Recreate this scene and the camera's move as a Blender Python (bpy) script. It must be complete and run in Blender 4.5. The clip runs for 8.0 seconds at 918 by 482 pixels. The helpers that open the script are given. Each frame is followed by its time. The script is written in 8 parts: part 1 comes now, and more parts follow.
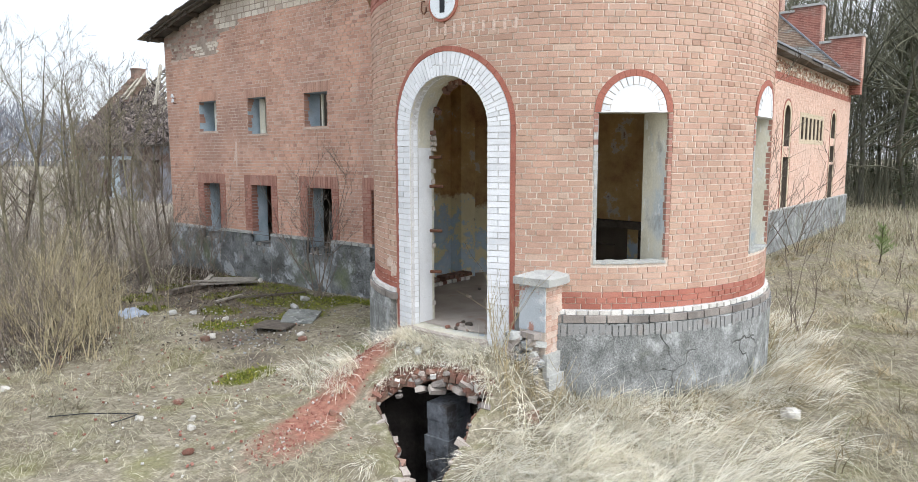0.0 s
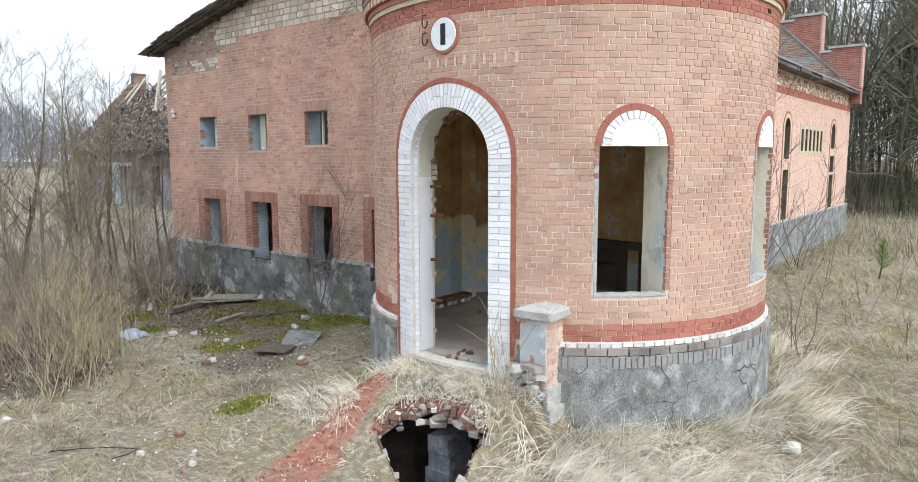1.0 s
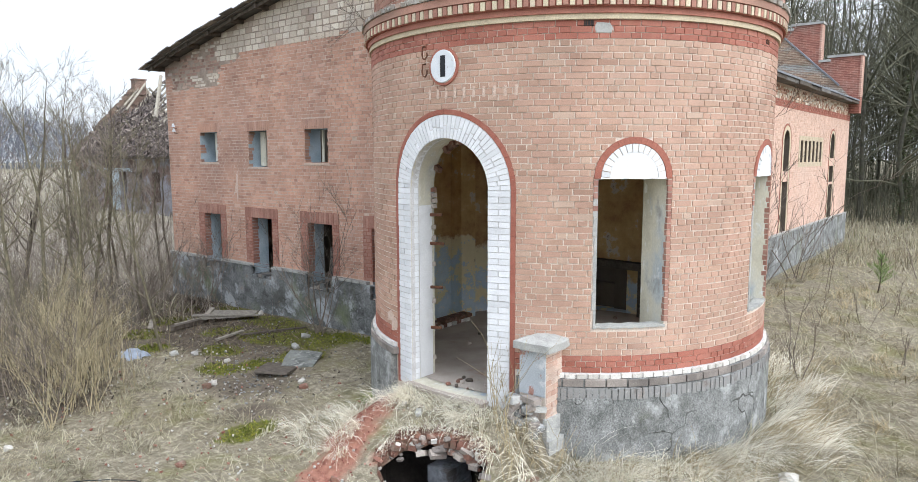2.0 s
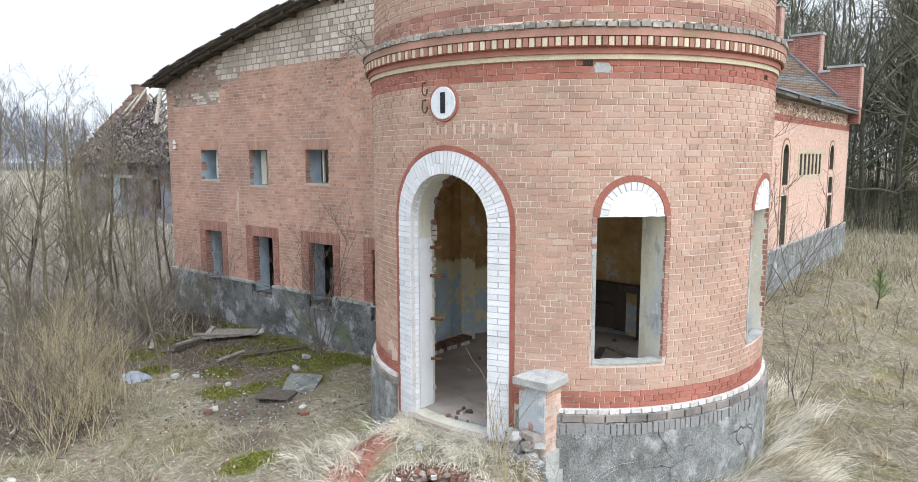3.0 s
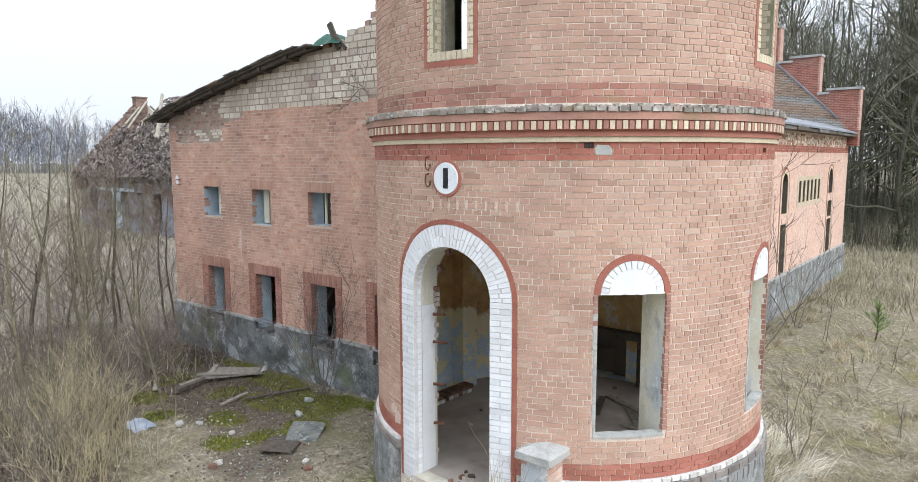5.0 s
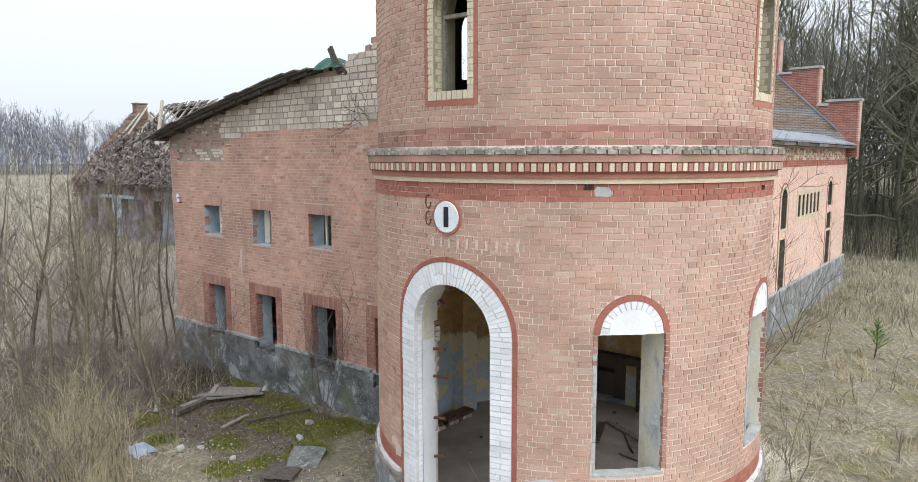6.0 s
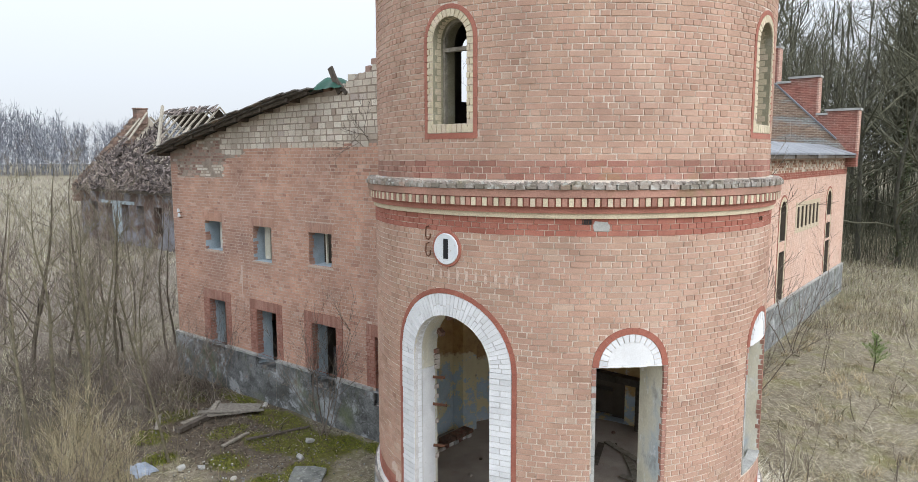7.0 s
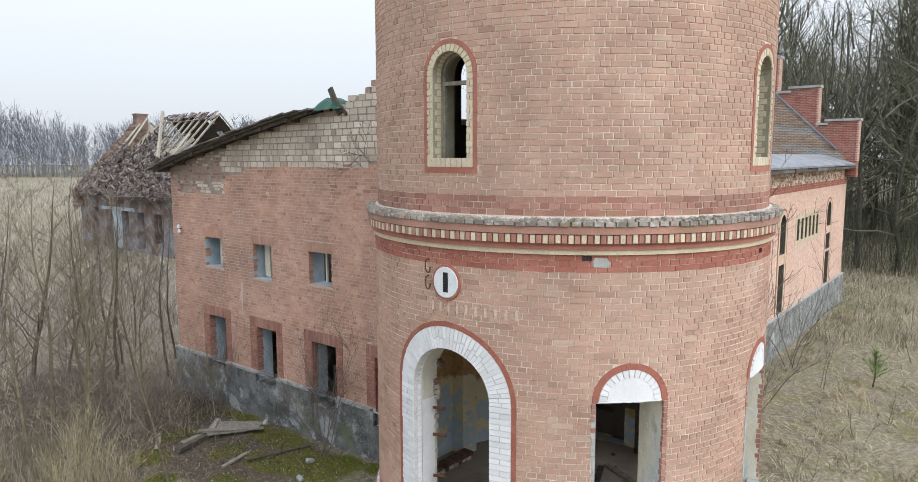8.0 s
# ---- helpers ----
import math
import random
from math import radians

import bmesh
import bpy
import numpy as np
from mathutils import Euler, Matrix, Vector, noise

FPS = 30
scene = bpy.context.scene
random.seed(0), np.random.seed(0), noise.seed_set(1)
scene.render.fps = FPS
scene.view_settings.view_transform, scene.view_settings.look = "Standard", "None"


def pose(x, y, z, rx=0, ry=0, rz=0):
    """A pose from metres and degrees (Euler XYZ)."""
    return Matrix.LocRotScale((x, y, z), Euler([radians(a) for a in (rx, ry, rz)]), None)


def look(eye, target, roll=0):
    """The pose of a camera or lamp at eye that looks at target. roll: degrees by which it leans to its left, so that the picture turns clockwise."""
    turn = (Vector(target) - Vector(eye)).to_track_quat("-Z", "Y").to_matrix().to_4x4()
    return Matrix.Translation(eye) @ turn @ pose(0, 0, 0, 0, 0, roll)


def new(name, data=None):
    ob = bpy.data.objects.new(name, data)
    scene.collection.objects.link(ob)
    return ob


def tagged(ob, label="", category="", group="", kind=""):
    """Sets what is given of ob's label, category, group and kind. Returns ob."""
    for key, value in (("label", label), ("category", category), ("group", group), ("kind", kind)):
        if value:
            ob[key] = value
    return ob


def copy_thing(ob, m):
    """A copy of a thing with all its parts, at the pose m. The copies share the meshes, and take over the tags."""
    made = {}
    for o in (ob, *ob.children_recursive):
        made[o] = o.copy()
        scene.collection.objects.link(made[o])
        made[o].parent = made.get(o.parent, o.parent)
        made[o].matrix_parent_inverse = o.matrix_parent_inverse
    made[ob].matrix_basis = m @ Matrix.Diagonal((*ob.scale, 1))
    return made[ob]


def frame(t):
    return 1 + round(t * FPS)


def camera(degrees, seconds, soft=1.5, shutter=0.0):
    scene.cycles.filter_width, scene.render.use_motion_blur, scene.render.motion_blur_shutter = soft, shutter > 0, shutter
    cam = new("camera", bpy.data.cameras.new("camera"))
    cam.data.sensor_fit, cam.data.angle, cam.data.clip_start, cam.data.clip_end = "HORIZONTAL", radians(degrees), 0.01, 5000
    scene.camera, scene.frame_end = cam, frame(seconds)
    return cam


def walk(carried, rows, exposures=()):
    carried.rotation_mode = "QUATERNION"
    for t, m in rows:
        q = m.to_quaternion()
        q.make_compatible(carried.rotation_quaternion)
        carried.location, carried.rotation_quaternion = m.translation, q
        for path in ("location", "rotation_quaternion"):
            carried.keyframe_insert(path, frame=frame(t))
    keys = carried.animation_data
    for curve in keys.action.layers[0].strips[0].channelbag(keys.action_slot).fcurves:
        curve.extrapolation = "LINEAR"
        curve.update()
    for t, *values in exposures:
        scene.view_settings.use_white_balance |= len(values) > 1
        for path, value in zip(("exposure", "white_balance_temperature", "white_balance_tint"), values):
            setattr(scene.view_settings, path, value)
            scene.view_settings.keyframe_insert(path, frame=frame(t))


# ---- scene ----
# ---------------------------------------------------------------- camera
cam = camera(68.05, 8.0, soft=0.6)
ROWS = [
    (0.0, -9.885, -5.768, 3.018, -7.01, 0.0),
    (0.5, -9.878, -5.750, 3.217, -7.00, -0.01),
    (1.0, -9.862, -5.736, 3.414, -6.98, -0.01),
    (1.5, -9.858, -5.735, 3.602, -6.97, -0.02),
    (3.0, -9.856, -5.742, 4.260, -6.97, 0.0),
    (3.5, -9.862, -5.725, 4.504, -6.97, 0.0),
    (4.0, -9.875, -5.719, 4.740, -6.97, 0.0),
    (4.5, -9.881, -5.719, 4.966, -6.97, -0.01),
    (6.0, -9.870, -5.700, 5.714, -6.97, -0.04),
    (6.5, -9.874, -5.707, 5.921, -6.99, -0.02),
    (7.0, -9.874, -5.711, 6.135, -6.99, -0.04),
    (7.5, -9.852, -5.708, 6.351, -6.97, -0.02),
    (8.0, -9.835, -5.687, 6.567, -6.97, -0.03),
]
walk(cam, [(t, pose(x, y, z, 90 + p, 0.14, -51.06 + w)) for t, x, y, z, p, w in ROWS], exposures=[(0, 0.14, 6080, 9), (4, 0.12, 5960, 9), (6, -0.02, 6080, 9), (8, -0.16, 6150, 9)])

# ---------------------------------------------------------------- world and sun (bright overcast)
SUN_AZ, SUN_EL = radians(263), radians(42)
world = bpy.data.worlds.new("overcast_sky")
world.use_nodes = True
scene.world = world
wn, wl = world.node_tree.nodes, world.node_tree.links
bg = wn["Background"]
sky = wn.new("ShaderNodeTexSky")
sky.sky_type = "NISHITA"
sky.sun_disc = False
sky.sun_elevation = SUN_EL
sky.sun_rotation = radians(90) - SUN_AZ
sky.air_density, sky.dust_density, sky.ozone_density = 1.0, 4.0, 1.0
# overcast dome: the zenith about two and a half times as bright as the horizon
coord = wn.new("ShaderNodeTexCoord")
split = wn.new("ShaderNodeSeparateXYZ")
wl.new(coord.outputs["Generated"], split.inputs[0])
dome = wn.new("ShaderNodeMapRange")
dome.inputs["From Min"].default_value, dome.inputs["From Max"].default_value = 0.0, 1.0
dome.inputs["To Min"].default_value, dome.inputs["To Max"].default_value = 1.02, 2.3
wl.new(split.outputs["Z"], dome.inputs["Value"])
gain = wn.new("ShaderNodeVectorMath")
gain.operation = "SCALE"
gain.inputs["Scale"].default_value = 0.07
cloud = wn.new("ShaderNodeMix")
cloud.data_type = "RGBA"
cloud.inputs["Factor"].default_value = 0.80
cloud.inputs["B"].default_value = (1.0, 1.02, 1.05, 1)
wl.new(sky.outputs[0], gain.inputs[0])
wl.new(gain.outputs[0], cloud.inputs["A"])
wl.new(cloud.outputs["Result"], bg.inputs["Color"])
wl.new(dome.outputs["Result"], bg.inputs["Strength"])
sun = new("sun", bpy.data.lights.new("sun", "SUN"))
sun.data.energy, sun.data.angle, sun.data.color = 2.4, radians(50), (1.0, 0.985, 0.96)
sun.matrix_world = look((0, 0, 30), (-math.cos(SUN_AZ) * math.cos(SUN_EL), -math.sin(SUN_AZ) * math.cos(SUN_EL), 30 - math.sin(SUN_EL)))

# ---------------------------------------------------------------- materials


def ramp_node(nt, stops):
    r = nt.nodes.new("ShaderNodeValToRGB")
    e = r.color_ramp.elements
    while len(e) < len(stops):
        e.new(0.5)
    for el, (p, c) in zip(e, stops):
        el.position, el.color = p, (*c, 1)
    return r


def noise_node(nt, pos, scale, detail=6.0, rough=0.6):
    n = nt.nodes.new("ShaderNodeTexNoise")
    n.inputs["Scale"].default_value, n.inputs["Detail"].default_value, n.inputs["Roughness"].default_value = scale, detail, rough
    nt.links.new(pos, n.inputs["Vector"])
    return n.outputs["Fac"]


def mix_node(nt, fac, a, b, mode="MIX"):
    m = nt.nodes.new("ShaderNodeMix")
    m.data_type, m.blend_type = "RGBA", mode
    for sock, v in (("Factor", fac), ("A", a), ("B", b)):
        if isinstance(v, (int, float)):
            m.inputs[sock].default_value = v
        elif isinstance(v, tuple):
            m.inputs[sock].default_value = (*v, 1)
        else:
            nt.links.new(v, m.inputs[sock])
    return m.outputs["Result"]


def grade_node(nt, fac, lo, hi):
    g = nt.nodes.new("ShaderNodeMapRange")
    g.inputs["From Min"].default_value, g.inputs["From Max"].default_value = lo, hi
    nt.links.new(fac, g.inputs["Value"])
    return g.outputs["Result"]


def mat(name, stops, scale=6.0, rand="", spread=0.25, stains=(), rough=0.88, bump=0.25, bump_scale=60.0, stretch=(1, 1, 1), metal=0.0, grain=0.25, hue=None):
    """Colour from a ramp over noise, or over a random number per piece (rand 'island' or 'object');
    stains: (colour, noise scale, low, high, strength)."""
    m = bpy.data.materials.new(name)
    m.use_nodes = True
    nt = m.node_tree
    b = nt.nodes["Principled BSDF"]
    geo = nt.nodes.new("ShaderNodeNewGeometry")
    mp = nt.nodes.new("ShaderNodeMapping")
    mp.inputs["Scale"].default_value = stretch
    nt.links.new(geo.outputs["Position"], mp.inputs["Vector"])
    pos = mp.outputs["Vector"]
    r = ramp_node(nt, stops)
    if rand == "island":
        nt.links.new(geo.outputs["Random Per Island"], r.inputs["Fac"])
    elif rand == "object":
        nt.links.new(nt.nodes.new("ShaderNodeObjectInfo").outputs["Random"], r.inputs["Fac"])
    else:
        nt.links.new(noise_node(nt, pos, scale, 5), r.inputs["Fac"])
    col = r.outputs["Color"]
    fine = noise_node(nt, pos, bump_scale, 4)
    g = ramp_node(nt, [(0.25, (1 - grain,) * 3), (0.75, (1 + grain,) * 3)])
    nt.links.new(fine, g.inputs["Fac"])
    col = mix_node(nt, 1.0, col, g.outputs["Color"], "MULTIPLY")
    if rand:
        g2 = ramp_node(nt, [(0.3, (1 - spread,) * 3), (0.7, (1 + spread,) * 3)])
        nt.links.new(noise_node(nt, pos, scale, 3), g2.inputs["Fac"])
        col = mix_node(nt, 1.0, col, g2.outputs["Color"], "MULTIPLY")
    for c, sc, lo, hi, st in stains:
        f = grade_node(nt, noise_node(nt, pos, sc, 7, 0.65), lo, hi)
        mul = nt.nodes.new("ShaderNodeMath")
        mul.operation = "MULTIPLY"
        nt.links.new(f, mul.inputs[0])
        mul.inputs[1].default_value = st
        col = mix_node(nt, mul.outputs[0], col, c)
    nt.links.new(col, b.inputs["Base Color"])
    b.inputs["Roughness"].default_value, b.inputs["Metallic"].default_value = rough, metal
    b.inputs["Specular IOR Level"].default_value = 0.25
    bp = nt.nodes.new("ShaderNodeBump")
    bp.inputs["Strength"].default_value, bp.inputs["Distance"].default_value = bump, 0.01
    nt.links.new(fine, bp.inputs["Height"])
    nt.links.new(bp.outputs["Normal"], b.inputs["Normal"])
    return m


TB = [(0.0, (0.345, 0.21, 0.155)), (0.05, (0.40, 0.262, 0.195)), (0.25, (0.45, 0.29, 0.22)), (0.5, (0.43, 0.272, 0.206)), (0.75, (0.47, 0.312, 0.238)), (0.95, (0.43, 0.285, 0.21)), (1.0, (0.49, 0.358, 0.28))]
FB = [(0.0, (0.34, 0.19, 0.145)), (0.08, (0.44, 0.258, 0.192)), (0.5, (0.50, 0.298, 0.22)), (0.85, (0.515, 0.315, 0.236)), (0.97, (0.535, 0.342, 0.268)), (1.0, (0.58, 0.395, 0.318))]
SOOT = ((0.26, 0.165, 0.135), 0.55, 0.52, 0.75, 0.35)
SPECK = ((0.27, 0.175, 0.14), 22, 0.64, 0.74, 0.28)
PALE = ((0.60, 0.48, 0.41), 0.8, 0.55, 0.78, 0.35)
M_TB = mat("salmon_brick", TB, 1.3, "island", 0.14, [SOOT, PALE, SPECK], 0.82, 0.4, 70, grain=0.22)
M_TBP = mat("salmon_brick_piece", TB, 1.3, "object", 0.14, [SOOT, PALE, SPECK], 0.82, 0.4, 70, grain=0.22)
M_FB = mat("old_red_brick", FB, 0.9, "island", 0.2, [((0.27, 0.175, 0.15), 0.35, 0.5, 0.72, 0.6), ((0.46, 0.32, 0.25), 0.4, 0.56, 0.75, 0.4), ((0.19, 0.14, 0.115), 1.1, 0.60, 0.78, 0.5)], 0.88, 0.4, 80)
M_FBP = mat("old_red_brick_piece", FB, 0.9, "object", 0.2, [((0.27, 0.175, 0.15), 0.35, 0.5, 0.72, 0.6), ((0.46, 0.32, 0.25), 0.4, 0.56, 0.75, 0.4), ((0.19, 0.14, 0.115), 1.1, 0.60, 0.78, 0.5)], 0.88, 0.4, 80)
M_MORTAR = mat("lime_mortar", [(0.3, (0.56, 0.47, 0.40)), (0.7, (0.72, 0.64, 0.56))], 3, rough=0.95)
M_MORTAR_F = mat("grey_mortar", [(0.3, (0.42, 0.32, 0.26)), (0.7, (0.60, 0.49, 0.41))], 3, rough=0.95)
M_RED = mat("red_painted_brick", [(0, (0.30, 0.108, 0.077)), (0.5, (0.335, 0.128, 0.092)), (1, (0.365, 0.155, 0.115))], 2, "island", 0.15, [((0.38, 0.22, 0.16), 4, 0.55, 0.8, 0.5)], 0.7, 0.3)
M_RED2 = mat("dull_red_surround", [(0, (0.28, 0.14, 0.11)), (0.5, (0.345, 0.182, 0.14)), (1, (0.39, 0.222, 0.175))], 2, "object", 0.15, [((0.38, 0.25, 0.20), 3, 0.5, 0.75, 0.5)], 0.8, 0.3)
M_REDJ = mat("red_joint", [(0.3, (0.24, 0.08, 0.055)), (0.7, (0.31, 0.12, 0.09))], 4)
M_WHITE = mat("white_glazed_brick", [(0, (0.66, 0.67, 0.69)), (0.7, (0.75, 0.76, 0.785)), (1, (0.60, 0.61, 0.63))], 3, "object", 0.08, [((0.42, 0.38, 0.33), 5, 0.6, 0.85, 0.5)], 0.45, 0.15, grain=0.08)
M_WHITEJ = mat("pale_joint", [(0.3, (0.50, 0.49, 0.49)), (0.7, (0.66, 0.65, 0.65))], 6)
M_WPLAS = mat("white_plaster", [(0.3, (0.68, 0.685, 0.70)), (0.7, (0.77, 0.775, 0.79))], 3, stains=[((0.45, 0.43, 0.40), 2.5, 0.55, 0.8, 0.5), ((0.40, 0.36, 0.31), 14, 0.62, 0.74, 0.5)], rough=0.8, grain=0.08)
M_CREAM = mat("cream_brick", [(0, (0.52, 0.45, 0.32)), (0.6, (0.60, 0.53, 0.39)), (1, (0.54, 0.45, 0.35))], 3, "object", 0.12, [((0.25, 0.22, 0.14), 6, 0.6, 0.85, 0.5)], 0.7, 0.25)
M_CREAMI = mat("cream_course", [(0.3, (0.50, 0.42, 0.30)), (0.7, (0.60, 0.52, 0.38))], 4, stains=[((0.25, 0.22, 0.14), 3, 0.6, 0.85, 0.5)])
M_CAP = mat("weathered_cap_brick", [(0, (0.19, 0.17, 0.14)), (0.4, (0.27, 0.235, 0.20)), (0.8, (0.33, 0.30, 0.275)), (1, (0.34, 0.24, 0.19))], 1.2, "object", 0.25, [((0.60, 0.61, 0.58), 11, 0.53, 0.66, 0.75), ((0.20, 0.19, 0.10), 2, 0.52, 0.72, 0.6), ((0.13, 0.11, 0.09), 5, 0.58, 0.7, 0.6)], bump=0.7)
M_STONE = mat("rendered_stone_plinth", [(0.25, (0.11, 0.115, 0.11)), (0.5, (0.215, 0.22, 0.215)), (0.75, (0.34, 0.345, 0.34))], 4.5, stains=[((0.52, 0.53, 0.53), 2.2, 0.54, 0.64, 0.65), ((0.08, 0.08, 0.07), 2.3, 0.54, 0.7, 0.7), ((0.20, 0.22, 0.11), 0.8, 0.55, 0.75, 0.55), ((0.55, 0.55, 0.53), 7, 0.62, 0.7, 0.6)], bump=1.0, bump_scale=52, stretch=(1, 1, 0.85), grain=0.55)
M_STONE2 = mat("dirty_flaking_render", [(0.3, (0.07, 0.073, 0.07)), (0.5, (0.17, 0.175, 0.175)), (0.7, (0.31, 0.32, 0.32))], 3.0, stains=[((0.46, 0.48, 0.50), 1.6, 0.53, 0.58, 0.7), ((0.05, 0.05, 0.04), 1.5, 0.50, 0.62, 0.75), ((0.15, 0.18, 0.06), 0.9, 0.54, 0.72, 0.6), ((0.30, 0.22, 0.17), 3, 0.6, 0.68, 0.5)], bump=1.0, bump_scale=34, grain=0.5)
M_GREYB = mat("grey_brown_brick", [(0, (0.19, 0.17, 0.155)), (1, (0.30, 0.265, 0.24))], 3, "object", 0.3, [((0.45, 0.42, 0.38), 12, 0.6, 0.75, 0.5)])
M_BLOCK = mat("pale_lime_block", [(0, (0.40, 0.32, 0.265)), (0.15, (0.50, 0.435, 0.36)), (0.6, (0.585, 0.525, 0.445)), (0.92, (0.65, 0.60, 0.52)), (1, (0.44, 0.37, 0.33))], 0.8, "island", 0.18, [((0.33, 0.275, 0.225), 0.7, 0.56, 0.8, 0.35), ((0.36, 0.33, 0.31), 9, 0.60, 0.74, 0.5)], bump=0.6)
M_BLUEGREY = mat("faded_blue_limewash", [(0.3, (0.30, 0.37, 0.42)), (0.6, (0.42, 0.49, 0.54)), (0.8, (0.54, 0.59, 0.62))], 2.5, stains=[((0.30, 0.27, 0.24), 1.8, 0.58, 0.75, 0.6)])
# plaster coloured dark so that rooms behind openings read as shaded
M_DARKROOM = mat("room_shade_plaster", [(0.3, (0.10, 0.085, 0.07)), (0.7, (0.18, 0.15, 0.12))], 2)
M_CONC = mat("dusty_concrete", [(0.3, (0.32, 0.275, 0.24)), (0.7, (0.47, 0.42, 0.375))], 2, stains=[((0.28, 0.12, 0.08), 2.5, 0.58, 0.75, 0.5)])
M_CONCG = mat("grey_concrete", [(0.3, (0.28, 0.28, 0.27)), (0.7, (0.46, 0.46, 0.44))], 5, stains=[((0.60, 0.60, 0.57), 14, 0.55, 0.7, 0.6), ((0.15, 0.16, 0.11), 7, 0.58, 0.75, 0.5)], bump=0.6)
M_ROOF = mat("weathered_roof_sheet", [(0.3, (0.10, 0.095, 0.09)), (0.7, (0.19, 0.18, 0.17))], 3, stains=[((0.28, 0.26, 0.22), 5, 0.55, 0.75, 0.5)])
M_FELT = mat("grey_roofing_felt", [(0.3, (0.18, 0.19, 0.21)), (0.7, (0.28, 0.295, 0.32))], 1.1, stains=[((0.07, 0.07, 0.07), 1.6, 0.55, 0.68, 0.7), ((0.40, 0.41, 0.42), 5, 0.58, 0.7, 0.5)], rough=0.6)
M_WOOD = mat("grey_weathered_wood", [(0.3, (0.20, 0.18, 0.15)), (0.7, (0.36, 0.33, 0.28))], 14, stretch=(1, 1, 1), stains=[((0.10, 0.09, 0.075), 6, 0.5, 0.7, 0.6)])
M_DWOOD = mat("dark_rotten_wood", [(0.3, (0.06, 0.05, 0.04)), (0.7, (0.14, 0.12, 0.10))], 10)
M_GROUND = mat("matted_dry_grass_soil", [(0.25, (0.11, 0.095, 0.068)), (0.5, (0.205, 0.18, 0.13)), (0.75, (0.34, 0.305, 0.23))], 11, stains=[((0.17, 0.17, 0.05), 0.9, 0.50, 0.66, 0.6), ((0.12, 0.09, 0.065), 1.7, 0.54, 0.70, 0.55), ((0.52, 0.48, 0.38), 7, 0.56, 0.68, 0.6)], bump=1.0, bump_scale=48, grain=0.5)


def cracked(m, scale, width, depth, dark):
    """Adds warped crack lines between large stones to a material."""
    nt = m.node_tree
    b = nt.nodes["Principled BSDF"]
    pos = nt.nodes.new("ShaderNodeNewGeometry").outputs["Position"]
    warp = nt.nodes.new("ShaderNodeTexNoise")
    warp.inputs["Scale"].default_value = 2.5
    nt.links.new(pos, warp.inputs["Vector"])
    w = nt.nodes.new("ShaderNodeVectorMath")
    w.operation = "MULTIPLY_ADD"
    w.inputs[1].default_value = (0.5, 0.5, 0.5)
    nt.links.new(warp.outputs["Color"], w.inputs[0])
    nt.links.new(pos, w.inputs[2])
    v = nt.nodes.new("ShaderNodeTexVoronoi")
    v.feature = "DISTANCE_TO_EDGE"
    v.inputs["Scale"].default_value = scale
    nt.links.new(w.outputs[0], v.inputs["Vector"])
    thick = noise_node(nt, pos, 1.3, 4)
    f = grade_node(nt, v.outputs["Distance"], 0.0, width)
    f2 = grade_node(nt, thick, 0.62, 0.45)
    mx = nt.nodes.new("ShaderNodeMath")
    mx.operation = "MAXIMUM"
    nt.links.new(f, mx.inputs[0])
    nt.links.new(f2, mx.inputs[1])
    old = b.inputs["Base Color"].links[0].from_socket
    nt.links.new(mix_node(nt, mx.outputs[0], dark, old), b.inputs["Base Color"])
    bp2 = nt.nodes.new("ShaderNodeBump")
    bp2.inputs["Strength"].default_value, bp2.inputs["Distance"].default_value = 0.8, depth
    nt.links.new(mx.outputs[0], bp2.inputs["Height"])
    nt.links.new(b.inputs["Normal"].links[0].from_socket, bp2.inputs["Normal"])
    nt.links.new(bp2.outputs["Normal"], b.inputs["Normal"])


cracked(M_STONE, 1.25, 0.016, 0.02, (0.06, 0.058, 0.05))
cracked(M_STONE2, 1.4, 0.010, 0.015, (0.06, 0.058, 0.05))


def masked(m, layers):
    """Lays other ground covers over a material where the mesh carries their masks: (mask, colour a, colour b, noise scale)."""
    nt = m.node_tree
    b = nt.nodes["Principled BSDF"]
    pos = nt.nodes.new("ShaderNodeNewGeometry").outputs["Position"]
    col = b.inputs["Base Color"].links[0].from_socket
    for mask, ca, cb, sc in layers:
        at = nt.nodes.new("ShaderNodeAttribute")
        at.attribute_name = mask
        r = ramp_node(nt, [(0.3, ca), (0.7, cb)])
        nt.links.new(noise_node(nt, pos, sc, 8, 0.7), r.inputs["Fac"])
        edge = nt.nodes.new("ShaderNodeMath")
        edge.operation = "MULTIPLY_ADD"
        nt.links.new(noise_node(nt, pos, 3.5, 8, 0.75), edge.inputs[0])
        edge.inputs[1].default_value = 0.9
        nt.links.new(at.outputs["Fac"], edge.inputs[2])
        col = mix_node(nt, grade_node(nt, edge.outputs[0], 0.78, 1.12), col, r.outputs["Color"])
    nt.links.new(col, b.inputs["Base Color"])


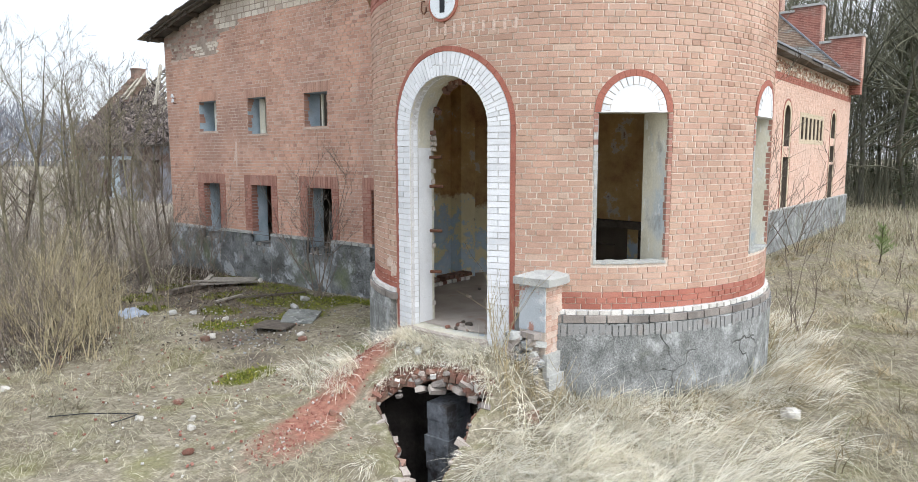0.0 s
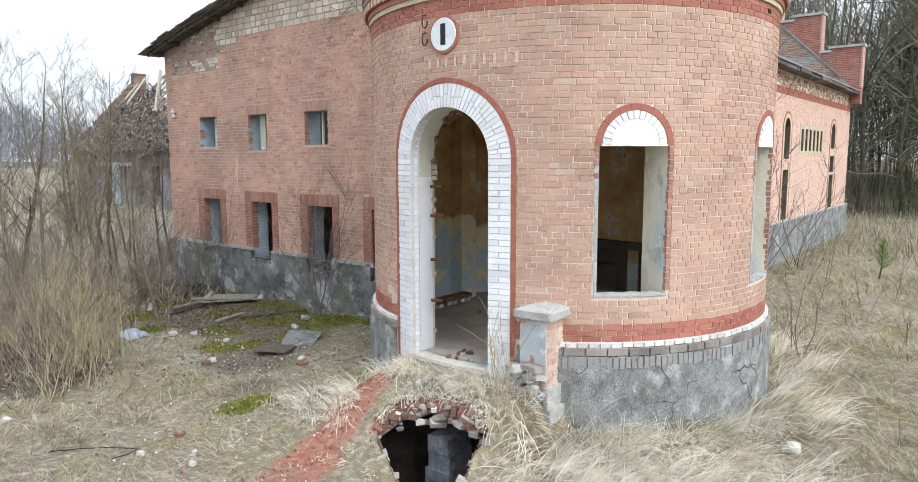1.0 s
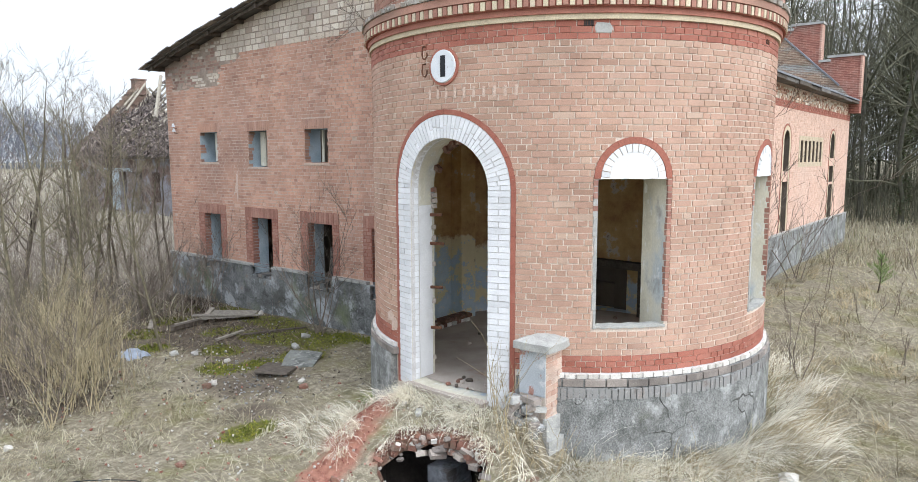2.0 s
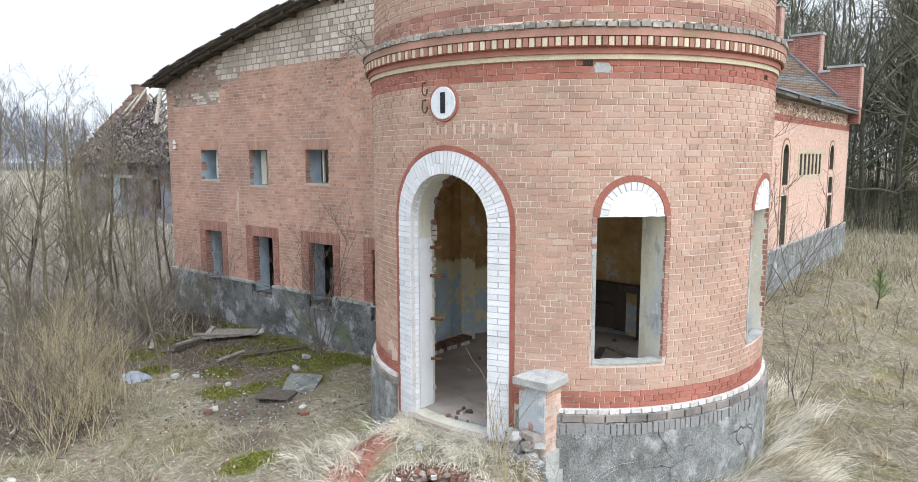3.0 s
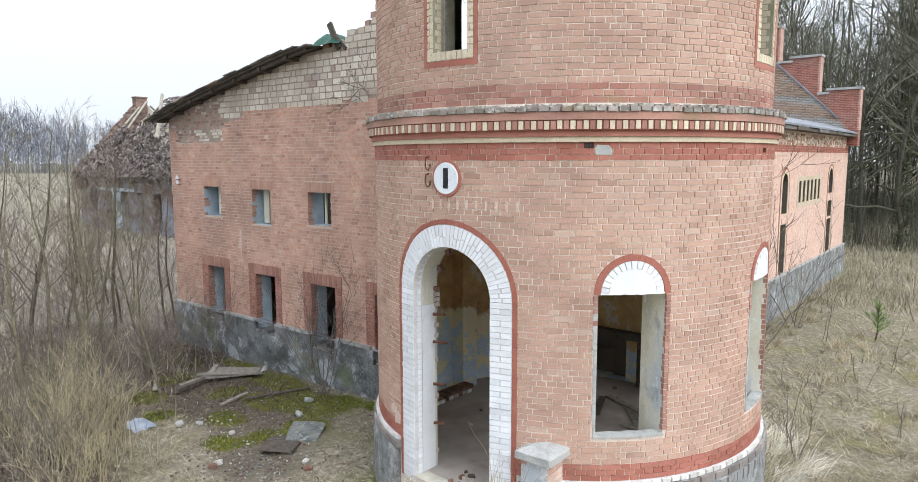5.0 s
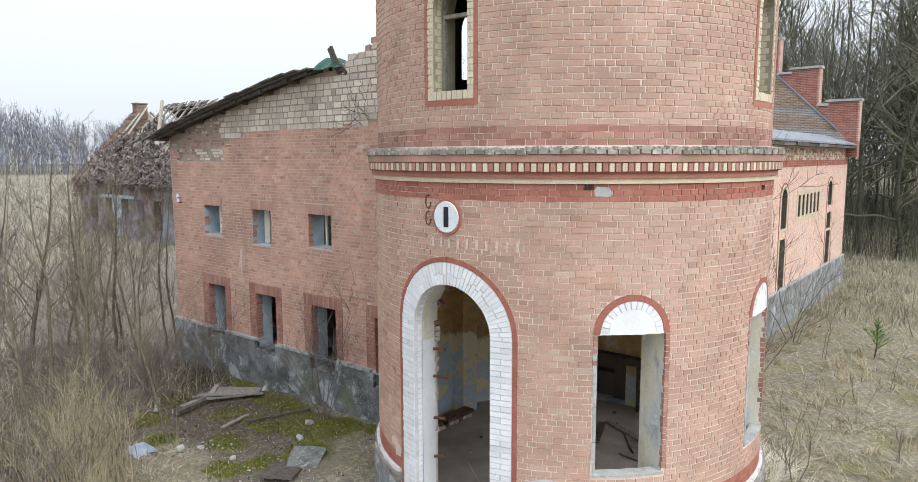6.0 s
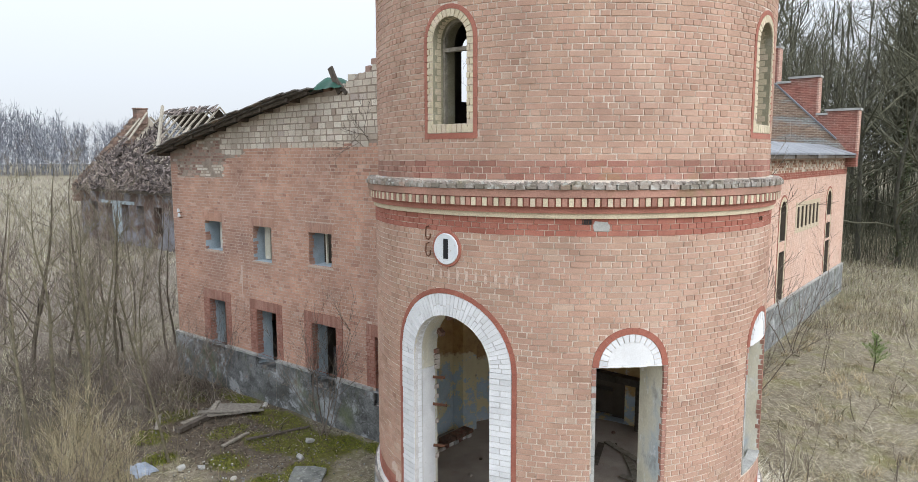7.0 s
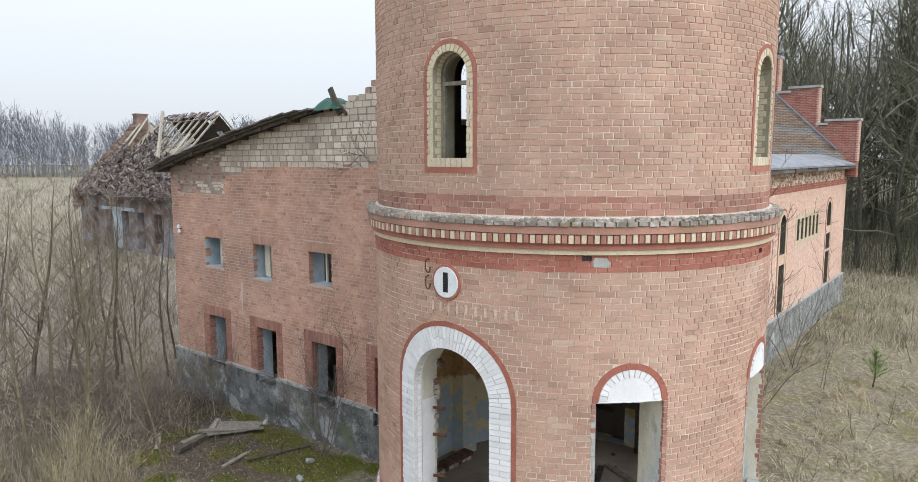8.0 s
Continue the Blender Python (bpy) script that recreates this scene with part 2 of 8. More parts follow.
masked(M_GROUND, [("scrub", (0.10, 0.084, 0.068), (0.29, 0.25, 0.20), 7), ("soil", (0.045, 0.036, 0.027), (0.17, 0.14, 0.105), 16), ("moss", (0.05, 0.052, 0.013), (0.15, 0.145, 0.032), 14), ("red", (0.17, 0.068, 0.046), (0.37, 0.185, 0.135), 12)])
M_SIGN = mat("chipped_white_enamel", [(0.3, (0.62, 0.66, 0.70)), (0.7, (0.74, 0.77, 0.80))], 6, stains=[((0.30, 0.16, 0.10), 22, 0.62, 0.7, 0.8)], rough=0.4, grain=0.06)
M_BLACK = mat("black_enamel", [(0.3, (0.012, 0.014, 0.018)), (0.7, (0.025, 0.027, 0.03))], 8, rough=0.5)
M_RUST = mat("rusty_iron", [(0.3, (0.06, 0.03, 0.02)), (0.7, (0.16, 0.07, 0.04))], 20)


M_LIME = mat("dirty_limestone", [(0.3, (0.36, 0.34, 0.30)), (0.7, (0.56, 0.54, 0.50))], 9, stains=[((0.20, 0.18, 0.14), 6, 0.52, 0.7, 0.6)], bump=0.6)


M_TRACE = mat("worn_pale_paint", [(0.3, (0.50, 0.36, 0.29)), (0.7, (0.64, 0.53, 0.46))], 25, grain=0.3)


def brick_pattern(m, turn):
    """Courses of fine joints for brickwork that stays far off."""
    nt = m.node_tree
    b = nt.nodes["Principled BSDF"]
    pos = nt.nodes.new("ShaderNodeNewGeometry").outputs["Position"]
    sep = nt.nodes.new("ShaderNodeSeparateXYZ")
    com = nt.nodes.new("ShaderNodeCombineXYZ")
    nt.links.new(pos, sep.inputs[0])
    nt.links.new(sep.outputs[turn], com.inputs["X"])
    nt.links.new(sep.outputs["Z"], com.inputs["Y"])
    t = nt.nodes.new("ShaderNodeTexBrick")
    t.inputs["Scale"].default_value, t.inputs["Brick Width"].default_value, t.inputs["Row Height"].default_value, t.inputs["Mortar Size"].default_value = 1.0, 0.26, 0.0763, 0.009
    t.inputs["Color1"].default_value, t.inputs["Color2"].default_value, t.inputs["Mortar"].default_value = (1.15, 1.1, 1.1, 1), (0.75, 0.75, 0.75, 1), (1.6, 1.9, 2.0, 1)
    nt.links.new(com.outputs[0], t.inputs["Vector"])
    old = b.inputs["Base Color"].links[0].from_socket
    nt.links.new(mix_node(nt, 1.0, old, t.outputs["Color"], "MULTIPLY"), b.inputs["Base Color"])


# near-black base colour carries the shade deep in the pit
M_PITSHADE = mat("shade_black_cellar_wall", [(0.3, (0.025, 0.021, 0.019)), (0.7, (0.075, 0.064, 0.057))], 3, bump=0.8, bump_scale=20)

# ---------------------------------------------------------------- mesh helpers


class Mesh:
    """Collects faces with a material number each, then becomes one object."""

    def __init__(self):
        self.v, self.f, self.m = [], [], []

    def face(self, pts, m=0):
        n = len(self.v)
        self.v.extend(pts)
        self.f.append(tuple(range(n, n + len(pts))))
        self.m.append(m)

    def piece(self, poly, d0, d1, mp, inset=0.004, m=0, back=False):
        """A prism on the outline poly (s, z), from depth d0 out to d1, its front edges chamfered."""
        cs, cz = sum(p[0] for p in poly) / len(poly), sum(p[1] for p in poly) / len(poly)
        n, k = len(self.v), len(poly)
        self.v.extend(mp(s, z, d0) for s, z in poly)
        for s, z in poly:
            l = math.hypot(s - cs, z - cz) or 1
            q = 1 - min(0.45, inset * 1.4 / l)
            self.v.append(mp(cs + (s - cs) * q, cz + (z - cz) * q, d1))
        for i in range(k):
            j = (i + 1) % k
            self.f.append((n + i, n + j, n + k + j, n + k + i))
            self.m.append(m)
        self.f.append(tuple(range(n + k, n + 2 * k)))
        self.m.append(m)
        if back:
            self.f.append(tuple(range(n + k - 1, n - 1, -1)))
            self.m.append(m)

    def box(self, a, b, m=0, x=None):
        """A box between two corners, turned by the matrix x."""
        c = [(xx, yy, zz) for zz in (a[2], b[2]) for yy in (a[1], b[1]) for xx in (a[0], b[0])]
        if x is not None:
            c = [tuple(x @ Vector(p)) for p in c]
        n = len(self.v)
        self.v.extend(c)
        for q in ((0, 2, 3, 1), (4, 5, 7, 6), (0, 1, 5, 4), (2, 6, 7, 3), (0, 4, 6, 2), (1, 3, 7, 5)):
            self.f.append(tuple(n + i for i in q))
            self.m.append(m)

    def tube(self, pts, radii, sides=4, m=0, cap=False):
        """A tapered tube along pts."""
        n = len(self.v)
        up = Vector((0.31, 0.17, 0.93))
        for i, p in enumerate(pts):
            d = Vector(pts[min(i + 1, len(pts) - 1)]) - Vector(pts[max(i - 1, 0)])
            a = d.cross(up)
            if a.length < 1e-6:
                a = Vector((1, 0, 0))
            a.normalize()
            b = d.cross(a).normalized()
            for k in range(sides):
                w = 2 * math.pi * k / sides
                q = Vector(p) + (a * math.cos(w) + b * math.sin(w)) * radii[i]
                self.v.append((q.x, q.y, q.z))
        for i in range(len(pts) - 1):
            for k in range(sides):
                l = (k + 1) % sides
                self.f.append((n + i * sides + k, n + i * sides + l, n + (i + 1) * sides + l, n + (i + 1) * sides + k))
                self.m.append(m)
        if cap:
            self.f.append(tuple(n + k for k in range(sides)))
            self.f.append(tuple(n + (len(pts) - 1) * sides + k for k in range(sides))[::-1])
            self.m += [m, m]

    def ob(self, name, mats, parent=None, label="", smooth=False, fix=True):
        me = bpy.data.meshes.new(name)
        me.from_pydata(self.v, [], self.f)
        for x in mats if isinstance(mats, (list, tuple)) else [mats]:
            me.materials.append(x)
        me.polygons.foreach_set("material_index", self.m)
        if smooth:
            me.polygons.foreach_set("use_smooth", [True] * len(self.f))
        if fix and len(self.f) < 4000:
            bm = bmesh.new()
            bm.from_mesh(me)
            bmesh.ops.remove_doubles(bm, verts=bm.verts, dist=0.0002)
            bmesh.ops.recalc_face_normals(bm, faces=bm.faces)
            bm.to_mesh(me)
            bm.free()
        me.update()
        ob = new(name, me)
        if parent:
            ob.parent = parent
        if label:
            ob["label"] = label
        return ob


def thing(name, label, category, at=(0, 0, 0), group="", kind=""):
    e = new(name)
    e.location = at
    e.empty_display_size = 0.2
    return tagged(e, label, category, group, kind)


def single(poly, d0, d1, mp, name, material, parent, inset=0.004, label=""):
    q = Mesh()
    q.piece(poly, d0, d1, mp, inset, back=True)
    return q.ob(name, material, parent, label)


class Rect:
    def __init__(self, s0, s1, zb, zt):
        self.s0, self.s1, self.zb, self.zt = s0, s1, zb, zt

    def span(self, z):
        return (self.s0, self.s1) if self.zb < z < self.zt else None

    def top(self, s):
        return self.zt

    def cuts(self):
        return [self.s0, self.s1]


class Arch(Rect):
    """An opening with a round head: centre c, half width h, foot zb, springing zs; flat > 0 presses the head."""

    def __init__(self, c, h, zb, zs, rise=None):
        self.c, self.h, self.zb, self.zs, self.rise = c, h, zb, zs, rise or h
        self.s0, self.s1, self.zt = c - h, c + h, zs + self.rise

    def span(self, z):
        if not self.zb < z < self.zt:
            return None
        w = self.h if z <= self.zs else self.h * math.sqrt(max(0, 1 - ((z - self.zs) / self.rise) ** 2))
        return (self.c - w, self.c + w)

    def top(self, s):
        return self.zs + self.rise * math.sqrt(max(0, 1 - ((s - self.c) / self.h) ** 2))

    def cuts(self):
        return [self.c - self.h * math.cos(math.pi * k / 16) for k in range(17)]


def wall_shell(s0, s1, step, zb, zt, holes, outer, inner, mb, mo=0, mi=1, mr=2):
    """A wall with thickness and real openings: outer and inner map (s, z) to a place; zt may be a function of s."""
    top = zt if callable(zt) else (lambda s: zt)
    cuts = {round(s0, 5), round(s1, 5)}
    n = max(1, int((s1 - s0) / step))
    cuts |= {round(s0 + (s1 - s0) * i / n, 5) for i in range(n + 1)}
    for h in holes:
        cuts |= {round(c, 5) for c in h.cuts() if s0 < c < s1}
    cuts = sorted(cuts)
    for a, b in zip(cuts, cuts[1:]):
        if b - a < 1e-4:
            continue
        mid = (a + b) / 2
        here = sorted((h for h in holes if h.s0 < mid < h.s1), key=lambda h: h.zb)
        edges = [(zb, zb)]
        for h in here:
            edges += [(h.zb, h.zb), (h.top(a), h.top(b))]
        edges.append((top(a), top(b)))
        for i in range(0, len(edges), 2):
            (la, lb), (ha, hb) = edges[i], edges[i + 1]
            mb.face([outer(a, la), outer(b, lb), outer(b, hb), outer(a, ha)], mo)
            mb.face([inner(b, lb), inner(a, la), inner(a, ha), inner(b, hb)], mi)
            mb.face([outer(a, la), inner(a, la), inner(b, lb), outer(b, lb)], mr)
            mb.face([outer(a, ha), outer(b, hb), inner(b, hb), inner(a, ha)], mr)
    for h in holes:
        for s in (h.s0, h.s1):
            if s0 < s < s1:
                mb.face([outer(s, h.zb), inner(s, h.zb), inner(s, h.top(s)), outer(s, h.top(s))], mr)
    for s in (s0, s1):
        mb.face([outer(s, zb), inner(s, zb), inner(s, top(s)), outer(s, top(s))], mr)


def free_spans(s0, s1, z, holes):
    spans = [(s0, s1)]
    for h in holes:
        q = h.span(z)
        if q:
            nxt = []
            for a, b in spans:
                if q[1] <= a or q[0] >= b:
                    nxt.append((a, b))
                else:
                    if q[0] > a:
                        nxt.append((a, q[0]))
                    if q[1] < b:
                        nxt.append((q[1], b))
            spans = nxt
    return spans


def courses(z0, z1, pitch):
    n = max(1, round((z1 - z0) / pitch))
    return [(z0 + (z1 - z0) * i / n, z0 + (z1 - z0) * (i + 1) / n) for i in range(n)]


def brick_rects(s0, s1, z0, z1, holes, rng, pitch=0.0763, length=0.252, joint=0.0125, lost=0.0, keep=None):
    """Bricks of a bonded wall, course by course, as rectangles (s0, s1, z0, z1)."""
    out = []
    for k, (za, zb) in enumerate(courses(z0, z1, pitch)):
        zm = (za + zb) / 2
        unit = length / 2 if k % 2 else length
        off = (0.25 * length if k % 2 else (0.5 * length if k % 4 else 0)) + rng.uniform(-0.012, 0.012)
        for a, b in free_spans(s0, s1, zm, holes):
            s = math.floor((a - off) / unit) * unit + off
            while s < b:
                w = unit
                if k % 2 and rng.random() < 0.10:
                    w = unit * 2
                elif not k % 2 and rng.random() < 0.25:
                    w = unit / 2
                p, q = max(s, a), min(s + w, b)
                s += w
                if q - p > 0.03 and rng.random() >= lost and (keep is None or keep((p + q) / 2, zm)):
                    j = joint * rng.uniform(0.4, 0.7)
                    out.append((p + j, q - j, za + joint * rng.uniform(0.35, 0.6), zb - joint * rng.uniform(0.35, 0.6)))
    return out


def block_rects(s0, s1, z0, z1, rng, pitch, length, joint, keep):
    """Blocks in running bond, some of them cut."""
    out = []
    for k, (za, zb) in enumerate(courses(z0, z1, pitch)):
        s = s0 - (k % 2) * length / 2 + rng.uniform(-0.03, 0.03)
        while s < s1:
            w = length * rng.choice((1, 1, 1, 1, 1, 0.8, 0.55))
            p, q = max(s, s0), min(s + w, s1)
            s += w
            if q - p > 0.06 and keep((p + q) / 2, (za + zb) / 2):
                out.append((p + joint * rng.uniform(0.3, 0.7), q - joint * rng.uniform(0.3, 0.7), za + joint * rng.uniform(0.3, 0.7), zb - joint * rng.uniform(0.3, 0.7)))
    return out


def lay(mb, rects, mp, d0, d1, rng, jitter=0.003, m=0):
    for a, b, c, d in rects:
        t = rng.uniform(-0.002, 0.002)
        u = [rng.uniform(-0.003, 0.003) for _ in range(8)]
        mb.piece([(a + u[0], c + t + u[1]), (b + u[2], c - t + u[3]), (b + u[4], d - t + u[5]), (a + u[6], d + t + u[7])], d0, d1 + rng.uniform(-jitter, jitter), mp, 0.004, m)
# ---------------------------------------------------------------- ground
PIT = [(-4.40, -0.06), (-4.16, -0.10), (-4.03, -0.29), (-3.92, -0.61), (-3.86, -0.97), (-3.93, -1.29), (-4.06, -1.45), (-4.26, -1.47), (-4.48, -1.52), (-4.68, -1.54), (-4.93, -1.65), (-5.17, -1.78), (-5.55, -1.99), (-5.76, -1.87), (-5.51, -1.56), (-5.25, -1.26), (-4.96, -0.89), (-4.70, -0.48), (-4.58, -0.23)]

pit_rng = random.Random(61)
pit_edge = []
for (ax, ay), (bx, by) in zip(PIT, PIT[1:] + PIT[:1]):
    k = max(1, round(math.hypot(bx - ax, by - ay) / 0.13))
    for i in range(k):
        j = 0.0 if i == 0 else 0.045
        pit_edge.append((ax + (bx - ax) * i / k + pit_rng.uniform(-j, j), ay + (by - ay) * i / k + pit_rng.uniform(-j, j)))
RIM = pit_edge


def inside(poly, x, y):
    r, j = False, len(poly) - 1
    for i in range(len(poly)):
        (xi, yi), (xj, yj) = poly[i], poly[j]
        if (yi > y) != (yj > y) and x < (xj - xi) * (y - yi) / (yj - yi) + xi:
            r = not r
        j = i
    return r


def ease(a, b, v):
    t = min(1, max(0, (v - a) / (b - a)))
    return t * t * (3 - 2 * t)


def ground_z(x, y):
    """Height of the ground: a gentle meadow with the earth bank before the door."""
    d = math.hypot(x, y)
    far = ease(20, 60, math.hypot(x, y))
    z = 0.02 + 0.07 * noise.noise((x * 0.35, y * 0.35, 0.3)) + 0.035 * noise.noise((x * 1.3, y * 1.3, 2.1))
    z += far * 0.5 * noise.noise((x * 0.03, y * 0.03, 5.0))
    side = ease(1.75, 0.6, abs(y + 0.15)) if y > -0.15 else ease(1.65, 1.25, abs(y + 0.15))
    z += 0.58 * side * ease(-5.0, -3.35, x) * (1 if x < 0 else 0)
    z -= 0.12 * ease(-2.2, -4.5, y) * (1 - far)
    return z


def lines(lo, hi, step, far):
    v = list(np.arange(lo, hi + 1e-6, step))
    s, a, b = step, lo, hi
    while b < far:
        s *= 1.28
        a, b = a - s, b + s
        v = [a] + v + [b]
    return [float(q) for q in v]


def near_line(x, y, pts):
    best = 99.0
    for (ax, ay), (bx, by) in zip(pts, pts[1:]):
        l2 = (bx - ax) ** 2 + (by - ay) ** 2
        t = min(1, max(0, ((x - ax) * (bx - ax) + (y - ay) * (by - ay)) / l2))
        best = min(best, math.hypot(x - ax - t * (bx - ax), y - ay - t * (by - ay)))
    return best


def blob(x, y, spots):
    return max(ease(1.25, 0.4, math.hypot((x - cx) / rx, (y - cy) / ry)) for cx, cy, rx, ry in spots)


RED_PATH = [(-6.05, -0.10), (-5.6, 0.05), (-4.95, 0.33), (-4.3, 0.55), (-3.65, 0.72)]
SOIL = [(-4.3, 10.5, 2.2, 4.0), (-2.4, 14.0, 3.0, 4.0), (-5.9, 7.0, 1.4, 2.4), (-1.6, 8.0, 2.0, 3.4), (-2.4, 5.0, 1.7, 1.8), (-3.4, 4.0, 1.0, 1.2), (-0.6, 11.0, 1.0, 1.5), (-4.2, 2.9, 0.7, 0.6)]
MOSS = [(-0.5, 5.0, 0.4, 0.6), (-1.0, 5.5, 0.8, 1.3), (-0.6, 7.3, 0.5, 1.5), (-1.9, 4.6, 0.6, 0.6), (-1.0, 10.8, 0.5, 1.2), (-4.6, 2.3, 0.55, 0.4), (-0.35, 9.3, 0.3, 1.2), (-3.0, 8.6, 0.5, 0.6), (-0.3, 4.2, 0.3, 0.5), (-1.5, 6.4, 0.5, 0.9), (-1.7, 7.6, 0.6, 0.4), (-2.6, 6.2, 0.45, 0.6), (-2.7, 4.9, 0.5, 0.4), (-3.3, 5.2, 0.4, 0.5), (-2.0, 9.4, 0.7, 0.5), (-3.4, 7.4, 0.4, 0.4)]


def red_mask(x, y):
    e = min(near_line(x, y, RED_PATH) / (0.44 + 0.2 * noise.noise((x * 2.2, y * 2.2, 9))), near_line(x, y, PIT[:6]) / 0.14)
    return ease(1.5, 0.3, e) * (0.72 - 0.3 * ease(-5.2, -6.2, x))


gx, gy = lines(-9.0, 4.0, 0.11, 700), lines(-5.0, 12.0, 0.11, 700)
nx = len(gx)
gv = [[x, y] for y in gy for x in gx]
gm = Mesh()
gone = set()
for j in range(len(gy) - 1):
    for i in range(nx - 1):
        cx, cy = (gx[i] + gx[i + 1]) / 2, (gy[j] + gy[j + 1]) / 2
        k = (j * nx + i, j * nx + i + 1, (j + 1) * nx + i + 1, (j + 1) * nx + i)
        if inside(RIM, cx, cy):
            gone.update(k)
        elif math.hypot(cx, cy) >= 2.9:
            gm.f.append(k)
            gm.m.append(0)


def onto_rim(x, y):
    best = None
    for (ax, ay), (bx, by) in zip(RIM, RIM[1:] + RIM[:1]):
        t = min(1, max(0, ((x - ax) * (bx - ax) + (y - ay) * (by - ay)) / ((bx - ax) ** 2 + (by - ay) ** 2)))
        p = (ax + t * (bx - ax), ay + t * (by - ay))
        d = math.hypot(x - p[0], y - p[1])
        if best is None or d < best[0]:
            best = (d, p)
    return best[1]


for k in gone:
    gv[k] = list(onto_rim(*gv[k]))
gm.v = [(x, y, ground_z(x, y)) for x, y in gv]
ground = tagged(gm.ob("ground", M_GROUND, smooth=True, fix=False), "rough meadow of matted dry grass, moss and bare soil", "ground", kind="structure")
SCRUB = [(-3.0, 15.0, 5.5, 8.0), (-7.5, 13.0, 4.0, 6.0), (1.0, 24.0, 7.0, 8.0), (-10.0, 22.0, 8.0, 9.0), (8.0, 30.0, 8.0, 6.0)]
for mask, fn in (("red", red_mask), ("moss", lambda x, y: 0.9 * blob(x, y, MOSS)), ("soil", lambda x, y: max(blob(x, y, SOIL[:4] + SOIL[6:7]), 0.62 * blob(x, y, SOIL)))):
    at = ground.data.attributes.new(mask, "FLOAT", "POINT")
    at.data.foreach_set("value", [fn(x, y) if -9 < x < 1 and -4 < y < 20 else 0.0 for x, y in gv])
at = ground.data.attributes.new("scrub", "FLOAT", "POINT")
at.data.foreach_set("value", [0.8 * blob(x, y, SCRUB) if -22 < x < 20 and 5 < y < 40 else 0.0 for x, y in gv])

# cellar pit under the bank, with its broken brick vault edge
pit = thing("cellar_pit", "collapsed brick cellar vault opening in the ground", "pit", (-4.6, -0.9, 0))
pit.location = (0, 0, 0)
q = Mesh()
n = len(RIM)
low = [(-4.6 + (x + 4.6) * 1.7 + 0.1, -0.9 + (y + 0.9) * 1.7) for x, y in RIM]
for i in range(n):
    (x0, y0), (x1, y1) = RIM[i], RIM[(i + 1) % n]
    (u0, v0), (u1, v1) = low[i], low[(i + 1) % n]
    z0, z1 = ground_z(x0, y0) + 0.015, ground_z(x1, y1) + 0.015
    d0, d1 = 0.16 + 0.09 * noise.noise((x0 * 6, y0 * 6, 1)), 0.16 + 0.09 * noise.noise((x1 * 6, y1 * 6, 1))
    q.face([(x0, y0, z0), (x1, y1, z1), (x1, y1, z1 - d1), (x0, y0, z0 - d0)], 1)
    q.face([(x0, y0, z0 - d0), (x1, y1, z1 - d1), (u1, v1, z1 - 0.34), (u0, v0, z0 - 0.34)], 1)
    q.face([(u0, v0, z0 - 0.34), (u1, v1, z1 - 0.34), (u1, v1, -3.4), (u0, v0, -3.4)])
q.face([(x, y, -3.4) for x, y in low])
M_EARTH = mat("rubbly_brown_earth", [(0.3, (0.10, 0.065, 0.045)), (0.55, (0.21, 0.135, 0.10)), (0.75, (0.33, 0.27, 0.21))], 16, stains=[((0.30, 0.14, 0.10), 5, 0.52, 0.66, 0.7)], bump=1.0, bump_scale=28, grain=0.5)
q.ob("cellar_wall", [M_PITSHADE, M_EARTH], pit)

# ---------------------------------------------------------------- round tower
R, RU, T = 3.12, 3.067, 0.45
DEG = math.pi / 180


def tmap(r):
    def place(s, z, d=0.0):
        a = math.pi + s / R
        return ((r + d) * math.cos(a), (r + d) * math.sin(a), z)
    return place


def az(a):
    return (a - 180) * DEG * R


LOW, UPP = tmap(R), tmap(RU)
DOOR, WIN1, WIN2 = az(180.8), az(225.8), az(272)
UW = [az(180.95), az(269.2), az(72), az(345)]
door_hole = Arch(DOOR, 0.655, 0.69, 3.40)
# the last opening, at 318, is unseen and added to light the interior
win_holes = [Rect(c - 0.444, c + 0.444, 1.75, 3.56) for c in (WIN1, WIN2, az(318))]
up_holes = [Arch(c, 0.285, 6.565, 7.62) for c in UW[:2]] + [Arch(c, 0.38, 7.2, 8.1) for c in UW[2:]]


def splay(s):
    for c, h, k in ((DOOR, 0.655, 1.10), (WIN1, 0.444, 0.80), (WIN2, 0.444, 0.80), (az(318), 0.444, 0.80)):
        d = abs(s - c)
        if d < h + 0.35:
            e = d * k if d <= h else h * k + (d - h) * (h + 0.35 - h * k) / 0.35
            return c + math.copysign(e, s - c)
    return s


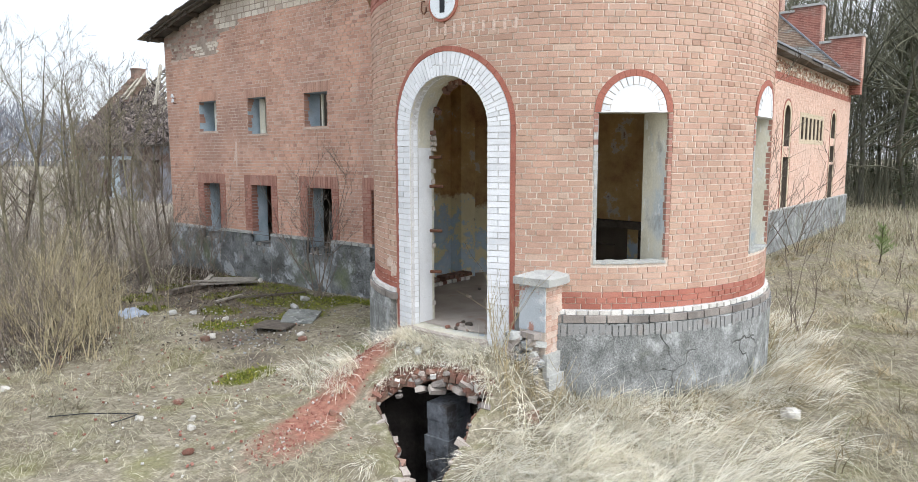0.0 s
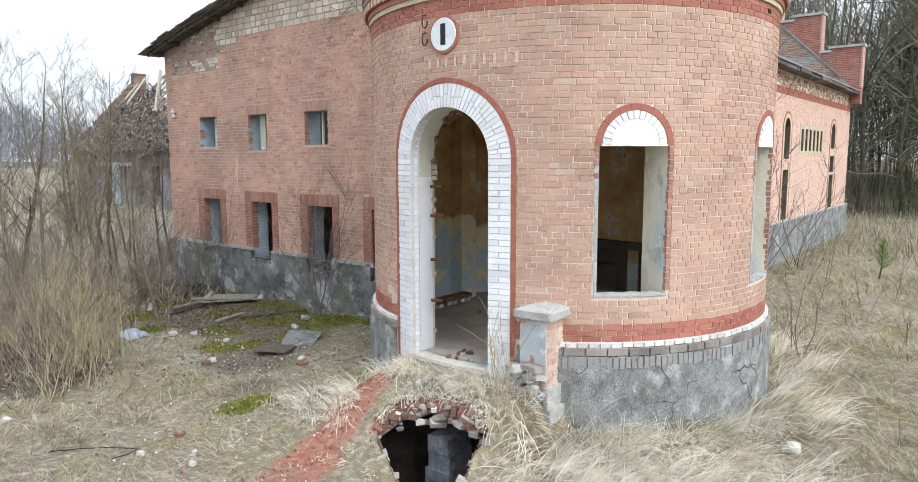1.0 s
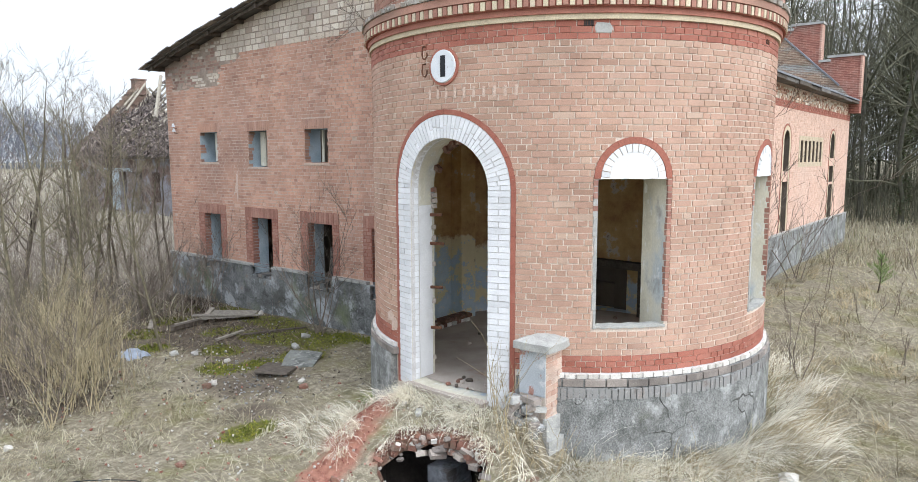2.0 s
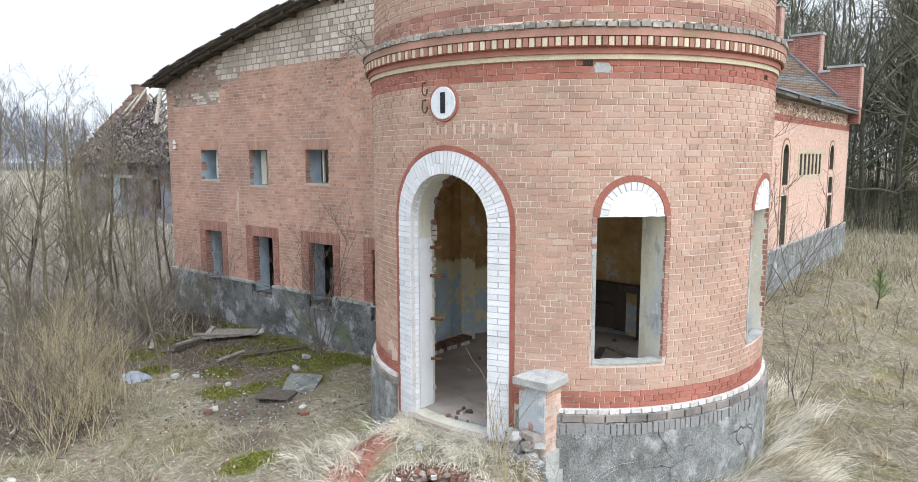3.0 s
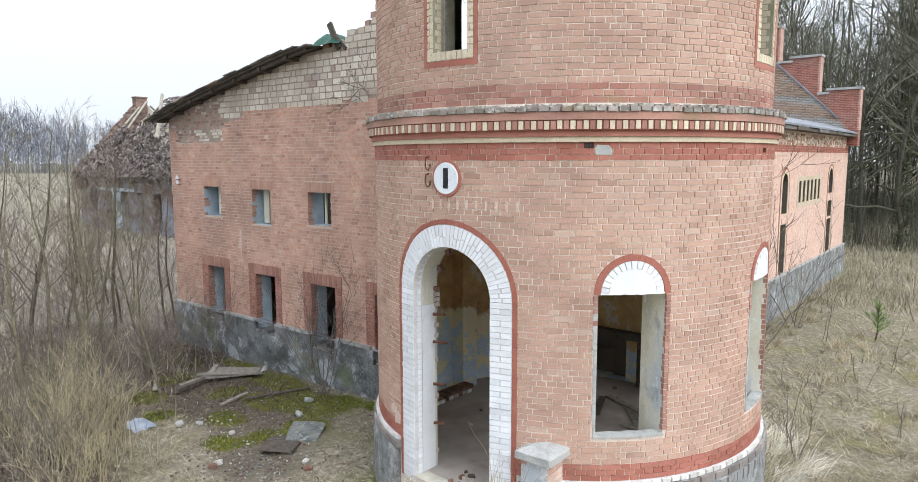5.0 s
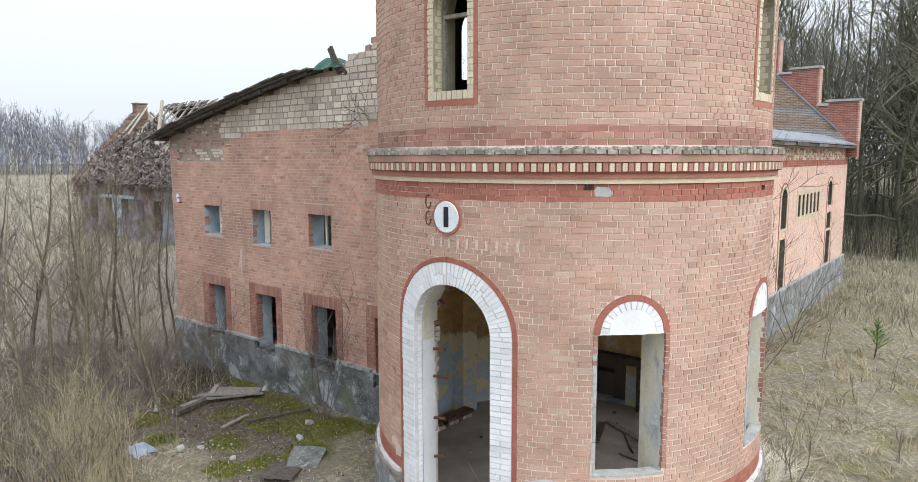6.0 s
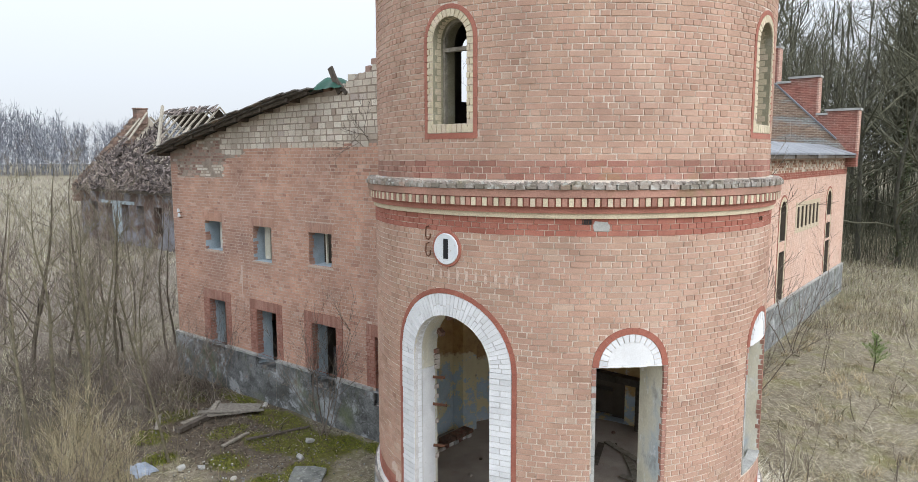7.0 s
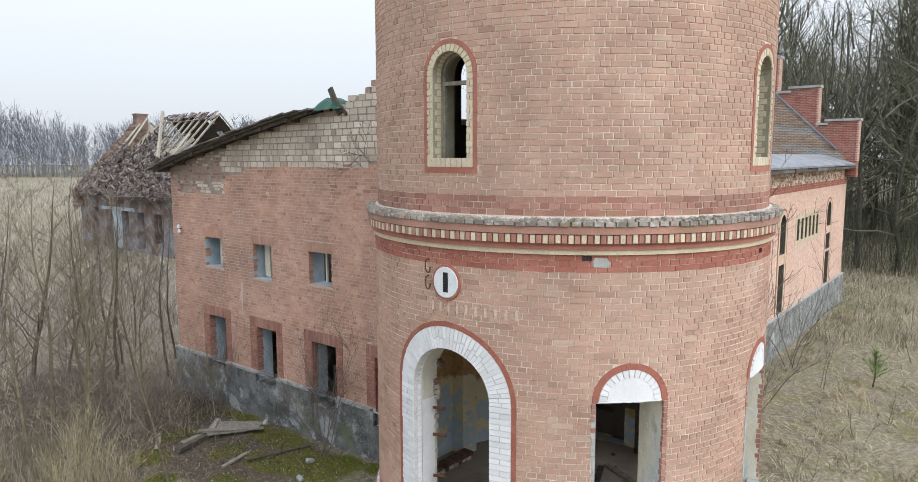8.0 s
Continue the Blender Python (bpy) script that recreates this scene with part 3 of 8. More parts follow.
def zone_material(name, split, fade):
    """Painted plaster: ochre above a blue dado whose edge has peeled unevenly."""
    m = bpy.data.materials.new(name)
    m.use_nodes = True
    nt = m.node_tree
    b = nt.nodes["Principled BSDF"]
    pos = nt.nodes.new("ShaderNodeNewGeometry").outputs["Position"]
    sep = nt.nodes.new("ShaderNodeSeparateXYZ")
    nt.links.new(pos, sep.inputs[0])
    add = nt.nodes.new("ShaderNodeMath")
    add.operation = "MULTIPLY_ADD"
    nt.links.new(noise_node(nt, pos, 1.6, 6), add.inputs[0])
    add.inputs[1].default_value = 1.1
    tilt = nt.nodes.new("ShaderNodeMath")  # the dado runs lower towards the wing
    tilt.operation = "MULTIPLY_ADD"
    nt.links.new(sep.outputs["X"], tilt.inputs[0])
    tilt.inputs[1].default_value = 0.33
    nt.links.new(sep.outputs["Z"], tilt.inputs[2])
    nt.links.new(tilt.outputs[0], add.inputs[2])
    f = grade_node(nt, add.outputs[0], split + 0.5, split + 0.5 + fade)

    def coat(stops, sc):
        r = ramp_node(nt, stops)
        nt.links.new(noise_node(nt, pos, sc, 8, 0.7), r.inputs["Fac"])
        return r.outputs["Color"]
    up = coat([(0.3, (0.30, 0.16, 0.08)), (0.46, (0.54, 0.36, 0.17)), (0.58, (0.66, 0.48, 0.23)), (0.60, (0.70, 0.65, 0.56)), (0.64, (0.58, 0.53, 0.46)), (0.66, (0.28, 0.17, 0.12))], 1.5)
    lo = coat([(0.30, (0.28, 0.20, 0.15)), (0.36, (0.80, 0.72, 0.47)), (0.475, (0.85, 0.77, 0.52)), (0.49, (0.54, 0.65, 0.73)), (0.60, (0.64, 0.74, 0.81)), (0.62, (0.80, 0.78, 0.72)), (0.68, (0.30, 0.26, 0.23))], 1.5)
    col = mix_node(nt, f, lo, up)
    nt.links.new(mix_node(nt, grade_node(nt, noise_node(nt, pos, 1.1, 5), 0.60, 0.9), col, (0.22, 0.16, 0.12)), b.inputs["Base Color"])
    b.inputs["Roughness"].default_value = 0.9
    return m


M_INT = zone_material("ochre_over_blue_plaster", 2.35, 0.08)
M_REV = mat("worn_cream_plaster", [(0.3, (0.46, 0.43, 0.34)), (0.48, (0.60, 0.57, 0.47)), (0.56, (0.56, 0.55, 0.49)), (0.7, (0.38, 0.45, 0.52))], 2.0, stretch=(1, 1, 0.5), stains=[((0.68, 0.69, 0.69), 9, 0.58, 0.64, 0.7), ((0.28, 0.24, 0.19), 4, 0.6, 0.72, 0.7), ((0.30, 0.40, 0.55), 1.7, 0.6, 0.66, 0.6)], grain=0.12)

# darker olive version of the cream, for the upper window reveals
M_DULLCREAM = mat("dull_olive_cream", [(0.3, (0.20, 0.18, 0.12)), (0.6, (0.32, 0.30, 0.22)), (0.8, (0.42, 0.41, 0.36))], 2.5)
tower = thing("brick_tower", "round salmon brick corner tower with red bands and arched openings", "tower")
q = Mesh()
for a, b, m in ((85, 361, 1),):
    wall_shell(az(a), az(b), 0.13, -0.6, 5.86, [h for h in [door_hole] + win_holes if h.s0 < az(b) and h.s1 > az(a)], lambda s, z: LOW(s, z, -0.009), lambda s, z: LOW(splay(s), z - 0.35 if abs(z - 1.75) < 1e-6 else z, -T), q, 0, m, 2)
tower_wall = q.ob("wall", [M_MORTAR, M_INT, M_REV], tower, "salmon brick tower wall with pale joints")
q = Mesh()
wall_shell(az(-5), az(355), 0.13, 5.86, 10.3, up_holes, lambda s, z: UPP(s, z, -0.009), lambda s, z: UPP(s, z, -0.42), q, 0, 1, 2)
tower_upper = q.ob("upper_wall", [M_MORTAR, M_DARKROOM, M_DULLCREAM], tower, "upper drum of salmon brick")

rng = random.Random(11)
red_door, red_win = Arch(DOOR, 1.0, 0.3, 3.40), [Arch(c, 0.49, 1.7, 3.56) for c in (WIN1, WIN2)] + win_holes[2:]
STRETCH = (az(202), az(221), 4.12, 5.10)  # the stretch whose bricks are laid one by one


def picked(s, z):
    return STRETCH[0] < s < STRETCH[1] and STRETCH[2] < z < STRETCH[3]


low_rects = brick_rects(az(90), az(360), 1.375, 5.18, [red_door] + red_win, rng, joint=0.0105)
q = Mesh()
lay(q, [r for r in low_rects if not picked((r[0] + r[1]) / 2, (r[2] + r[3]) / 2)], LOW, -0.012, 0.0, rng)
tagged(q.ob("brickwork", M_TB, tower_wall, fix=False), kind="stuff")
piece_rects = [r for r in low_rects if picked((r[0] + r[1]) / 2, (r[2] + r[3]) / 2)]
red_up = [Arch(c, 0.44, 6.375, 7.62) for c in UW[:2]] + [Arch(c, 0.40, 7.18, 8.1) for c in UW[2:]]
q = Mesh()
lay(q, brick_rects(az(-4), az(355), 6.10, 10.28, red_up, rng, joint=0.0105), UPP, -0.012, 0.0, rng)
tagged(q.ob("brickwork", M_TB, tower_upper, fix=False), kind="stuff")
# red painted bands
q = Mesh()
for z0, z1 in ((1.155, 1.375), (5.18, 5.40)):
    lay(q, brick_rects(az(90), az(360), z0, z1, [red_door], rng, 0.0735, joint=0.005), LOW, -0.012, 0.001, rng, 0.001)
tagged(q.ob("red_band", [M_RED], tower_wall, "red painted brick band", fix=False), kind="stuff")
q = Mesh()
lay(q, brick_rects(az(-4), az(355), 5.86, 6.10, [], rng, 0.08, joint=0.008), UPP, -0.012, 0.001, rng, 0.002)
M_REDUP = mat("dirty_red_brick", [(0, (0.27, 0.125, 0.095)), (0.5, (0.34, 0.175, 0.135)), (1, (0.39, 0.22, 0.17))], 1.2, "island", 0.2, [((0.22, 0.165, 0.12), 0.8, 0.48, 0.68, 0.65), ((0.26, 0.22, 0.10), 1.3, 0.60, 0.72, 0.5)], 0.85, 0.4)
tagged(q.ob("red_band", [M_REDUP], tower_upper, "red brick band above the cornice", fix=False), kind="stuff")


def ring(mb, r0, r1, z0, z1, a0, a1, n, m=0, slope=0.0):
    """A moulding round the tower between two radii and heights."""
    for i in range(n):
        a, b = (a0 + (a1 - a0) * k / n for k in (i, i + 1))
        p = [(math.cos(t * DEG), math.sin(t * DEG)) for t in (a, b)]
        c = [[(x * r, y * r, z) for x, y in p] for r, z in ((r0, z0), (r1, z0), (r1, z1), (r0, z1 + slope))]
        for u, v in zip(c, c[1:] + c[:1]):
            mb.face([u[0], u[1], v[1], v[0]], m)
        if i in (0, n - 1):
            k = 0 if i == 0 else 1
            mb.face([w[k] for w in c], m)


def ring_pieces(name, parent, material, z0, z1, d0, d1, pitch, a0, a1, width=1.0, mats=None, skip=(), jit=0.003):
    n = round((a1 - a0) * DEG * R / pitch)
    rr = random.Random(len(name) + int(z0 * 100))
    for i in range(n):
        s0 = az(a0) + (az(a1) - az(a0)) * i / n
        w = (az(a1) - az(a0)) / n
        am = 180 + (s0 + w / 2) / R / DEG
        if any(lo < am < hi for lo, hi in skip):
            continue
        g = w * (1 - width) / 2 + 0.004
        j = rr.uniform(-jit, jit)
        single([(s0 + g, z0 + j), (s0 + w - g, z0 + j), (s0 + w - g, z1 + j), (s0 + g, z1 + j)], d0, d1 + rr.uniform(-jit, jit), LOW, name, mats[i % len(mats)] if mats else material, parent, 0.006)


def wide(mb, s0, s1, zb, zt, d0, d1, mp, n=10, m=0):
    """A broad slab that follows the round wall; zb and zt may be functions of s."""
    lo, hi = (zb if callable(zb) else lambda s: zb), (zt if callable(zt) else lambda s: zt)
    for i in range(n):
        a, b = s0 + (s1 - s0) * i / n, s0 + (s1 - s0) * (i + 1) / n
        mb.face([mp(a, lo(a), d1), mp(b, lo(b), d1), mp(b, hi(b), d1), mp(a, hi(a), d1)], m)
        mb.face([mp(a, hi(a), d0), mp(b, hi(b), d0), mp(b, hi(b), d1), mp(a, hi(a), d1)], m)
        mb.face([mp(a, lo(a), d0), mp(b, lo(b), d0), mp(b, lo(b), d1), mp(a, lo(a), d1)], m)
    for s in (s0, s1):
        mb.face([mp(s, lo(s), d0), mp(s, lo(s), d1), mp(s, hi(s), d1), mp(s, hi(s), d0)], m)


# cornice
q = Mesh()
ring(q, R - 0.05, R + 0.028, 5.402, 5.465, 88, 362, 140, 0)
ring(q, R - 0.05, R + 0.05, 5.466, 5.536, 88, 362, 140, 1)
ring(q, R - 0.05, R + 0.085, 5.536, 5.66, 88, 362, 140, 2)
ring(q, R - 0.05, R + 0.112, 5.66, 5.75, 88, 362, 140, 4)
ring(q, R - 0.15, R + 0.10, 5.75, 5.80, 88, 362, 140, 3, 0.05)
cornice = q.ob("cornice", [M_CREAMI, M_RED, M_REDJ, M_CAP, M_REDUP], tower, "projecting cornice with cream and red dentils and weathered cap")
# plinth and its courses
q = Mesh()
for a0, a1 in ((88, 161), (200.2, 362)):
    ring(q, R - 0.1, R + 0.095, -0.7, 0.86, a0, a1, 60, 0)
    ring(q, R - 0.1, R + 0.085, 0.86, 0.995, a0, a1, 60, 1)
    ring(q, R - 0.1, R + 0.06, 0.995, 1.09, a0, a1, 60, 1)
    ring(q, R - 0.1, R + 0.02, 1.09, 1.155, a0, a1, 60, 2)
plinth = q.ob("plinth", [M_STONE, M_STONE, M_WHITEJ], tower, "grey cracked rendered fieldstone plinth")


# door surround of white glazed bricks with a thin red border
def arch_surround(parent, mp, c, zs, zb, r0, r1, material, n, d0, d1, rr, split=0.5, jambs=True, course=0.0763, name="brick"):
    for i in range(n):
        a, b = math.pi * i / n, math.pi * (i + 1) / n
        g = 0.0035 / r1
        cuts = [r0, r1] if rr.random() > split else [r0, (r0 + r1) / 2 + rr.uniform(-0.03, 0.03), r1]
        for p, w in zip(cuts, cuts[1:]):
            poly = [(c - math.cos(t) * rad, zs + math.sin(t) * rad) for t, rad in ((a + g, p + 0.003), (b - g, p + 0.003), (b - g, w - 0.003), (a + g, w - 0.003))]
            single(poly, d0, d1 + rr.uniform(-0.003, 0.003), mp, name, material, parent)
    if jambs:
        for side in (-1, 1):
            for k, (za, zc) in enumerate(courses(zb, zs, course)):
                cuts = [r0, r1] if k % 2 else [r0, (r0 + r1) / 2, r1]
                for p, w in zip(cuts, cuts[1:]):
                    s0, s1 = sorted((c + side * (p + 0.003), c + side * (w - 0.003)))
                    single([(s0, za + 0.004), (s1, za + 0.004), (s1, zc - 0.004), (s0, zc - 0.004)], d0, d1 + rr.uniform(-0.003, 0.004), mp, name, material, parent)


def border(mb, mp, c, zs, zb, r0, r1, d0, d1, n=22, base=False, step=0.27):
    for i in range(n):
        a, b = math.pi * i / n, math.pi * (i + 1) / n
        mb.piece([(c - math.cos(t) * rad, zs + math.sin(t) * rad) for t, rad in ((a, r0), (b, r0), (b, r1), (a, r1))], d0, d1, mp, 0.001)
    for side in (-1, 1):
        for za, zc in courses(zb, zs, step):
            s0, s1 = sorted((c + side * r0, c + side * r1))
            mb.piece([(s0, za), (s1, za), (s1, zc), (s0, zc)], d0, d1, mp, 0.001)


rr = random.Random(4)
q = Mesh()
border(q, LOW, DOOR, 3.40, 0.62, 0.655, 0.955, -0.14, 0.0)
door_surround = q.ob("door_surround", [M_WHITEJ], tower, "arched door surround of white glazed bricks")
arch_surround(door_surround, LOW, DOOR, 3.40, 0.62, 0.65, 0.955, M_WHITE, 42, -0.13, 0.008, rr)
q = Mesh()
border(q, LOW, DOOR, 3.40, 0.6, 0.957, 1.022, -0.02, 0.005)
q.ob("border", M_RED, door_surround, "thin red painted border")
q = Mesh()
q.box((-3.2, -0.72, 0.3), (-2.6, 0.66, 0.685))
q.ob("threshold", M_CONC, tower, "broken concrete door sill")

for c in (WIN1, WIN2):
    q = Mesh()
    border(q, LOW, c, 3.56, 3.55, 0.41, 0.49, -0.02, 0.006, 20)
    ws = q.ob("window_surround", M_RED, tower, "red arched border with white tympanum")
    arch_surround(ws, LOW, c, 3.565, 0, 0.30, 0.41, M_WHITE, 15, -0.02, 0.003, rr, 0, False)
    q = Mesh()
    wide(q, c - 0.305, c + 0.305, 3.565, lambda s: 3.566 + math.sqrt(max(0, 0.305 ** 2 - (s - c) ** 2)), -0.05, -0.002, LOW, 24)
    wide(q, c - 0.445, c + 0.445, lambda s: 3.549 + 0.008 * noise.noise((s * 9, 0, 0)), lambda s: 3.566 + 0.006 * math.sin(s * 31), -0.2, 0.003, LOW, 24)
    q.ob("tympanum", M_WPLAS, ws, "white plastered window head")
    deep = 0.035 if c == WIN1 else 0.17
    for side in (-1, 1):
        for za, zc in courses(1.78, 3.54, 0.0763):
            if side < 0 and zc < 3.1:
                continue
            s0, s1 = sorted((c + side * rr.uniform(0.432, 0.44), c + side * (0.495 + rr.uniform(-0.003, 0.003))))
            single([(s0, za + 0.003), (s1, za + 0.003), (s1, zc - 0.003), (s0, zc - 0.003)], -deep - rr.uniform(0, 0.03), 0.004 + rr.uniform(-0.004, 0.002), LOW, "brick", M_RED2, ws, 0.004)
    q = Mesh()
    for za, zc in courses(1.72, 3.54, 0.23):
        d = rr.uniform(0, 0.03)
        q.piece([(c - 0.465 - d, za), (c - 0.438, za), (c - 0.438, zc), (c - 0.465 - rr.uniform(0, 0.03), zc)], -0.3, 0.002, LOW, 0.002)
    wide(q, c - 0.47, c + 0.45, lambda s: 1.722 + 0.008 * math.sin(s * 40), lambda s: 1.755 + 0.006 * math.sin(s * 23), -0.14, 0.012, LOW, 14)
    q.ob("sill", M_CONCG, ws, "chipped grey mortar sill and edge")

for c in UW[:2]:
    q = Mesh()
    border(q, UPP, c, 7.62, 6.38, 0.38, 0.44, -0.03, 0.004)
    wide(q, c - 0.44, c + 0.44, 6.375, 6.447, -0.03, 0.004, UPP, 10)
    ws = q.ob("window_surround", M_RED, tower, "cream brick arched surround with red border")
    arch_surround(ws, UPP, c, 7.62, 6.45, 0.28, 0.385, M_CREAM, 15, -0.16, 0.005, rr, 0, True, 0.086)
    for i in range(9):
        s0 = c - 0.385 + 0.77 * i / 9
        single([(s0 + 0.003, 6.45), (s0 + 0.083, 6.45), (s0 + 0.083, 6.565), (s0 + 0.003, 6.565)], -0.16, 0.006, UPP, "brick", M_CREAM, ws)
    q = Mesh()
    for z in (7.53,):
        q.piece([(c - 0.29, z - 0.025), (c + 0.29, z - 0.025), (c + 0.29, z + 0.025), (c - 0.29, z + 0.025)], -0.26, -0.19, UPP, 0.004, 0, True)
    for i in range(12):
        a, b = math.pi * i / 12, math.pi * (i + 1) / 12
        q.piece([(c - math.cos(t) * rad, 7.62 + math.sin(t) * rad) for t, rad in ((a, 0.25), (b, 0.25), (b, 0.29), (a, 0.29))], -0.25, -0.2, UPP, 0.001, 0, True)
    for side in (-1, 1):
        s0, s1 = sorted((c + side * 0.25, c + side * 0.29))
        q.piece([(s0, 6.57), (s1, 6.57), (s1, 7.62), (s0, 7.62)], -0.25, -0.2, UPP, 0.001, 0, True)
    q.ob("frame", M_WOOD, ws, "weathered wooden window frame without glass")

# inside the tower
for z, r, up in ((0.70, 2.9, True), (5.42, 2.9, False), (5.62, 2.9, True), (10.28, 3.1, False), (10.34, 3.12, True)):
    q = Mesh()
    q.face([(r * math.cos(t * 10 * DEG), r * math.sin(t * 10 * DEG), z) for t in range(36)])
    q.ob("floor_slab" if up else "ceiling_slab", M_CONC, tower, "dusty concrete floor" if up else "")
# the tower's inner side towards the house, with a dark doorway to the wing
q = Mesh()
wall_shell(az(0.5), az(91), 0.2, 0.6, 5.5, [Rect(az(0.5) + 0.06, az(0.5) + 1.5, 0.705, 1.64)], lambda s, z: LOW(s, z, -0.05), lambda s, z: LOW(s, z, -T), q, 0, 1, 2)
q.ob("partition_wall", [M_MORTAR_F, M_INT, M_INT], tower, "inner wall of peeling ochre and blue plaster")
q = Mesh()
x = Matrix.Rotation(80 * DEG, 4, "Z")
q.box((2.36, -0.18, 0.7), (2.75, 0.18, 5.4), 0, x)
q.ob("flue", M_INT, tower, "plastered chimney breast")
# dark panel added to block the bright view through the inner opening
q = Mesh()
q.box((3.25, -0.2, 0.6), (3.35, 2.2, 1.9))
q.ob("niche_back", M_DARKROOM, tower, "dark panel added behind the inner opening for its shade")

# ---------------------------------------------------------------- long house with the gable facade
house = thing("brick_house", "old red brick house with empty windows and a collapsing roof", "house")
HT = [(2.9, 8.3), (4.15, 8.2), (4.17, 8.02), (4.5, 8.02), (4.52, 7.88), (4.95, 7.88), (4.97, 7.75), (5.3, 7.75), (5.32, 7.60), (6.5, 7.52), (7.02, 7.42), (9.35, 7.0), (11.87, 6.49), (12.69, 6.29)]


def poly_z(tab):
    def f(s):
        for (a, za), (b, zb) in zip(tab, tab[1:]):
            if s <= b:
                return za + (zb - za) * (max(s, a) - a) / (b - a)
        return tab[-1][1]
    return f


house_top = poly_z(HT)


def fmap(s, z, d=0.0):
    return (-d, s, z)


UPS = [Rect(3.75, 4.47, 3.70, 4.45), Rect(10.22, 11.05, 3.71, 4.48), Rect(8.09, 8.87, 3.60, 4.46), Rect(5.89, 6.70, 3.70, 4.45)]
LOWS = [Rect(10.22, 11.00, 0.92, 2.36), Rect(8.02, 8.84, 0.88, 2.35), Rect(5.82, 6.67, 0.84, 2.34), Rect(3.72, 4.58, 0.84, 2.34)]
LINT = [Rect(h.s0 - 0.09, h.s1 + 0.09, h.zt, h.zt + 0.235) for h in UPS]
FRAMES = [Rect(9.97, 11.28, 1.21, 2.61), Rect(7.79, 9.12, 1.21, 2.60), Rect(5.60, 6.94, 1.21, 2.60), Rect(3.5, 4.84, 1.21, 2.60)]
q = Mesh()
wall_shell(2.95, 12.68, 0.35, -0.5, house_top, UPS + LOWS, lambda s, z: (0.005, s, z), lambda s, z: (0.46, s, z), q)
facade = q.ob("facade_wall", [M_MORTAR_F, M_BLUEGREY, M_BLUEGREY], house, "gable wall of old red brick with pale blocks above")
red_top = poly_z([(2.9, 6.42), (9.1, 6.40), (9.12, 6.20), (10.0, 6.14), (10.05, 5.66), (12.3, 5.66), (12.35, 6.0), (12.7, 6.0)])
q = Mesh()
lay(q, brick_rects(2.98, 12.67, 1.215, 6.6, UPS + FRAMES + LINT, rng, joint=0.0105, keep=lambda s, z: z < red_top(s) + 0.04 * noise.noise((s * 2, z * 2, 0)), lost=0.0015), fmap, -0.012, 0.0, rng, 0.004)
tagged(q.ob("brickwork", M_FB, facade, fix=False), kind="stuff")
q = Mesh()
lay(q, block_rects(2.98, 12.67, 5.66, 8.3, rng, 0.137, 0.262, 0.021, lambda s, z: red_top(s) + 0.01 < z < house_top(s) - 0.04 and s < 10.05 + 0.25 * noise.noise((z * 5, 0, 0))), fmap, -0.015, 0.006, rng, 0.005)
tagged(q.ob("blockwork", M_BLOCK, facade, "pale lime blocks of the upper gable", fix=False), kind="stuff")
q = Mesh()
for r in brick_rects(9.85, 12.67, 5.66, 6.9, [], rng, 0.08, 0.26, 0.014, lost=0.05, keep=lambda s, z: red_top(s) < z < house_top(s) - 0.05 and s >= 9.95):
    sm, zm = (r[0] + r[1]) / 2, (r[2] + r[3]) / 2
    pale = 0.85 if sm < 11.1 and zm < 6.0 + 0.2 * noise.noise((sm * 2, 0, 4)) else (0.6 if sm < 11.0 and zm > house_top(sm) - 0.35 else 0.14)
    lay(q, [r], fmap, -0.015, 0.0, rng, 0.006, 1 if rng.random() < pale else 0)
M_PATCH = mat("patch_brick", [(0, (0.22, 0.14, 0.115)), (0.45, (0.33, 0.215, 0.175)), (0.8, (0.38, 0.26, 0.21)), (1, (0.44, 0.34, 0.28))], 1.5, "island", 0.2)
tagged(q.ob("patch", [M_PATCH, M_BLOCK], facade, "patch of pale and broken bricks", fix=False), kind="stuff")
q = Mesh()
for i in range(60):
    a, b = 2.98 + 9.68 * i / 60, 2.98 + 9.68 * (i + 1) / 60
    q.face([(0.002, a, red_top(a) - 0.02), (0.002, b, red_top(b) - 0.02), (0.002, b, house_top(b) - 0.01), (0.002, a, house_top(a) - 0.01)])
q.ob("block_bedding", mat("dark_grey_bedding", [(0.3, (0.25, 0.20, 0.165)), (0.7, (0.40, 0.335, 0.28))], 4), facade, "dark joints of the blockwork")
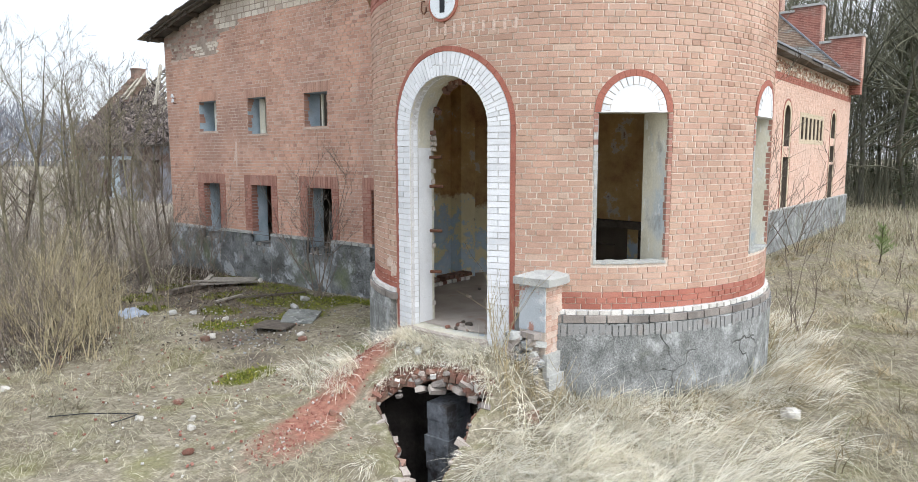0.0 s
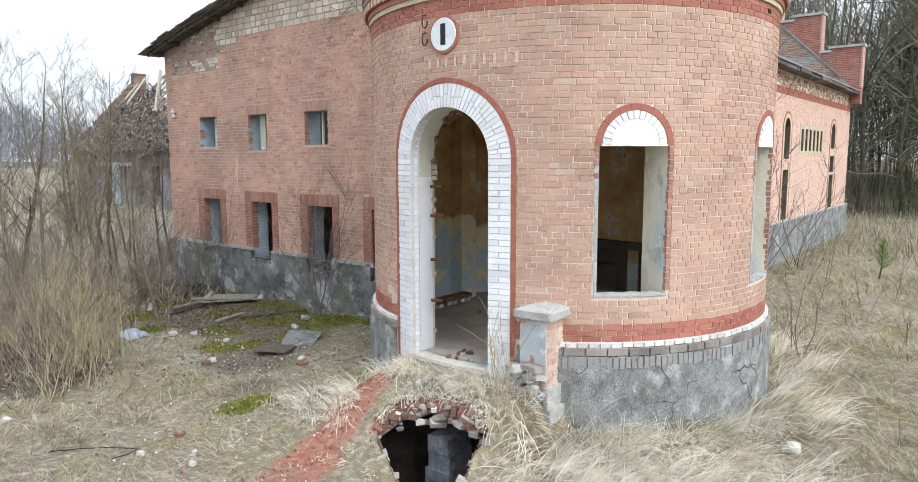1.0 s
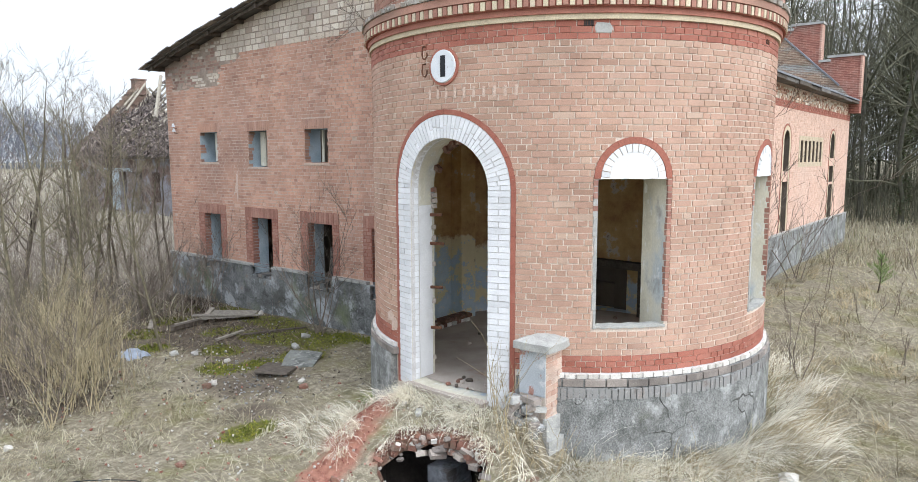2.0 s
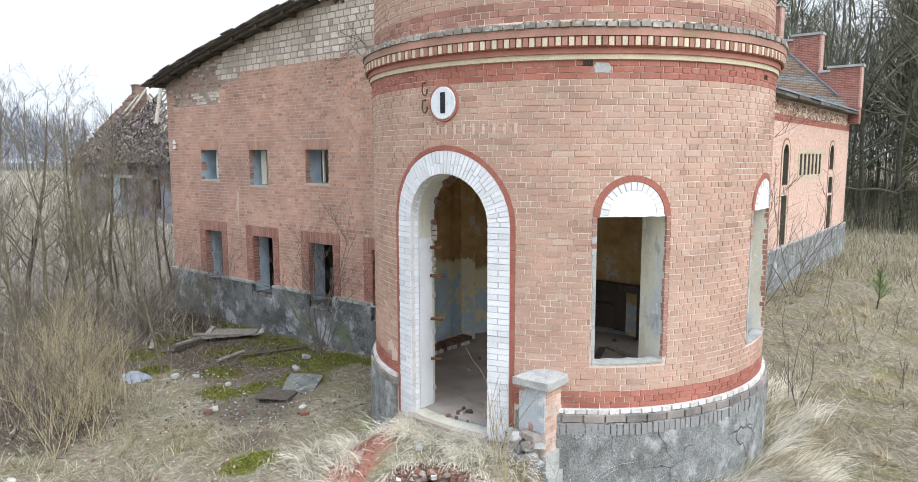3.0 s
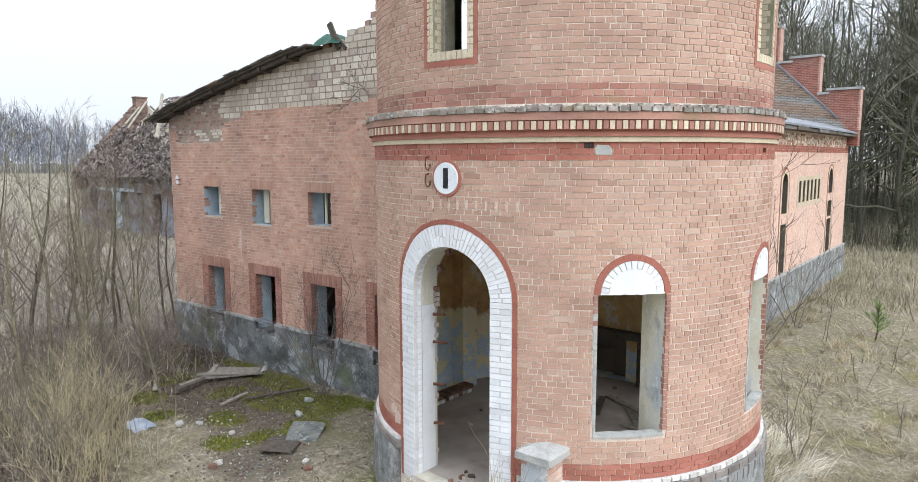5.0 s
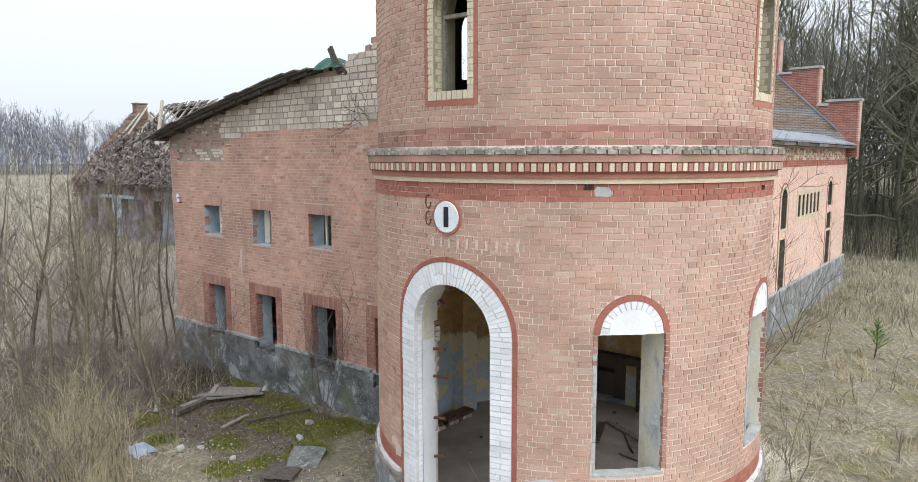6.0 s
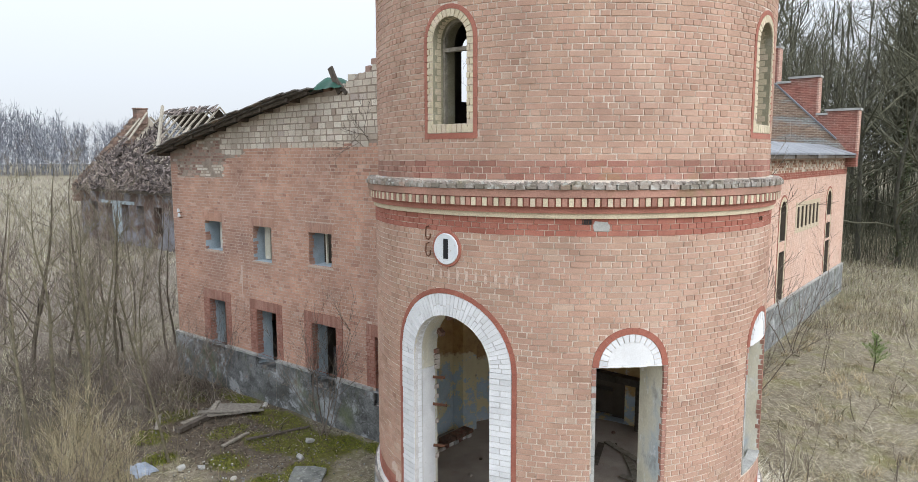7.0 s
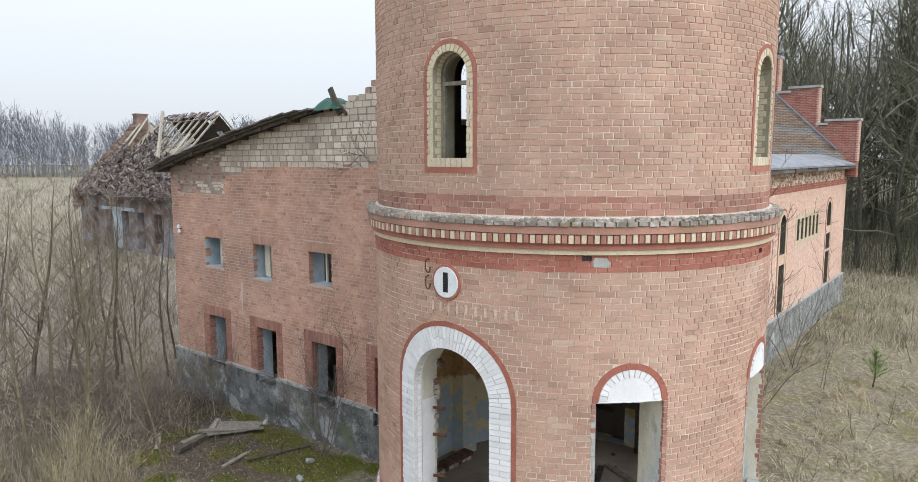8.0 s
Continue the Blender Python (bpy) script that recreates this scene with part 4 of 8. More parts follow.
for w, h in zip(FRAMES, LOWS):
    q = Mesh()
    wall_shell(w.s0, w.s1, 2, 1.215, w.zt, [Rect(h.s0, h.s1, 1.215, h.zt)], lambda s, z: (-0.002, s, z), lambda s, z: (0.02, s, z), q)
    sur = q.ob("window_surround", M_REDJ, house, "dull red brick window surround")
    for a, b, c, d in brick_rects(w.s0, w.s1, 1.215, h.zt, [h], rng, joint=0.006):
        single([(a, c), (b, c), (b, d), (a, d)], -0.01, 0.006 + rng.uniform(-0.002, 0.002), fmap, "brick", M_RED2, sur)
    nb = 16
    for i in range(nb):
        a, b = (w.s0 + (w.s1 - w.s0) * k / nb for k in (i, i + 1))
        single([(a + 0.003, h.zt), (b - 0.003, h.zt), (b - 0.003, w.zt), (a + 0.003, w.zt)], -0.01, 0.007, fmap, "brick", M_RED2, sur)
    for s in (h.s0, h.s1):
        t = s + (0.012 if s == h.s0 else -0.012)
        for za, zc in courses(1.2, h.zt, 0.0763):
            if s == h.s1 or rng.random() < 0.8:
                q = Mesh()
                q.box((0.0, min(s, t), za + 0.004), (0.17 + rng.uniform(-0.02, 0.02), max(s, t), zc - 0.004))
                q.ob("brick", M_RED2, sur)
    # broken sill of stones and mortar between the jambs
    for k in range(5):
        sa, sb = h.s0 + (h.s1 - h.s0) * k / 5, h.s0 + (h.s1 - h.s0) * (k + 1) / 5
        q = Mesh()
        q.box((-0.05 + rng.uniform(0, 0.09), sa + 0.004, h.zb - 0.2), (0.40, sb - 0.004, h.zb + rng.uniform(0.03, 0.16)))
        q.ob("sill_stone", M_STONE2 if k % 3 else M_GREYB, sur)
for za, zc in courses(0.86, 2.32, 0.0763):
    q = Mesh()
    q.box((0.03 + rng.uniform(-0.02, 0.03), 3.72, za + 0.004), (0.16, 4.46 + 0.05 * math.sin(za * 3.1) + rng.uniform(-0.08, 0.08), zc - 0.004))
    q.ob("infill_brick", M_FBP if rng.random() < 0.7 else M_RED2, house, "broken brick infill of the opening" if za < 0.9 else "")
for h in UPS:
    q = Mesh()
    q.piece([(h.s0 - 0.06, h.zb - 0.05), (h.s1 + 0.06, h.zb - 0.05), (h.s1 + 0.02, h.zb), (h.s0 - 0.02, h.zb)], -0.36, 0.012, fmap)
    rev = q.ob("window_reveal", M_MORTAR_F, house, "brick reveal and worn sill of a small empty window")
    for s in (h.s0, h.s1):
        for za, zc in courses(h.zb, h.zt, 0.0763):
            if rng.random() < 0.2:
                continue
            t = s + rng.uniform(0.008, 0.03) * (1 if s == h.s0 else -1)
            q = Mesh()
            q.box((0.0, min(s, t), za + 0.004), (0.13 + rng.uniform(-0.04, 0.05), max(s, t), zc - 0.004))
            q.ob("brick", M_FBP, rev)
    for i in range(13):
        a = h.s0 - 0.09 + (h.s1 - h.s0 + 0.18) * i / 13
        single([(a + 0.005, h.zt), (a + 0.073, h.zt), (a + 0.073 + (i - 6) * 0.004, h.zt + 0.23), (a + 0.005 + (i - 6) * 0.004, h.zt + 0.23)], -0.012, 0.002, fmap, "brick", M_FBP, rev)
q = Mesh()
wall_shell(2.95, 12.75, 0.4, -0.7, 1.14, [Rect(h.s0, h.s1, h.zb - 0.01, 1.139) for h in LOWS], lambda s, z: (-0.075 + 0.012 * noise.noise((s * 1.7, z * 3, 5)), s, z), lambda s, z: (0.03, s, z), q, 0, 0, 0)
q.ob("plinth", M_STONE2, house, "grey rendered stone plinth with flaking patches")
for a, b in ((4.66, 5.80), (6.70, 8.0), (8.87, 10.19), (11.03, 12.76)):
    for sa, sb in ((a + (b - a) * i / 5, a + (b - a) * (i + 1) / 5) for i in range(5)):
        q = Mesh()
        q.piece([(sa + 0.004, 1.145), (sb - 0.004, 1.145), (sb - 0.004, 1.205), (sa + 0.004, 1.205)], -0.02, 0.095, fmap, 0.008)
        q.ob("ledge_stone", M_CONCG, house, "pale stone ledge on the plinth")
# side, back and inner walls
q = Mesh()
q.box((0.5, 12.24, -0.5), (18, 12.68, 6.2), 0)
q.box((17.6, 0.5, -0.5), (18, 12.2, 6.2), 0)
q.ob("outer_wall", M_FB, house)
# inner walls take the dark colour that stands for room shade
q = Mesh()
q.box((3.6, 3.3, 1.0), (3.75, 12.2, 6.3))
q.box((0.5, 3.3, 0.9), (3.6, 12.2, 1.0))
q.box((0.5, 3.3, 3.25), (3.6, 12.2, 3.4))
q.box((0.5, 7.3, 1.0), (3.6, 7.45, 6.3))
q.ob("inner_wall", M_DARKROOM, house, "inner wall coloured dark for the shade of the rooms")
# roof of sheets on purlins
RT = [(13.05, 6.24), (11.0, 6.72), (9.0, 7.10), (7.6, 7.36), (6.1, 7.60)]
q = Mesh()
for (a, za), (b, zb) in zip(RT, RT[1:]):
    for x0, x1 in ((-0.40, 1.1), (1.1, 9), (9, 18.3)):
        lift = 0.03
        q.face([(x0, a, za + lift), (x1, a, za + lift), (x1, b, zb + lift), (x0, b, zb + lift)])
        q.face([(x0, a, za), (x0, b, zb), (x1, b, zb), (x1, a, za)])
    q.face([(-0.40, a, za), (-0.40, a, za + 0.03), (-0.40, b, zb + 0.03), (-0.40, b, zb)])
q.face([(-0.4, 13.05, 6.24), (18.3, 13.05, 6.24), (18.3, 13.05, 6.27), (-0.4, 13.05, 6.27)])
q.face([(-0.4, 6.1, 7.60), (18.3, 6.1, 7.60), (18.3, 6.1, 7.63), (-0.4, 6.1, 7.63)])
house_roof = q.ob("roof", M_ROOF, house, "worn dark grey roof sheets with ragged verge")
roof_z = poly_z(sorted((y, z) for y, z in RT))
for y in (12.75, 11.9, 10.9, 9.9, 8.9, 7.9, 6.9):
    q = Mesh()
    q.box((-0.36, y - 0.05, roof_z(y) - 0.11), (1.2, y + 0.05, roof_z(y) - 0.01))
    q.ob("purlin", M_DWOOD, house, "dark purlin end")

# ---------------------------------------------------------------- right wing with stepped gable
wing = thing("brick_wing", "long pink brick wing with arched windows and stepped gable", "house")


def rmap(s, z, d=0.0):
    return (s, -d, z)


WH = [Arch(14.23, 0.36, 3.35, 4.32), Rect(13.87, 14.59, 1.35, 3.0), Arch(21.5, 0.40, 3.75, 4.36), Rect(21.1, 21.9, 2.79, 3.44), Rect(21.1, 21.9, 1.3, 2.69)]
GR = [Rect(16.12 + i * 0.6, 16.46 + i * 0.6, 3.62, 4.38) for i in range(6)]
q = Mesh()
wall_shell(2.9, 24.9, 0.8, -0.5, 6.2, WH + GR, lambda s, z: (s, 0.010, z), lambda s, z: (s, 0.45, z), q)
M_WMORT = mat("pink_mortar", [(0.3, (0.58, 0.43, 0.35)), (0.7, (0.67, 0.52, 0.44))], 3, rough=0.95)
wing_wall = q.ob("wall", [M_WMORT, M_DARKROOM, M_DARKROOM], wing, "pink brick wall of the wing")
q = Mesh()
M_WB = mat("pale_pink_brick", [(0, (0.57, 0.385, 0.30)), (0.5, (0.63, 0.44, 0.35)), (1, (0.67, 0.49, 0.40))], 0.6, "island", 0.1, [((0.64, 0.52, 0.45), 0.5, 0.5, 0.75, 0.5)])
WEX = [Arch(14.23, 0.6, 1.35, 4.32), Arch(21.5, 0.62, 1.3, 4.36), Rect(15.88, 19.7, 3.45, 4.55)]
lay(q, brick_rects(2.95, 24.88, 1.34, 5.38, WEX, rng), rmap, -0.012, 0.0, rng)
lay(q, brick_rects(13.87, 14.59, 3.0, 3.35, [], rng) + brick_rects(21.1, 21.9, 3.44, 3.75, [], rng) + brick_rects(21.1, 21.9, 2.69, 2.79, [], rng), rmap, -0.012, 0.0, rng)
tagged(q.ob("brickwork", M_WB, wing_wall, fix=False), kind="stuff")
q = Mesh()
lay(q, brick_rects(2.95, 24.88, 5.38, 5.61, [], rng, joint=0.006), rmap, -0.012, 0.004, rng)
tagged(q.ob("red_band", M_RED, wing_wall, "red brick band under the eaves", fix=False), kind="stuff")
q = Mesh()
lay(q, brick_rects(2.95, 24.88, 5.61, 6.02, [], rng, lost=0.1), rmap, -0.012, 0.012, rng, 0.012)
tagged(q.ob("frieze", mat("chipped_pale_frieze", [(0, (0.30, 0.16, 0.11)), (0.35, (0.42, 0.26, 0.18)), (0.6, (0.50, 0.40, 0.30)), (1, (0.70, 0.64, 0.55))], 2, "island", 0.2), wing_wall, "chipped pale brick frieze", fix=False), kind="stuff")
for c, h0, h1, zb, zs in ((14.23, 0.36, 0.55, 1.35, 4.32), (21.5, 0.40, 0.56, 1.3, 4.36)):
    q = Mesh()
    border(q, rmap, c, zs, zb, h0, h1 - 0.05, -0.1, 0.006, 16, step=0.25)
    ws = q.ob("window_surround", M_CREAMI, wing, "cream brick arched surround")
    q = Mesh()
    border(q, rmap, c, zs, zb, h1 - 0.05, h1 + 0.02, -0.02, 0.003, 16)
    q.ob("border", M_RED, ws)
q = Mesh()
lay(q, brick_rects(15.9, 19.68, 3.46, 4.54, GR, rng, 0.08, 0.2, 0.004), rmap, -0.1, 0.006, rng, 0.001)
q.ob("grille", M_CREAMI, wing, "cream brick ventilation grille with six slots", fix=False)
q = Mesh()
q.box((2.9, -0.08, -0.6), (24.98, 0.02, 1.30))
q.ob("plinth", M_STONE, wing, "grey rendered plinth")
q = Mesh()
q.box((2.9, -0.1, 1.30), (24.98, 0.02, 1.345))
q.ob("ledge", M_CONCG, wing)
q = Mesh()
for (y0, z0), (y1, z1) in (((-0.42, 6.20), (0.1, 6.38)), ((0.1, 6.38), (0.85, 6.62)), ((0.85, 6.62), (5.2, 6.5))):
    q.face([(2.2, y0, z0 + 0.06), (24.4, y0, z0 + 0.06), (24.4, y1, z1 + 0.06), (2.2, y1, z1 + 0.06)])
    q.face([(2.2, y0, z0), (2.2, y1, z1), (24.4, y1, z1), (24.4, y0, z0)])
q.face([(2.2, -0.42, 6.20), (24.4, -0.42, 6.20), (24.4, -0.42, 6.26), (2.2, -0.42, 6.26)])
q.ob("roof", M_FELT, wing, "grey felt roof with rough eaves")
q = Mesh()
q.box((3, 5.2, 0.5), (24.4, 5.5, 6.6))
q.box((3, 0.45, -0.5), (3.4, 5.2, 1.2))
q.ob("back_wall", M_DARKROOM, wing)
STEPS = [(-0.42, 0.87, 8.14), (0.87, 1.22, 7.98), (1.22, 2.44, 9.66), (2.44, 2.95, 9.48), (2.95, 4.15, 11.1), (4.15, 4.7, 10.95), (4.7, 5.9, 12.0), (5.9, 6.4, 10.95), (6.4, 7.6, 11.1), (7.6, 8.1, 9.48), (8.1, 9.3, 9.66), (9.3, 9.7, 7.98), (9.7, 10.9, 8.14)]
q = Mesh()
for a, b, z in STEPS:
    q.box((24.35, a, 5.7 if a < 0 else -0.3), (24.85, b, z))
M_GAB = mat("deep_red_brick", [(0.3, (0.22, 0.09, 0.07)), (0.7, (0.31, 0.14, 0.105))], 3, stains=[((0.20, 0.15, 0.13), 1.5, 0.5, 0.7, 0.5)])
brick_pattern(M_GAB, "Y")
gable = q.ob("stepped_gable", M_GAB, wing, "stepped gable of deep red brick")
for a, b, z in STEPS:
    q = Mesh()
    q.box((24.27, a - 0.06, z), (24.93, b + 0.06, z + 0.10))
    q.ob("coping", M_CONCG, gable, "grey coping slab")
# ---------------------------------------------------------------- tower details
M_DENT = mat("red_dentil_brick", [(0, (0.30, 0.15, 0.115)), (1, (0.40, 0.22, 0.17))], 3, "object", 0.2, [((0.30, 0.27, 0.22), 6, 0.55, 0.8, 0.5)])
M_WCOURSE = mat("worn_white_course", [(0, (0.48, 0.46, 0.42)), (0.6, (0.66, 0.64, 0.60)), (1, (0.74, 0.72, 0.68))], 4, "object", 0.15, [((0.33, 0.28, 0.23), 7, 0.55, 0.75, 0.6)])
M_SOLD = mat("spalled_soldier_brick", [(0, (0.17, 0.15, 0.14)), (0.6, (0.25, 0.215, 0.195)), (1, (0.30, 0.285, 0.27))], 4, "object", 0.25, [((0.27, 0.27, 0.265), 3.2, 0.34, 0.46, 0.92), ((0.50, 0.48, 0.45), 16, 0.60, 0.7, 0.6)], bump=0.9, bump_scale=40)
ring_pieces("dentil", cornice, None, 5.542, 5.655, 0.05, 0.104, 0.0745, 96, 350, 0.97, [M_CREAM, M_DENT])
ring_pieces("brick", cornice, M_CAP, 5.752, 5.812, -0.04, 0.135, 0.128, 96, 350, jit=0.006)
q = Mesh()
rc = random.Random(3)
for i in range(300):
    a = 96 + 254 * i / 300
    c = az(a) + rc.uniform(-0.01, 0.01)
    w = rc.uniform(0.02, 0.06)
    q.piece([(c - w, 5.80), (c + w, 5.80), (c + w * 0.7, 5.815 + rc.uniform(0.01, 0.05)), (c - w * 0.8, 5.82 + rc.uniform(0.0, 0.04))], -0.06, 0.085 + rc.uniform(-0.03, 0.04), LOW, 0.012)
tagged(q.ob("cap_mortar", M_CAP, cornice, "crumbling lichened mortar on the cap", fix=False), kind="stuff")
ring_pieces("brick", plinth, M_WCOURSE, 1.094, 1.152, 0.0, 0.045, 0.137, 100, 350, skip=[(161, 200.5)], jit=0.004)
ring_pieces("brick", plinth, M_GREYB, 1.0, 1.09, 0.0, 0.085, 0.262, 100, 350, skip=[(161, 200.5)], jit=0.005)
ring_pieces("brick", plinth, M_SOLD, 0.84, 0.99, 0.0, 0.096, 0.076, 200.5, 330, 0.99, jit=0.010)

sign = thing("number_plate", "round chipped white enamel plate with red rim and black bar", "sign")
q = Mesh()
SC, SZ = az(180.95), 4.953
disc = [(SC + 0.235 * math.cos(i * math.pi / 16), SZ + 0.24 * math.sin(i * math.pi / 16)) for i in range(32)]
q.piece(disc, -0.005, 0.022, LOW, 0.004)
q.ob("rim", M_RED, sign, "red plastered rim")
q = Mesh()
q.piece([(SC + (s - SC) * 0.86, SZ + (z - SZ) * 0.86) for s, z in disc], 0.022, 0.034, LOW, 0.006)
q.ob("face", M_SIGN, sign)
q = Mesh()
q.piece([(SC - 0.03, SZ - 0.13), (SC + 0.045, SZ - 0.13), (SC + 0.045, SZ + 0.135), (SC - 0.03, SZ + 0.135)], 0.03, 0.038, LOW, 0.002)
q.ob("bar", M_BLACK, sign, "black painted bar")
for z in (5.12, 4.90):
    q = Mesh()
    c = az(175.7)
    pts = [LOW(c + u, z + w, d) for u, w, d in ((-0.035, 0.11, 0.0), (-0.035, 0.10, 0.05), (-0.035, 0.0, 0.06), (-0.015, -0.05, 0.06), (0.02, -0.06, 0.06), (0.05, -0.03, 0.06), (0.055, 0.02, 0.06))]
    q.tube(pts, [0.011] * 7, 6, cap=True)
    tagged(q.ob("iron_hook", M_RUST), "rusty iron hook fixed in the brick wall", "hook", "hooks on the tower")
for a, z, w in ((215.0, 5.36, 0.062), (267.6, 5.31, 0.05)):
    q = Mesh()
    c = az(a)
    q.piece([(c - w, z - 0.032), (c + w, z - 0.032), (c + w, z + 0.032), (c - w, z + 0.032)], -0.008, 0.004, LOW, 0.002)
    vent = q.ob("vent", M_BLACK, tower, "small iron wall vent")
    for i in range(4):
        q = Mesh()
        s = c - w + 2 * w * (i + 0.5) / 4
        q.piece([(s - 0.004, z - 0.03), (s + 0.004, z - 0.03), (s + 0.004, z + 0.03), (s - 0.004, z + 0.03)], 0.004, 0.009, LOW, 0.001)
        q.ob("slat", M_RUST, vent)
q = Mesh()
c = az(217.8)
q.piece([(c - 0.07, 5.245), (c + 0.11, 5.24), (c + 0.13, 5.30), (c + 0.09, 5.36), (c - 0.06, 5.37), (c - 0.09, 5.31)], 0.0, 0.006, LOW, 0.01)
q.ob("mortar_patch", M_CONCG, tower, "grey mortar patch on the red band")
q = Mesh()
for a0, z0, w, h in ((160.0, 1.30, 0.10, 0.16), (157.5, 1.42, 0.12, 0.13)):
    c = az(a0)
    q.piece([(c - w, z0), (c + w * 0.8, z0 + 0.03), (c + w, z0 + h), (c + 0.2 * w, z0 + h * 1.4), (c - w * 0.8, z0 + h)], 0.0, 0.005, LOW, 0.01)
q.ob("limewash_patch", M_TRACE, tower, "whitish worn patches beside the door")
# traces of painted writing above the door, worn to pale bars
for i in range(10):
    c = az(176.5 + i * 2.55)
    q = Mesh()
    q.piece([(c - 0.022, 4.545), (c + 0.018, 4.545), (c + 0.02, 4.68), (c - 0.018, 4.685)], 0.0, 0.0035, LOW, 0.004)
    q.ob("painted_bar", M_TRACE, tower, "trace of worn white lettering" if i == 0 else "")
# door reveal: white board with iron hinge pins
for i, (z, l) in enumerate(((3.02, 0.16), (2.62, 0.2), (2.0, 0.16), (1.42, 0.14))):
    q = Mesh()
    p0, p1 = LOW(DOOR - 0.60, z, -0.30), LOW(DOOR - 0.60 + l, z + 0.0, -0.40)
    q.tube([p0, p1], [0.024, 0.022], 6, cap=True)
    q.ob("hinge_pin", M_RUST, door_surround, "rusty iron hinge pin")
q = Mesh()
q.face([LOW(DOOR - 0.648, 0.70, -0.14), LOW(DOOR - 0.648, 3.15, -0.14), LOW(DOOR - 0.70, 3.15, -0.40), LOW(DOOR - 0.70, 0.70, -0.40)])
q.face([LOW(DOOR - 0.648, 3.15, -0.14), LOW(DOOR - 0.69, 3.15, -0.14), LOW(DOOR - 0.72, 3.15, -0.40), LOW(DOOR - 0.70, 3.15, -0.40)])
q.ob("jamb_panel", M_WPLAS, door_surround, "smooth white plastered door jamb")


M_VAULT = mat("red_vault_brick", [(0, (0.15, 0.07, 0.052)), (0.7, (0.24, 0.12, 0.09)), (1, (0.34, 0.22, 0.175))], 3, "object", 0.25, [((0.46, 0.41, 0.35), 8, 0.54, 0.66, 0.65), ((0.13, 0.095, 0.07), 9, 0.46, 0.6, 0.75)], bump=0.8)
rj = random.Random(17)
for za, zc in courses(0.75, 3.40, 0.0763):
    if rj.random() < (0.15 if 2.55 < za < 2.8 or za > 3.0 else 0.9):
        continue
    o = rj.uniform(0.01, 0.045) + (0.04 if za > 2.95 else 0.0)
    single([(DOOR - 0.74, za + 0.004), (DOOR - 0.715 + o, za + 0.004), (DOOR - 0.715 + o * 0.8, zc - 0.004), (DOOR - 0.74, zc - 0.004)], -0.46, -0.385, LOW, "broken_brick", M_VAULT if rj.random() < 0.5 else M_CONC, door_surround, 0.008)
for k in range(12):
    t0, t1 = math.pi * (0.02 + 0.045 * k), math.pi * (0.06 + 0.045 * k)
    if k < 2 or 2 < k < 6:
        continue
    ro = 0.60 - rj.uniform(0, 0.03)
    single([(DOOR - math.cos(t) * r0, 3.40 + math.sin(t) * r0) for t, r0 in ((t0, ro), (t1, ro), (t1, 0.70), (t0, 0.70))], -0.47, -0.41 + rj.uniform(0, 0.06), LOW, "broken_brick", M_VAULT, door_surround, 0.006)


def rock(mb, at, size, rr, m=0, flat=0.7):
    """An uneven broken stone."""
    bm = bmesh.new()
    bmesh.ops.create_icosphere(bm, subdivisions=2, radius=1)
    o = Vector((rr.uniform(0, 50), rr.uniform(0, 50), rr.uniform(0, 50)))
    rot = Euler((rr.uniform(-0.4, 0.4), rr.uniform(-0.4, 0.4), rr.uniform(0, 6.3))).to_matrix()
    sx, sy = rr.uniform(0.7, 1.2), rr.uniform(0.6, 1.0)
    n = len(mb.v)
    for v in bm.verts:
        k = 1 + 0.45 * noise.noise(v.co * 1.3 + o)
        c = Vector((max(-0.75, min(0.75, v.co.x * k)) * sx, max(-0.75, min(0.75, v.co.y * k)) * sy, max(-0.7, min(0.7, v.co.z * k)) * flat))
        c = rot @ c * size
        mb.v.append((at[0] + c.x, at[1] + c.y, at[2] + c.z))
    for f in bm.faces:
        mb.f.append(tuple(n + v.index for v in f.verts))
        mb.m.append(m)
    bm.free()


# gate post beside the door
M_POSTPLASTER = mat("flaking_grey_blue_plaster", [(0.3, (0.34, 0.37, 0.40)), (0.7, (0.46, 0.49, 0.52))], 3, stains=[((0.62, 0.62, 0.62), 6, 0.55, 0.62, 0.7), ((0.34, 0.16, 0.11), 5, 0.60, 0.64, 0.9)])
M_POSTB = mat("whitewashed_pink_brick", [(0, (0.42, 0.27, 0.21)), (0.5, (0.50, 0.35, 0.28)), (1, (0.56, 0.45, 0.38))], 3, "object", 0.2, [((0.62, 0.58, 0.52), 5, 0.5, 0.68, 0.6)])
post = thing("gate_post", "brick gate post with flaking grey plaster and concrete cap", "post", (-2.85, -1.42, 0))
post.location = (0, 0, 0)
q = Mesh()
q.box((-3.05, -1.575, -0.4), (-2.5, -1.20, 1.50))
post_body = q.ob("body", M_MORTAR, post)
rr = random.Random(8)
for za, zb in courses(0.62, 1.50, 0.0735):
    k = round(za / 0.0735) % 2
    for a, b in (((-3.05, -2.80), (-2.80, -2.55)) if k else ((-3.05, -2.925), (-2.925, -2.675), (-2.675, -2.55))):
        single([(a + 0.004, za + 0.004), (b - 0.004, za + 0.004), (b - 0.004, zb - 0.004), (a + 0.004, zb - 0.004)], 0.0, 0.008 + rr.uniform(-0.002, 0.003), lambda s, z, d: (s, -1.575 - d, z), "brick", M_POSTB, post_body)
q = Mesh()
q.box((-3.068, -1.57, 0.93), (-3.045, -1.205, 1.50))
